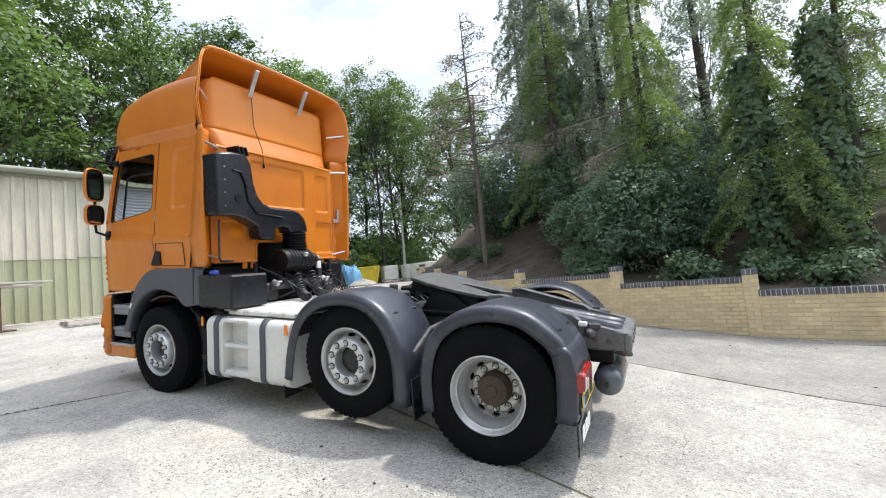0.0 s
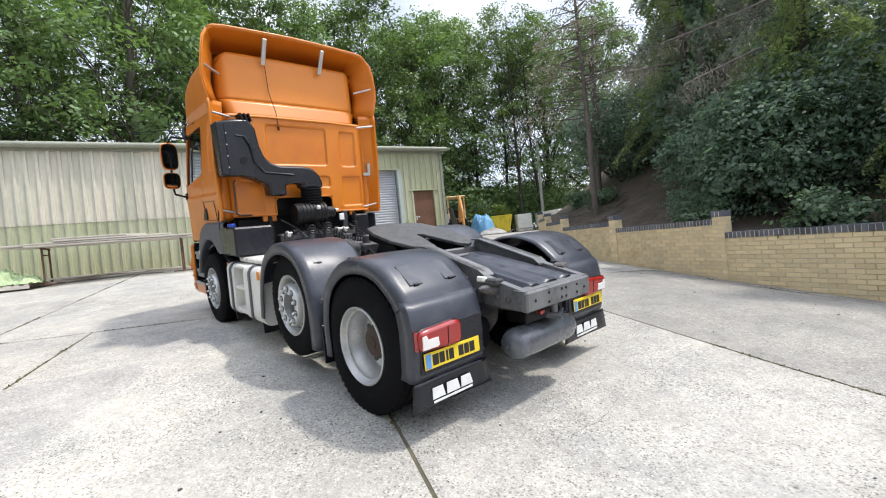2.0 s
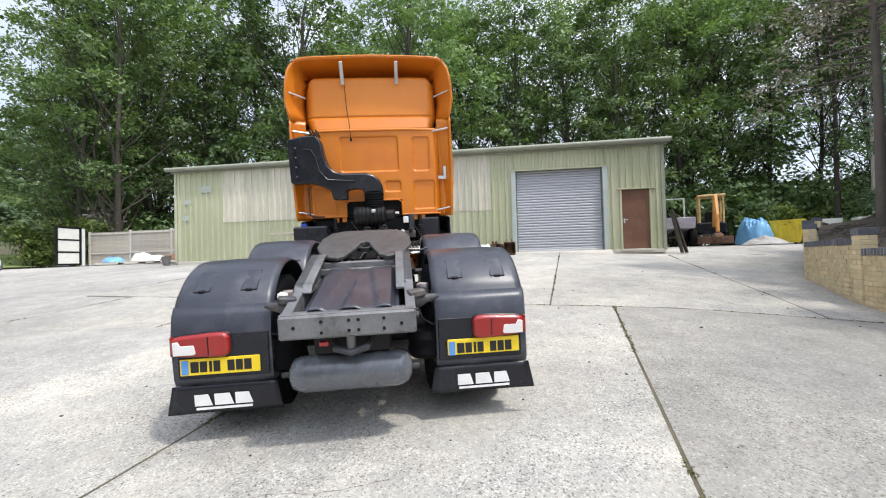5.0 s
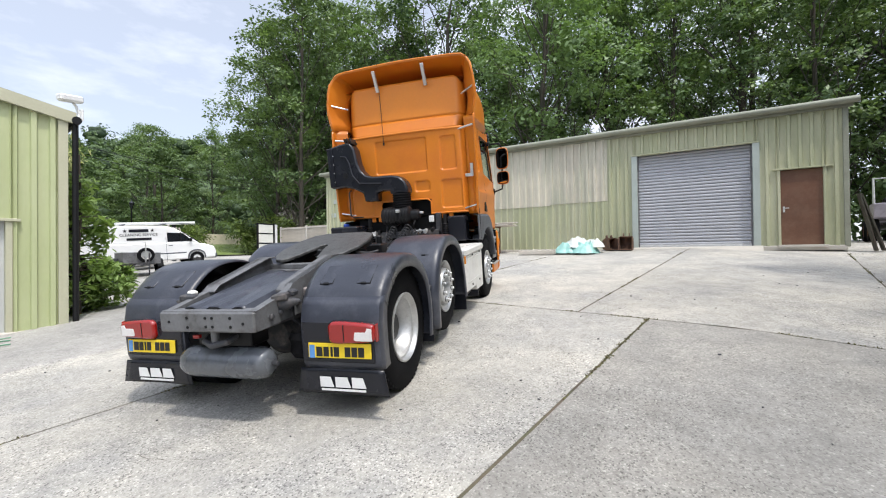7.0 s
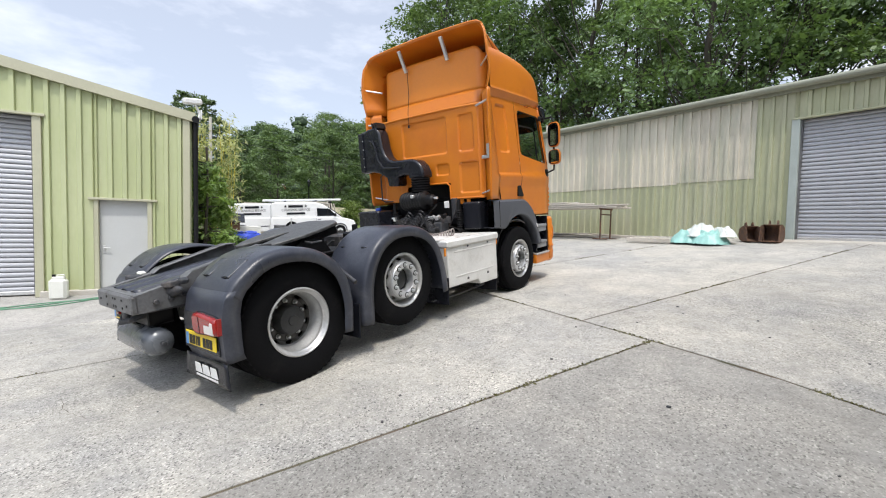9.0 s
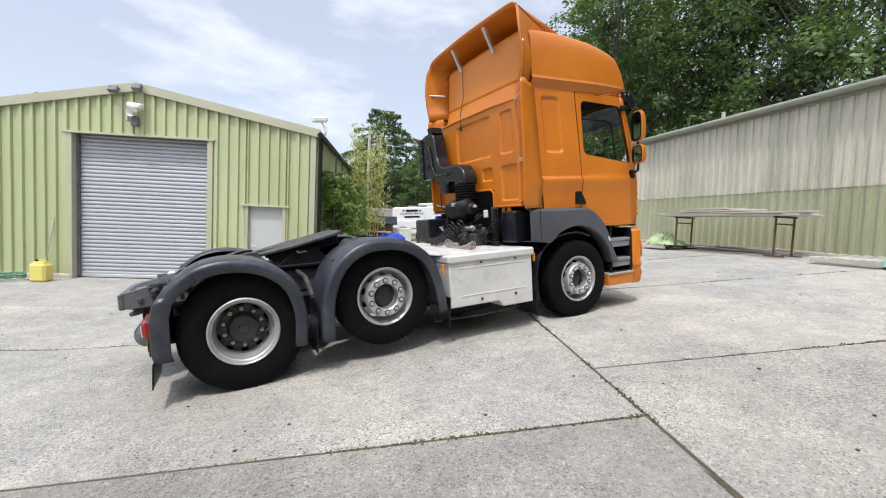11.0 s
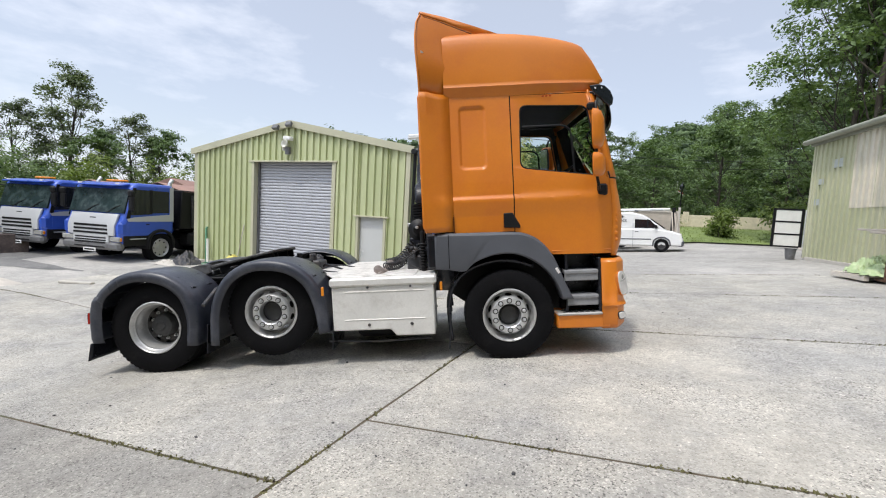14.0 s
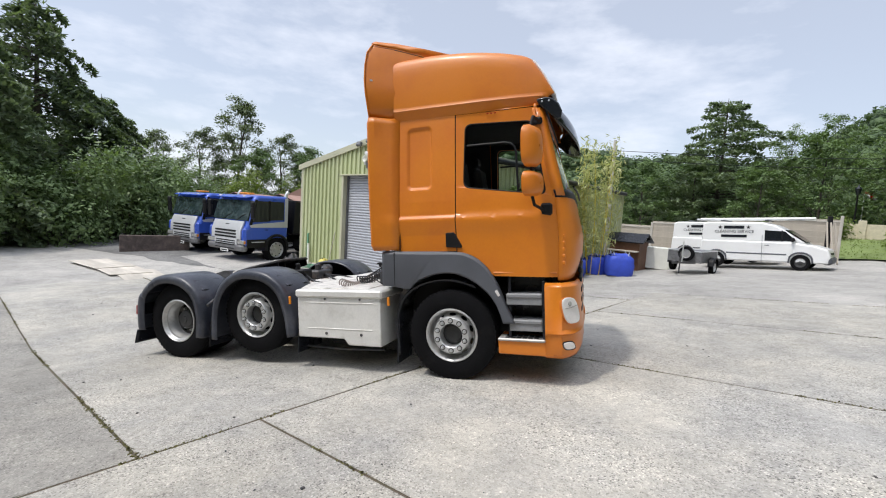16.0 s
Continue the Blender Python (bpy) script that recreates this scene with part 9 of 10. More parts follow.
tipper(Matrix.Translation((12.75, -3.1, -0.13)) @ Matrix.Rotation(radians(87), 4, "Z") @ Matrix.Scale(1.08, 4), "blue and pale grey tipper lorry parked behind another")


def van(m, label, front=True):
    """Small white panel van: origin between the front wheels on the ground, x forward."""
    v = thing("panel_van", label, "van", m)
    low = [(0.86, 0.30), (0.90, 0.62), (0.80, 0.86), (0.42, 1.00), (-0.30, 1.12), (-3.55, 1.16), (-3.62, 0.40), (-3.45, 0.28)]
    top = [(0.20, 1.03), (-0.52, 1.58), (-0.85, 1.80), (-1.30, 1.93), (-3.30, 1.96), (-3.50, 1.90), (-3.56, 1.12), (-0.30, 1.10)]
    part("lower_body", Shape().prism(low, -0.88, 0.88, "y"), WHITE_PAINT, v, "white painted body", bevel=0.06)
    part("upper_body", Shape().prism(top, -0.80, 0.80, "y"), WHITE_PAINT, v, bevel=0.06)
    part("windscreen", Shape().prism([(0.10, 1.13), (0.14, 1.15), (-0.50, 1.62), (-0.54, 1.60)], -0.70, 0.70, "y"), TINT, v, "dark windscreen")
    part("bumper", Shape().box(0.30, 1.74, 0.30, pose(0.80, 0, 0.42), 0.08), GREY_PLASTIC, v, "grey plastic bumper")
    part("grille", Shape().box(0.04, 0.9, 0.10, pose(0.87, 0, 0.68), 0.02), BLACK, v)
    for sgn in (1, -1):
        part("side_window", Shape().prism([(-0.15, 1.16), (-0.52, 1.55), (-1.20, 1.60), (-1.20, 1.16)], sgn * 0.803, sgn * 0.812, "y"), TINT, v, "dark cab window")
        part("window_post", Shape().box(0.05, 0.012, 0.44, pose(-0.62, sgn * 0.812, 1.37)), BLACK, v)
        part("headlamp", Shape().box(0.24, 0.26, 0.16, pose(0.70, sgn * 0.70, 0.80, 0, -12, -sgn * 20), 0.05), WHITE_LENS, v, "clear headlamp")
        for x in (0.0, -2.91):
            simple_wheel(v, x, sgn * 0.83, 0.32, 0.32, 0.20, sgn, HUB_DARK, False)
            part("wheel_arch", guard_shape([(x - 0.40, 0.30), (x - 0.36, 0.55), (x - 0.2, 0.70), (x, 0.74), (x + 0.2, 0.70), (x + 0.36, 0.55), (x + 0.40, 0.30)], 0.72, 0.925, 0.05, sgn), GREY_PLASTIC, v, thick=0.02)
        part("rubbing_strip", Shape().box(2.1, 0.02, 0.05, pose(-1.5, sgn * 0.885, 0.62), 0.008), GREY_PLASTIC, v)
        part("door_seam", Shape().box(0.012, 0.012, 1.2, pose(-1.27, sgn * 0.883, 0.80)), GREY_PLASTIC, v)
        part("door_handle", Shape().box(0.16, 0.02, 0.03, pose(-1.1, sgn * 0.888, 0.98), 0.006), GREY_PLASTIC, v)
        part("mirror", Shape().box(0.12, 0.16, 0.18, pose(-0.25, sgn * 0.95, 1.22), 0.04), BLACK, v)
        # signwriting on the sides: name and number as bars, the trade in words
        face = sgn * 0.815
        for x, w in ((-2.30, 0.75),):
            part("sign_bar", Shape().box(w, 0.004, 0.13, pose(x, face, 1.72)), DARK_PLASTIC, v, "grey bar of signwriting")
        part("sign_bar", Shape().box(0.95, 0.004, 0.11, pose(-2.3, face, 1.34)), DARK_PLASTIC, v, "grey bar of signwriting")
        cu = bpy.data.curves.new("sign_words", "FONT")
        cu.body, cu.size, cu.align_x, cu.extrude = "CLEANING SERVICE", 0.165, "CENTER", 0.002
        cu.materials.append(DARK_PLASTIC)
        tx = new("sign_words", cu)
        tx.parent = v
        tx.matrix_basis = pose(-2.3, face, 1.48, 90, 0, 0) if sgn < 0 else pose(-2.3, face, 1.48, 90, 0, 180)
        for dx in (-0.52, 0.52):
            star = []
            for k in range(10):
                a = math.pi / 2 + k * math.pi / 5
                rr = 0.085 if k % 2 == 0 else 0.035
                star.append((-2.3 + dx + rr * math.cos(a), 1.72 + rr * math.sin(a)))
            part("star", Shape().prism(star, face - 0.002, face + 0.002, "y"), BLACK, v)
    # roof bars with a long pipe rack
    for x in (-1.2, -2.8):
        part("roof_bar", Shape().box(0.06, 1.5, 0.05, pose(x, 0, 2.01), 0.01), GREY_PLASTIC, v)
    return v


VAN = Matrix.Translation((-12.2, -14.05, 1.03)) @ Matrix.Rotation(radians(163), 4, "Z") @ pose(0, 0, 0, 0, -3.5, 0)
near_van = van(VAN, "white panel van with grey signwriting and roof rack")
rack_pipe = Shape().tube([(0.3, 0.25, 2.09), (-3.9, 0.25, 2.09)], 0.07, 10)
part("pipe_carrier", rack_pipe, CAN_WHITE, near_van, "long white pipe carrier")
part("pipe_carrier", Shape().tube([(0.0, -0.25, 2.07), (-3.9, -0.25, 2.07)], 0.045, 10), ALU, near_van)
van(Matrix.Translation((-10.95, -17.4, 0.98)) @ Matrix.Rotation(radians(166), 4, "Z") @ pose(0, 0, 0, 0, -3.5, 0), "second white panel van parked behind another")

# box trailer with spare wheel, in front of the van
tr_m = Matrix.Translation((-8.15, -11.1, ground_z(-8.15, -11.1))) @ Matrix.Rotation(radians(72), 4, "Z")
trailer = thing("box_trailer", "small galvanised trailer with spare wheel on its front", "trailer", tr_m)
part("body", Shape().box(1.9, 1.2, 0.42, pose(-0.2, 0, 0.66), 0.01), RAIL_GREY, trailer)
part("top_rail", Shape().tube([(0.75, 0.6, 0.88), (-1.15, 0.6, 0.88), (-1.15, -0.6, 0.88), (0.75, -0.6, 0.88), (0.75, 0.6, 0.88)], 0.02, 6), ALU, trailer)
part("tailboard", Shape().box(0.04, 1.2, 0.40, pose(-1.16, 0, 0.68), 0.01), ALU, trailer)
part("drawbar", Shape().tube([(0.75, 0.4, 0.45), (1.6, 0.0, 0.45), (0.75, -0.4, 0.45)], 0.035, 8), CHASSIS, trailer)
part("hitch", Shape().box(0.3, 0.1, 0.12, pose(1.7, 0, 0.47), 0.02), CHASSIS, trailer)
part("jockey_post", Shape().tube([(1.45, 0.1, 0.05), (1.45, 0.1, 0.85)], 0.025, 8), CHASSIS, trailer)
part("mast", Shape().tube([(1.1, 0.05, 0.45), (1.1, 0.05, 1.25)], 0.022, 8), ALU, trailer)
for sgn in (1, -1):
    simple_wheel(trailer, -0.25, sgn * 0.72, 0.28, 0.28, 0.17, sgn, SILVER, False)
    part("trailer_guard", guard_shape([(-0.6, 0.32), (-0.5, 0.56), (-0.25, 0.66), (0.0, 0.56), (0.1, 0.32)], 0.62, 0.84, 0.03, sgn), BLACK, trailer, thick=0.01)
spare = thing("spare_wheel", "", "")
spare.parent, spare.matrix_basis = trailer, pose(0.86, 0.1, 0.78, 0, 90, 0)
part("tyre", Shape().lathe([(0.17, 0.06), (0.2, 0.08), (0.27, 0.07), (0.28, 0.0), (0.27, -0.07), (0.2, -0.08), (0.17, -0.06)], 28), RUBBER, spare)
part("rim", Shape().lathe([(0.17, 0.06), (0.14, 0.02), (0.06, 0.03), (0, 0.03)], 24), SILVER, spare)


def bulk_bag(m, label, mat, w=0.85, h=0.75, seed=1, straps=True):
    b = thing("bulk_bag", label, "bag", m, "bulk bags")
    s = Shape()

    def pt(u, v):
        a = u * 2 * math.pi
        ca, sa = math.cos(a), math.sin(a)
        q = (abs(ca) ** 5 + abs(sa) ** 5) ** 0.2
        bulge = 1 + 0.12 * math.sin(math.pi * v) + 0.06 * noise.noise(Vector((ca * 2, sa * 2, v * 4 + seed)))
        r = w / 2 * bulge / q * (1.0 if v < 0.92 else 0.85)
        return r * ca, r * sa, h * v + 0.05 * noise.noise(Vector((ca * 3 + seed, sa * 3, v * 3)))
    s.sheet(pt, steps(0, 1, 28), steps(0, 1, 9))
    s.sheet(lambda u, v: (w * 0.42 * v * math.cos(u * 6.283), w * 0.42 * v * math.sin(u * 6.283), h + 0.04 + 0.12 * noise.noise(Vector((u * 6, v * 2, seed)))), steps(0, 1, 20), steps(0.02, 1.1, 5))
    part("sack", s, mat, b, smooth=60)
    if straps:
        for k in range(4):
            a = math.pi / 4 + k * math.pi / 2
            x, y = w * 0.42 * math.cos(a), w * 0.42 * math.sin(a)
            part("lifting_loop", Shape().tube([(x - 0.1 * math.sin(a), y + 0.1 * math.cos(a), h - 0.1), (x * 1.05, y * 1.05, h + 0.16), (x + 0.1 * math.sin(a), y - 0.1 * math.cos(a), h - 0.1)], 0.015, 6), SACK_WHITE, b)
    return b


def on_ground(x, y, turn=0.0):
    return Matrix.Translation((x, y, ground_z(x, y))) @ Matrix.Rotation(radians(turn), 4, "Z")


bulk_bag(on_ground(-5.75, -9.2, 20), "royal blue woven bulk bag on the concrete", BAG_BLUE, 0.9, 0.75, 1)
bulk_bag(on_ground(-4.85, -9.7, 50), "slumped royal blue woven bulk bag", BAG_BLUE, 0.85, 0.7, 2)
bulk_bag(on_ground(-4.2, -8.6, 10), "royal blue woven bulk bag", BAG_BLUE, 0.8, 0.65, 3)

# small timber kiosk with a pitched roof beside the bags
hut = thing("timber_kiosk", "small weathered timber kiosk with dark roof", "kiosk", on_ground(-5.7, -12.4, -14))
part("body", Shape().box(1.3, 1.1, 1.25, pose(0, 0, 0.62), 0.01), DOOR_BROWN, hut)
for sgn in (1, -1):
    part("roof_slope", Shape().box(1.7, 0.82, 0.05, pose(0, sgn * 0.34, 1.42, -sgn * 28, 0, 0), 0.01), DARK_PLASTIC, hut)
part("counter", Shape().box(1.3, 0.4, 0.06, pose(0, 0.7, 0.85), 0.01), TIMBER, hut)
crate = solo("storage_crate", Shape().box(1.1, 0.9, 0.95, pose(0, 0, 0.475), 0.02), CAN_WHITE, "cream painted storage crate", "crate", on_ground(-6.9, -13.0, -10))


# panel fence of boards between concrete posts, behind the vans and by the gate
def fence(points, height, name, label):
    f = thing(name, label, "fence")
    for (x0, y0), (x1, y1) in zip(points, points[1:]):
        d = math.hypot(x1 - x0, y1 - y0)
        n = max(1, round(d / 2.6))
        a = math.atan2(y1 - y0, x1 - x0)
        for k in range(n + 1):
            x, y = lerp(x0, x1, k / n), lerp(y0, y1, k / n)
            part("post", Shape().box(0.12, 0.12, height + 0.12, None, 0.015), CONCRETE_POST, f, m=Matrix.Translation((x, y, ground_z(x, y) + height / 2 + 0.04)) @ Matrix.Rotation(a, 4, "Z"))
            if k < n:
                mx, my = lerp(x0, x1, (k + 0.5) / n), lerp(y0, y1, (k + 0.5) / n)
                z = ground_z(mx, my)
                base = Matrix.Translation((mx, my, z)) @ Matrix.Rotation(a, 4, "Z")
                w = d / n - 0.1
                bh = height / 7
                me = Shape().box(w + 0.04, 0.022, bh + 0.012, None, 0.004).mesh("board", FENCE_WOOD, 0)
                for q in range(7):
                    part("board", me, None, f, m=base @ pose(0, 0.004 * (q % 2), bh * (q + 0.5) + 0.03, 7, 0, 0))
                for zz in (0.02, 0.62, height - 0.06):
                    part("rail", Shape().box(w + 0.03, 0.045, 0.07, None, 0.008), CONCRETE_POST, f, m=base @ pose(0, 0.03, zz))
                    part("rail", Shape().box(w + 0.03, 0.045, 0.07, None, 0.008), CONCRETE_POST, f, m=base @ pose(0, -0.03, zz))
    return f


fence([(2.5, -19.5), (-6.0, -20.5), (-14.6, -20.2)], 2.15, "board_fence", "long weathered board fence with concrete posts")
fence([(-20.0, -16.4), (-19.6, -6.5)], 1.75, "board_fence", "pale board fence beside the gate")
# low buff wall and lamp beyond the entrance
solo("garden_wall", Shape().box(12.0, 0.25, 1.4, pose(0, 0, 0.6), 0.01).box(0.4, 0.4, 1.75, pose(4.0, 0, 0.65), 0.02), MORTAR, "long low buff garden wall with pier", "wall", Matrix.Translation((-21.4, -27.6, 2.0)) @ Matrix.Rotation(radians(-13), 4, "Z"), kind="structure")

# open gate leaf: black frame with three pale panels
gate = thing("gate", "open black steel gate leaf with pale panels", "gate", Matrix.Translation((-18.6, -16.25, ground_z(-18.6, -16.25) + 0.06)) @ Matrix.Rotation(radians(177), 4, "Z"))
for x in (-0.62, 0.62):
    part("stile", Shape().box(0.12, 0.08, 2.0, pose(x, 0, 1.0), 0.01), BLACK, gate)
for z in (0.05, 0.68, 1.32, 1.95):
    part("bar", Shape().box(1.24, 0.06, 0.08, pose(0, 0, z), 0.01), BLACK, gate)
for z in (0.36, 1.0, 1.63):
    part("panel", Shape().box(1.12, 0.02, 0.56, pose(0, 0, z), 0.004), CAN_WHITE, gate, "pale grey sheet panel")
solo("gate_post", Shape().box(0.16, 0.16, 2.0, pose(0, 0, 1.0), 0.015), WHITE_PAINT, "white painted gate post", "post", on_ground(-19.5, -16.35))
gp2 = solo("gate_post", Shape().box(0.18, 0.18, 2.2, pose(0, 0, 1.1), 0.015), BLACK, "black steel gate post", "post", on_ground(-13.7, -18.1))
gl2 = thing("gate", "weathered boards leaning on the black gate post", "gate", on_ground(-13.6, -17.9, 100))
for k in range(3):
    part("board", Shape().box(0.10, 0.04, 2.0, pose(0.15 + 0.16 * k, 0.1 * k, 0.97, 0, -16 - 2 * k, 0), 0.006), FENCE_WOOD, gl2)
part("brace", Shape().box(0.9, 0.05, 0.10, pose(0.4, 0.02, 0.5), 0.01), TIMBER, gl2)


def lamp_post(m):
    l = thing("lamp_post", "dark iron lantern post on the lawn", "lamp post", m)
    part("post", Shape().lathe([(0.16, 0), (0.16, 0.1), (0.09, 0.25), (0.06, 0.6), (0.05, 2.9), (0.08, 2.95), (0, 2.96)], 16), BLACK, l, smooth=50)
    part("lantern", Shape().lathe([(0.08, 2.95), (0.19, 3.35), (0.21, 3.38), (0.05, 3.55), (0.02, 3.68), (0, 3.7)], 8), TINT, l, smooth=0)


lamp_post(Matrix.Translation((-17.4, -29.8, 2.25)))
pole = thing("flag_pole", "white flag pole with a small faded flag", "flag pole", Matrix.Translation((-23.7, -53.5, 1.2)))
part("pole", Shape().lathe([(0.07, 0), (0.05, 7.0), (0.08, 7.05), (0, 7.12)], 10), WHITE_PAINT, pole)
flag = part("flag", Shape().sheet(lambda u, v: (-0.06 - 1.0 * u, 0.10 * math.sin(u * 6), 5.6 - 0.55 * u + 0.75 * v), steps(0, 1, 10), steps(0, 1, 4)), WHITE_PAINT, pole, "small white flag with a red cross", thick=0.01)
for half, mat_, off in ((0.10, RED_LENS, 0.016),):
    for side in (1, -1):
        part("cross_bar", Shape().sheet(lambda u, v: (-0.06 - 1.0 * u, 0.10 * math.sin(u * 6) + side * off, 5.975 - 0.55 * u + half * v), steps(0, 1, 10), (-1, 1)), mat_, flag)
        part("cross_bar", Shape().sheet(lambda u, v: (-0.56 - half * u, 0.10 * math.sin((0.5 + half * u) * 6) + side * off, 5.325 + 0.75 * v), (-1, 1), steps(0, 1, 3)), mat_, flag)

solo("utility_pole", Shape().tube([(0, 0, 0), (0, 0, 7.2)], [0.13, 0.1], 10), BARK, "round timber utility pole", "pole", on_ground(-22.0, -35.0))
solo("utility_pole", Shape().tube([(0, 0, 0), (0.1, 0, 6.4)], [0.12, 0.09], 10), CONCRETE_POST, "pale round pole beyond the wall", "pole", Matrix.Translation((-22.0, 25.2, ground_z(-22, 25.2))))
for dz in (0.0, 0.35):
    wires = Shape()
    a, b = Vector((-4.9, -11.2, 5.2 + dz)), Vector((-30.0, -16.0, 7.2 + dz))
    wires.tube([a.lerp(b, t) + Vector((0, 0, -1.0 * math.sin(math.pi * t))) for t in steps(0, 1, 14)], 0.012, 5)
    solo("overhead_wire", wires, BLACK, "black sagging overhead wire past the workshop", "wire")
solo("wire_post", Shape().tube([(0, 0, 0), (0, 0, 5.6)], [0.08, 0.06], 8), CONCRETE_POST, "thin pale post carrying wires", "post", on_ground(-4.9, -11.2))
solo("vent_pipe", Shape().tube([(0, 0, -0.6), (0, 0, 0.55)], 0.06, 10), CONCRETE_POST, "short pale pipe on the shed roof", "pipe", LONG @ pose(14.3, -1.6, EAVE_A + 0.35))

# ---- along the long shed ----
rack = thing("timber_rack", "rusty steel trestle rack loaded with weathered timber", "rack", Matrix.Translation((-13.25, 0.35, ground_z(-13.25, 0.35) + 0.02)) @ Matrix.Rotation(radians(-93.3), 4, "Z"))
for x in (-1.55, 1.53):
    for y in (-0.28, 0.28):
        part("leg", Shape().tube([(x, y, 0), (x, y, 0.95)], 0.025, 8), RUST, rack)
    part("bearer", Shape().tube([(x, -0.35, 0.95), (x, 0.35, 0.95)], 0.025, 8), RUST, rack)
for y in (-0.28, 0.28):
    part("foot", Shape().tube([(-1.80, y, 0.02), (-1.30, y, 0.02)], 0.018, 8), RUST, rack)
    part("foot", Shape().tube([(1.28, y, 0.02), (1.78, y, 0.02)], 0.018, 8), RUST, rack)
for x in (-1.55, 1.53):
    part("rail", Shape().tube([(x, -0.28, 0.78), (x, 0.28, 0.78)], 0.018, 8), RUST, rack)
plank_rng = random.Random(31)
for k in range(24):
    ln = plank_rng.uniform(3.6, 5.2) if k < 12 else plank_rng.uniform(1.2, 2.6)
    layer = k // 6
    part("plank", Shape().box(ln, 0.12, 0.042, None, 0.006), TIMBER, rack, m=pose(plank_rng.uniform(-0.4, 0.4) + (0.2 if layer else 0), -0.36 + 0.145 * (k % 6), 1.0 + 0.056 * layer, 0, plank_rng.uniform(-0.5, 0.5), plank_rng.uniform(-1.6, 1.6)))
part("strap", Shape().box(0.06, 0.9, 0.012, pose(0.3, 0, 1.13, 0, 0, 20)), SACK_WHITE, rack)
ground_planks = thing("plank_pile", "loose weathered boards lying by the shed", "planks", Matrix.Translation((-13.9, -0.2, ground_z(-13.9, -0.2))) @ Matrix.Rotation(radians(-93.3), 4, "Z"))
for k in range(12):
    part("plank", Shape().box(plank_rng.uniform(1.0, 2.6), 0.16, 0.04, None, 0.006), TIMBER, ground_planks, m=pose(-2.3 + 0.42 * k, plank_rng.uniform(-0.35, 0.4), 0.03 + 0.04 * (k % 3), 0, plank_rng.uniform(-2, 2), plank_rng.uniform(-12, 12)))


def pallet(m, label="worn timber pallet"):
    p = thing("pallet", label, "pallet", m, "pallets")
    for y in (-0.45, 0, 0.45):
        part("bearer", Shape().box(1.2, 0.1, 0.09, pose(0, y, 0.045), 0.006), TIMBER, p)
    for k in range(7):
        part("board", Shape().box(0.1, 1.0, 0.02, pose(-0.55 + 0.183 * k, 0, 0.10), 0.004), TIMBER, p)
    return p


def heap_of_sheet(name, label, m, mat, rx, ry, h, seed, category="sack", rough=1.0, power=2.2):
    """Crumpled sheeting thrown over a low pile."""
    s = Shape()

    def pt(u, v):
        a = u * 2 * math.pi
        lump = 1 + 0.25 * noise.noise(Vector((math.cos(a) * 1.5, math.sin(a) * 1.5, seed)))
        z = h * (1 - v ** power) * (0.8 + 0.5 * (2.2 / power) * noise.noise(Vector((v * 3 * math.cos(a), v * 3 * math.sin(a), seed + 2))))
        fold = 0.16 * rough * h * noise.noise(Vector((v * 9 * math.cos(a), v * 9 * math.sin(a), seed))) + 0.10 * rough * h * abs(noise.noise(Vector((v * 17 * math.cos(a), v * 17 * math.sin(a), seed + 5))))
        return rx * v * lump * math.cos(a), ry * v * lump * math.sin(a), max(z + fold, 0.01)
    s.sheet(pt, steps(0, 1, 60), steps(0.001, 1, 22))
    return solo(name, s, mat, label, category, m, smooth=40)


pm = Matrix.Translation((-13.4, -2.05, ground_z(-13.4, -2.05))) @ Matrix.Rotation(radians(-93), 4, "Z")
pallet(pm, "timber pallet under green sheeting")
heap_of_sheet("crumpled_sheeting", "crumpled pale green plastic sheeting on a pallet", pm @ pose(0, 0, 0.115), SACK_GREEN, 0.52, 0.46, 0.40, 4, "sheeting", 1.6)
heap_of_sheet("crumpled_sheeting", "flattened pale green sheeting on a pallet", pm @ pose(-0.45, 0.05, 0.115), SACK_GREEN, 0.45, 0.42, 0.24, 9, "sheeting", 1.6)
pallet(Matrix.Translation((-12.95, 3.55, ground_z(-12.95, 3.55))) @ Matrix.Rotation(radians(-93), 4, "Z"), "pale timber pallet with slabs beside sacks")
for k, (x, y, mt, sc, lab) in enumerate(((-12.85, 4.45, SACK_TEAL, 1.0, "slumped teal plastic sack"), (-12.7, 5.0, SACK_TEAL, 0.95, "slumped teal plastic sack"), (-12.95, 4.70, SACK_WHITE, 0.9, "bulging white plastic sack on others"), (-12.9, 5.22, SACK_WHITE, 0.7, "white plastic sack of rubble"))):
    heap_of_sheet("plastic_sack", lab, Matrix.Translation((x, y, ground_z(x, y) + (0.16 if mt is SACK_WHITE else 0))), mt, 0.50 * sc, 0.44 * sc, 0.42 * sc, 20 + k, "sack", 0.7, 3.0)


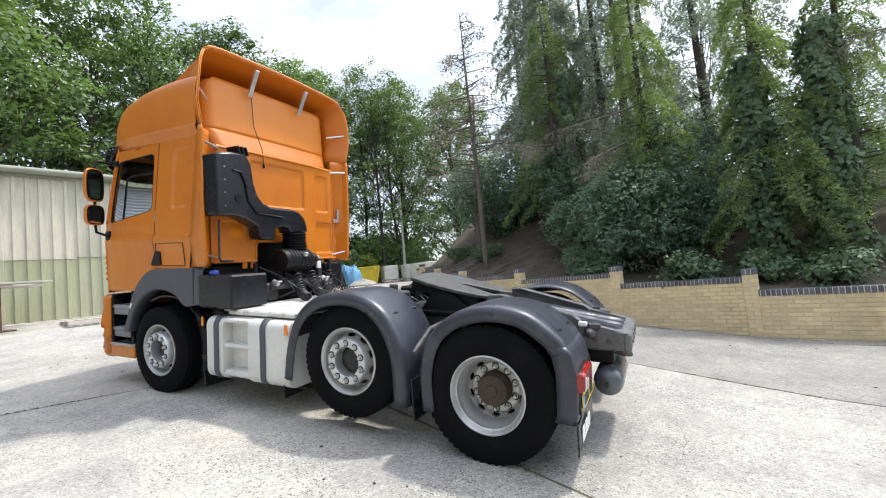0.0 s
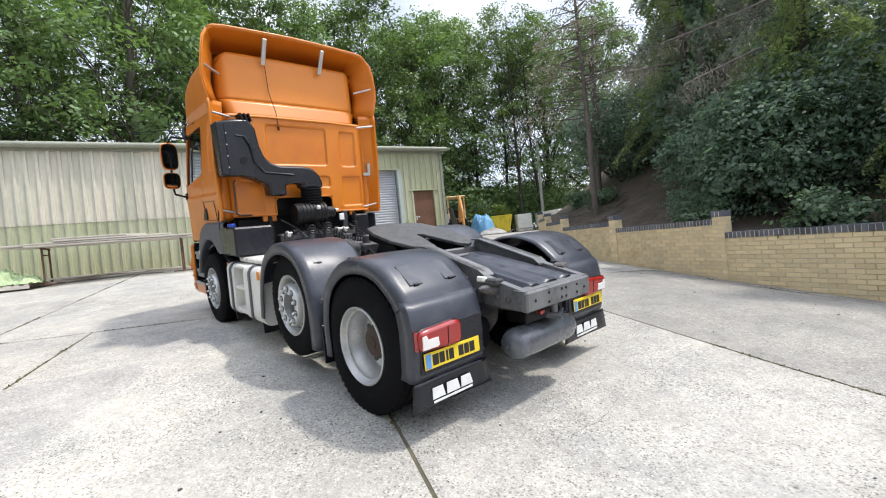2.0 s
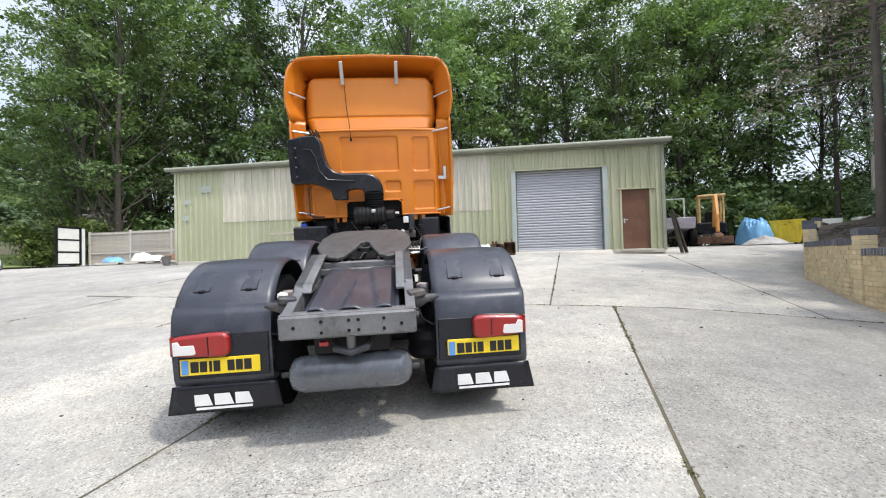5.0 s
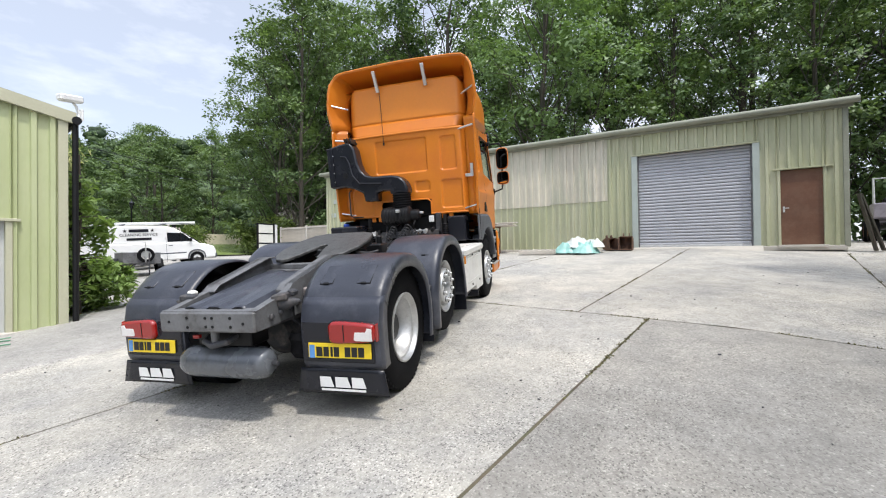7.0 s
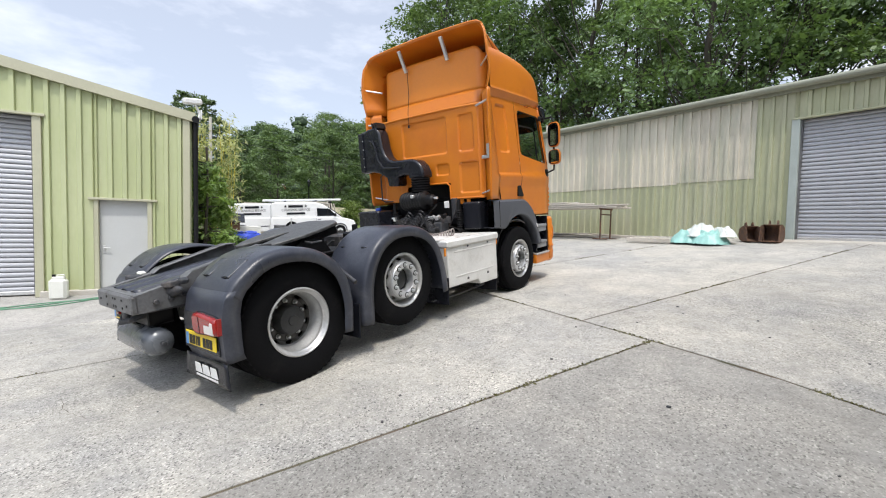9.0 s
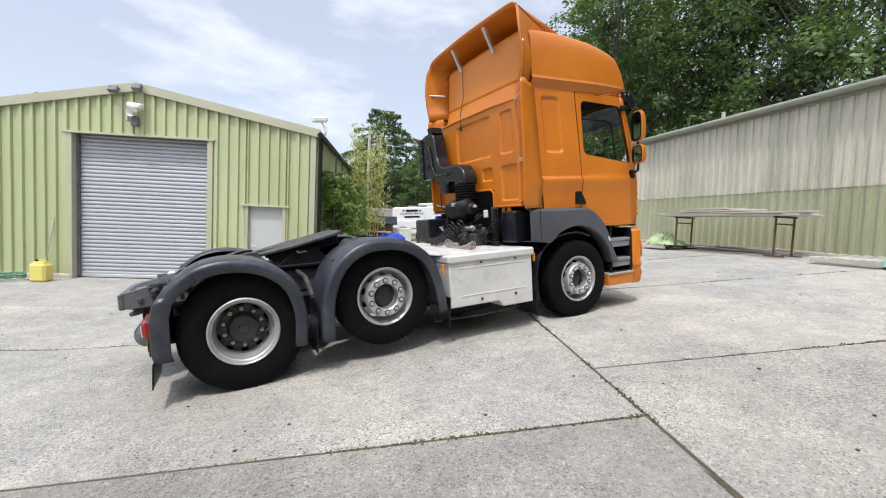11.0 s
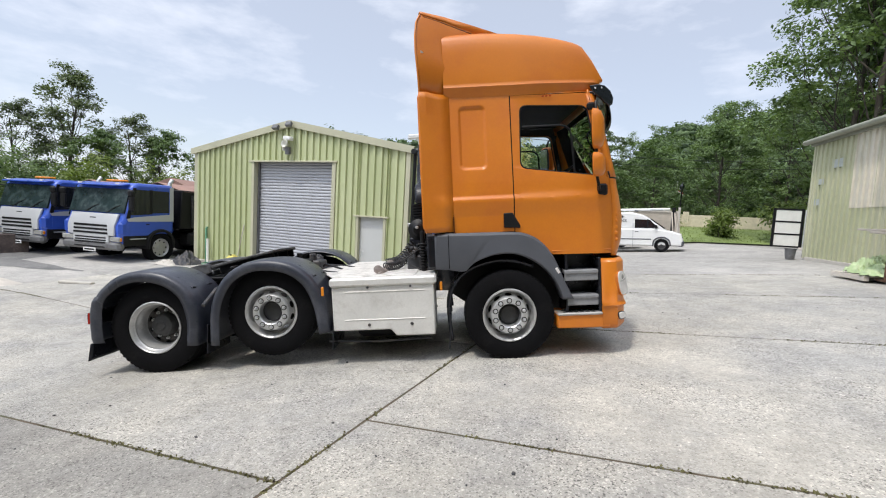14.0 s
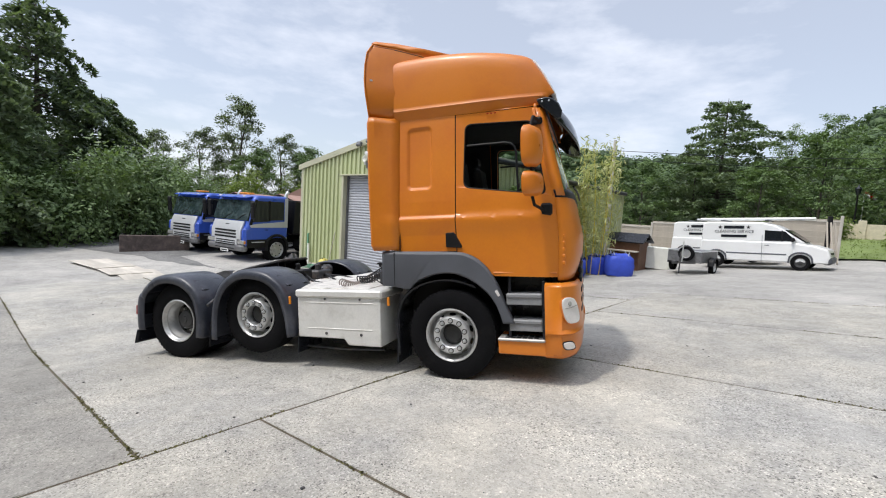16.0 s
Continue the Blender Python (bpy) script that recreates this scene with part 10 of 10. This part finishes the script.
def digger_bucket(m):
    b = thing("digger_bucket", "rusty steel digger bucket set against the shed", "bucket", m, "digger buckets")
    prof = [(-0.25, 0.0), (0.18, 0.0), (0.28, 0.12), (0.28, 0.40), (0.20, 0.46), (-0.25, 0.46)]
    part("shell", Shape().loft([[(x, y, z) for y in (-0.2, 0.2)] for x, z in ((0.30, 0.02), (0.0, 0.0), (-0.2, 0.06), (-0.27, 0.2), (-0.22, 0.38), (-0.02, 0.46))]), RUST, b, thick=0.02)
    for sgn in (1, -1):
        part("cheek", Shape().prism([(0.30, 0.02), (0.0, 0.0), (-0.2, 0.06), (-0.27, 0.2), (-0.22, 0.38), (-0.02, 0.46), (0.2, 0.42)], sgn * 0.2, sgn * 0.215, "y"), RUST, b)
        part("lug", Shape().prism([(-0.2, 0.38), (-0.02, 0.46), (-0.08, 0.58), (-0.18, 0.55)], sgn * 0.08, sgn * 0.10, "y"), RUST, b)
    for k in range(4):
        part("tooth", Shape().box(0.12, 0.05, 0.03, pose(0.34, -0.15 + 0.1 * k, 0.02), 0.008), RUST, b)
    return b


b1 = digger_bucket(Matrix.Translation((-13.55, 5.66, ground_z(-13.55, 5.66))) @ Matrix.Rotation(radians(38), 4, "Z") @ Matrix.Scale(0.86, 4))
copy_thing(b1, Matrix.Translation((-13.50, 6.12, ground_z(-13.5, 6.12))) @ Matrix.Rotation(radians(-2), 4, "Z") @ Matrix.Scale(1.1, 4))
for y0, lean in ((11.75, 12), (11.9, 16)):
    solo("leaning_board", Shape().box(0.24, 0.04, 1.55, pose(0, 0, 0.78), 0.008), BARK, "old dark board leaning at the shed corner", "board", Matrix.Translation((-13.75, y0 + 0.35, ground_z(-13.75, y0))) @ Matrix.Rotation(radians(-3), 4, "Z") @ pose(0, 0, 0, lean, 0, 0))
solo("grey_bucket", Shape().lathe([(0.13, 0), (0.17, 0.36), (0.18, 0.36), (0.165, 0.35), (0.12, 0.03), (0, 0.03)], 20), RAIL_GREY, "small grey metal bucket at the shed corner", "bucket", on_ground(-14.6, -7.75))

# clutter by the pale fence
for k, (x, y, mt, lab) in enumerate(((-18.9, -12.4, SACK_WHITE, "white sacks heaped on a pallet"), (-18.8, -13.9, TARP_BLUE, "blue sheeting on a low pile"), (-18.9, -11.6, SACK_WHITE, "white sheeting on a low pile"), (-18.8, -9.4, TARP_BLUE, "blue sheeting on a low pile"), (-18.7, -8.6, SACK_WHITE, "white sheeting on a low pile"), (-18.9, -10.8, STONE_RED, "low pile of reddish rubble"))):
    pallet(Matrix.Translation((x, y, ground_z(x, y))) @ Matrix.Rotation(radians(-90), 4, "Z"), "timber pallet by the fence")
    heap_of_sheet("covered_pile", lab, Matrix.Translation((x, y, ground_z(x, y) + 0.11)), mt, 0.45, 0.55, 0.5 if k == 0 else 0.32, 40 + k, "pile", 0.5, 4.0)

# ---- beyond the long shed ----
dig = thing("mini_digger", "faded orange mini digger with folded boom", "digger", Matrix.Translation((-20.6, 16.5, ground_z(-20.6, 16.5) + 0.03)) @ Matrix.Rotation(radians(-20), 4, "Z"))
for sgn in (1, -1):
    part("track", Shape().prism([(-0.85, 0.1), (-0.75, 0.0), (0.75, 0.0), (0.85, 0.1), (0.85, 0.36), (0.75, 0.45), (-0.75, 0.45), (-0.85, 0.36)], sgn * 0.45, sgn * 0.75, "y"), RUBBER, dig, bevel=0.02)
part("blade", Shape().box(0.08, 1.5, 0.35, pose(1.15, 0, 0.22), 0.02), RUST, dig)
part("house", Shape().box(1.5, 1.25, 0.6, pose(-0.2, 0, 0.82), 0.08), DARK_PLASTIC, dig)
for x in (-0.45, 0.45):
    for y in (-0.5, 0.5):
        part("cab_post", Shape().box(0.08, 0.08, 1.3, pose(x, y, 1.75), 0.01), FADED_CREAM, dig)
part("cab_roof", Shape().box(1.15, 1.2, 0.10, pose(0, 0, 2.42), 0.03), FADED_CREAM, dig)
part("seat", Shape().box(0.4, 0.45, 0.6, pose(-0.15, 0, 1.35), 0.06), BLACK, dig)
part("boom", Shape().tube([(0.7, 0.1, 0.9), (1.1, 0.1, 1.7), (1.0, 0.1, 2.35)], [0.13, 0.14, 0.1], 6), DIGGER_ORANGE, dig, smooth=0)
part("arm", Shape().tube([(1.0, 0.1, 2.35), (1.45, 0.1, 1.4), (1.5, 0.1, 0.6)], [0.11, 0.10, 0.08], 6), DIGGER_ORANGE, dig, smooth=0)
part("ram", Shape().tube([(0.85, 0.1, 1.0), (1.05, 0.22, 1.9)], 0.045, 8), ALU, dig)
part("bucket", Shape().box(0.5, 0.4, 0.35, pose(1.55, 0.1, 0.35, 0, 20, 0), 0.08), RUST, dig)

dump = thing("site_dumper", "pale mauve-grey site dumper with roll bar", "dumper", Matrix.Translation((-20.6, 14.75, ground_z(-20.6, 14.75))) @ Matrix.Rotation(radians(-12), 4, "Z"))
part("skip", Shape().prism([(0.2, 0.75), (1.3, 0.85), (1.45, 1.35), (0.1, 1.40)], -0.65, 0.65, "y"), MAUVE, dump, bevel=0.03)
part("bonnet", Shape().box(1.1, 0.9, 0.6, pose(-0.7, 0, 0.95), 0.08), MAUVE, dump)
part("roll_bar", Shape().tube([(-0.1, -0.5, 0.8), (-0.15, -0.5, 2.4), (-0.15, 0.5, 2.4), (-0.1, 0.5, 0.8)], 0.045, 8), TRUCK_SILVER, dump)
part("seat", Shape().box(0.4, 0.5, 0.5, pose(-0.3, 0, 1.4), 0.06), BLACK, dump)
part("chassis", Shape().box(2.2, 0.5, 0.25, pose(0, 0, 0.6), 0.03), BLACK, dump)
for x in (-0.75, 0.75):
    for sgn in (1, -1):
        simple_wheel(dump, x, sgn * 0.62, 0.42, 0.42, 0.3, sgn, RUST, False)

skip = thing("rubbish_skip", "yellow steel skip with leafy cuttings", "skip", Matrix.Translation((-20.75, 20.2, ground_z(-20.75, 20.2) + 0.02)) @ Matrix.Rotation(radians(52), 4, "Z") @ Matrix.Diagonal((0.46, 0.6, 0.95, 1)))
part("shell", Shape().loft([[(-1.0, -0.75, 0.05), (-1.5, -0.85, 1.15)], [(1.0, -0.75, 0.05), (1.5, -0.85, 1.15)], [(1.0, 0.75, 0.05), (1.5, 0.85, 1.15)], [(-1.0, 0.75, 0.05), (-1.5, 0.85, 1.15)], [(-1.0, -0.75, 0.05), (-1.5, -0.85, 1.15)]]), SKIP_YELLOW, skip, thick=0.04, smooth=0)
part("floor_plate", Shape().box(2.0, 1.5, 0.04, pose(0, 0, 0.06)), SKIP_YELLOW, skip)
part("rim", Shape().tube([(-1.5, -0.85, 1.15), (1.5, -0.85, 1.15), (1.5, 0.85, 1.15), (-1.5, 0.85, 1.15), (-1.5, -0.85, 1.15)], 0.045, 8), SKIP_YELLOW, skip)
for y in (-0.86, 0.86):
    for x in (-0.7, 0.0, 0.7):
        part("rib", Shape().box(0.08, 0.05, 1.0, pose(x, y * 0.97, 0.6, 5 if y < 0 else -5, 0, 0), 0.01), SKIP_YELLOW, skip)
cut = bush("leafy_cuttings", "pale leafy cuttings heaped in the skip", 0.6, 0.5, 1.1, 161, LEAF_LIME, 1500, 0.14, 7)
cut.matrix_basis = Matrix.Translation((-20.75, 20.2, ground_z(-20.75, 20.2) + 0.70))
heap_of_sheet("covered_pile", "pale blue tarpaulin over a stack", Matrix.Translation((-21.0, 18.8, ground_z(-21.0, 18.8))), TARP_BLUE, 0.85, 0.8, 1.45, 51, "tarpaulin", 0.6, 5.0)
heap_of_sheet("gravel_heap", "pale grey heap of gravel", Matrix.Translation((-19.3, 18.2, ground_z(-19.3, 18.2))), GRAVEL, 0.9, 0.9, 0.42, 52, "heap", 0.3)


def ibc(m, label):
    c = thing("bulk_container", label, "container", m, "bulk containers")
    part("tank", Shape().box(1.1, 0.95, 0.95, pose(0, 0, 0.65), 0.05), CAN_WHITE, c)
    for z in (0.2, 0.5, 0.8, 1.1):
        part("cage_bar", Shape().tube([(-0.58, -0.5, z), (0.58, -0.5, z), (0.58, 0.5, z), (-0.58, 0.5, z), (-0.58, -0.5, z)], 0.012, 6), ALU, c)
    for x in (-0.5, -0.17, 0.17, 0.5):
        for y in (-0.5, 0.5):
            part("cage_bar", Shape().tube([(x, y, 0.15), (x, y, 1.15)], 0.012, 6), ALU, c)
    part("base", Shape().box(1.2, 1.0, 0.14, pose(0, 0, 0.07), 0.01), TIMBER, c)
    return c


for x, y, z, a in ((-20.3, 21.7, 0, -35), (-19.2, 22.6, 0, -30), (-18.0, 22.2, 0, -20), (-16.9, 21.6, 0, -15)):
    ibc(Matrix.Translation((x, y, ground_z(x, y) + z)) @ Matrix.Rotation(radians(a), 4, "Z"), "white bulk liquid container in a steel cage")

# ---- by the pale green workshop ----
def on_b(x, y, z=0.0, turn=0.0):
    p = GABLE @ Vector((x, y, 0))
    return Matrix.Translation((p.x, p.y, ground_z(p.x, p.y) + z)) @ Matrix.Rotation(radians(-10.83 + turn), 4, "Z")


def jerrycan(m, mat, label, w=0.30, d=0.26, h=0.40):
    j = thing("jerrycan", label, "jerrycan", m)
    part("body", Shape().box(w, d, h, pose(0, 0, h / 2), 0.05), mat, j)
    part("shoulder", Shape().box(w * 0.7, d * 0.7, 0.06, pose(0, 0, h + 0.01), 0.02), mat, j)
    part("cap", Shape().cyl(0.03, 0.05, 12, pose(w * 0.25, 0, h + 0.03), 0.006), BLACK, j)
    part("grip", Shape().tube([(-w * 0.3, 0, h), (-w * 0.3, 0, h + 0.07), (w * 0.08, 0, h + 0.07), (w * 0.12, 0, h)], 0.014, 8), mat, j)


jerrycan(on_b(2.25, 0.35), CAN_WHITE, "white plastic jerrycan by the steel door", 0.28, 0.24, 0.42)
jerrycan(on_b(6.15, 0.55), CAN_YELLOW, "yellow plastic jerrycan by the shutter", 0.36, 0.30, 0.44)
hose = Shape()
hr = random.Random(3)
for turns, cx, cy in ((5, 6.75, 0.6), (4, 6.95, 0.75)):
    path = []
    for k in range(turns * 18):
        a = k / 18 * 2 * math.pi
        path.append((cx + (0.26 + 0.03 * math.sin(k * 0.7)) * math.cos(a), cy + 0.2 * math.sin(a), 0.04 + 0.012 * k / 18 + 0.10 * abs(math.sin(k * 0.21))))
    hose.tube(path, 0.012, 5)
solo("garden_hose", hose, HOSE_GREEN, "tangled green hose coils on the ground", "hose", GABLE @ pose(0, 0, ground_z(4, -3.3)))
hose2 = Shape()
for j in range(3):
    hose2.tube([(3.4 - 2.6 * t + 0.05 * j, 0.9 + 0.35 * math.sin(t * 5 + j) + 0.1 * j, 0.025 + ground_z(*((GABLE @ Vector((3.4 - 2.6 * t, 1.0, 0))).xy))) for t in steps(0, 1, 30)], 0.011, 5)
solo("garden_hose", hose2, HOSE_GREEN, "green hose lying across the apron", "hose", GABLE)
solo("broom", Shape().tube([(0, 0.06, 1.5), (0.12, 0.28, 0.06)], 0.014, 8).box(0.34, 0.07, 0.07, pose(0.12, 0.30, 0.05), 0.01), TIMBER, "wooden broom leaning on the shed wall", "broom", on_b(6.2, 0.0))
solo("wall_pipe", Shape().tube([(0, 0.06, 0.0), (0, 0.06, 1.25), (0, 0.02, 1.3)], 0.035, 8), HOSE_GREEN, "teal pipe standing at the wall", "pipe", on_b(7.95, 0.05))
solo("wall_pipe", Shape().tube([(0, 0.1, 0.0), (0.05, 0.06, 0.9)], 0.05, 10), CAN_WHITE, "pale drainpipe offcut leaning on the wall", "pipe", on_b(7.75, 0.1))
heap_of_sheet("engine_parts", "heap of dark greasy engine parts", on_b(8.35, 0.55), CHASSIS, 0.55, 0.4, 0.45, 61, "parts")
heap_of_sheet("old_sheet", "crumpled grey sheet on the ground", on_b(8.75, 0.9), CONCRETE_POST, 0.55, 0.35, 0.18, 62, "sheet")


def camera_box(m, label):
    c = thing("security_camera", label, "camera", m)
    part("housing", Shape().box(0.16, 0.40, 0.13, pose(0, 0.15, 0.0, -8, 0, 0), 0.03), WHITE_PAINT, c)
    part("bracket", Shape().tube([(0, 0, -0.25), (0, 0.05, -0.12), (0, 0.1, -0.06)], 0.025, 8), WHITE_PAINT, c)
    part("plate", Shape().box(0.16, 0.03, 0.22, pose(0, -0.02, -0.27), 0.01), WHITE_PAINT, c)
    return c


camera_box(GABLE @ pose(4.45, 0.12, 4.36, 0, 0, 75), "white security camera under the gable")
camera_box(GABLE @ pose(-0.20, -0.09, 4.37, 0, 0, -70), "white security camera on the shed corner")
solo("camera_arm", Shape().tube([(0.0, 0.0, 3.95), (-0.18, -0.06, 4.02), (-0.20, -0.09, 4.12)], 0.022, 8), WHITE_PAINT, "white bracket arm at the shed corner", "bracket", GABLE)
spk = thing("horn_speaker", "grey horn speaker below the gable", "speaker", GABLE @ pose(4.30, 0.1, 4.10))
part("horn", Shape().lathe([(0.03, 0), (0.05, 0.05), (0.12, 0.18), (0.125, 0.18)], 18, pose(0, 0.05, 0.05, -80, 0, 0)), CAN_WHITE, spk, thick=0.006)
part("body", Shape().box(0.16, 0.12, 0.24, pose(0.0, 0.06, -0.12), 0.02), RAIL_GREY, spk)
for x, z in ((4.75, 4.70), (4.22, 4.78)):
    fl = thing("floodlight", "small dark floodlight at the gable", "floodlight", GABLE @ pose(x, 0.14, z))
    part("head", Shape().box(0.22, 0.12, 0.16, pose(0, 0.10, 0, 30, 0, 0), 0.02), RAIL_GREY, fl)
    part("bracket", Shape().tube([(0, -0.02, -0.05), (0, 0.08, -0.02)], 0.02, 6), BLACK, fl)

# apron of paler concrete before the workshop, with a broken edge
ap = Shape()
edge = random.Random(4)
us = steps(0, 1, 40)
rows = []
for u in us:
    x = lerp(-4.0, 11.0, u)
    y0 = -3.2 - 0.19 * (x + 2.5)
    y1 = y0 + 4.3 + 0.15 * noise.noise(Vector((u * 14, 0, 0))) - 0.5 * smoothstep(0.0, 0.3, u)
    rows.append([(x, y, ground_z(x, y) + 0.012 + (0.0 if i < 4 else -0.03)) for i, y in enumerate((y0, lerp(y0, y1, 0.35), lerp(y0, y1, 0.7), y1, y1 + 0.03))])
ap.loft(rows)
tagged(part("pavement_2", ap, CONCRETE_FAR, None, smooth=40), "pale dusty concrete apron with broken edge", "paving", kind="structure")
dark = Shape()
rows = []
for u in steps(0, 1, 36):
    x = lerp(6.2, 40.0, u ** 1.6)
    edge_y = -1.4 + 0.10 * (x - 6.2) + 0.5 * noise.noise(Vector((u * 16, 3, 0)))
    rows.append([(x, y, ground_z(x, y) + (0.006 if i else -0.02)) for i, y in enumerate((edge_y, edge_y - 0.08, edge_y - 2.5, -7.0, -12.0, -20.0))])
dark.loft(rows)
tagged(part("pavement_3", dark, OLD_TARMAC, None, smooth=40), "worn grey tarmac standing under the tipper lorries", "paving", kind="structure")
kerb = solo("fallen_kerb", Shape().box(0.9, 0.14, 0.06, pose(0, 0, 0.03), 0.015), CONCRETE_POST, "broken concrete kerb lying flat", "kerb", on_ground(5.6, 0.4, 10))
sheets = thing("board_stack", "pale boards laid flat on the ground", "boards", on_ground(9.0, 1.0, -10))
for k in range(3):
    part("board", Shape().box(2.4, 1.2, 0.02, None, 0.004), TIMBER, sheets, m=pose(-1.6 + 1.5 * k, 0.2 * k, 0.012 + 0.022 * k, 0, 0, 6 * k - 5))
# red-brown boundary wall behind the lorries
solo("boundary_wall", Shape().box(2.7, 0.25, 0.80, pose(-0.75, 0, 0.30), 0.02), WALL_DULL, "low dull brown boundary wall by the shrubs", "wall", Matrix.Translation((13.7, -1.5, -0.05)) @ Matrix.Rotation(radians(62), 4, "Z"), kind="structure")
solo("farm_roof", Shape().prism([(-3, 2.2), (0, 3.6), (3, 2.2)], -4, 4, "y").box(5.6, 7.6, 2.2, pose(0, 0, 1.1)), TILE_ROOF, "far building with dull red roof", "building", Matrix.Translation((16.5, -16.0, -0.1)) @ Matrix.Rotation(radians(20), 4, "Z"))


# ---- pieces of the wall ----
build_wall()
build_moss(SLAB_CELLS)
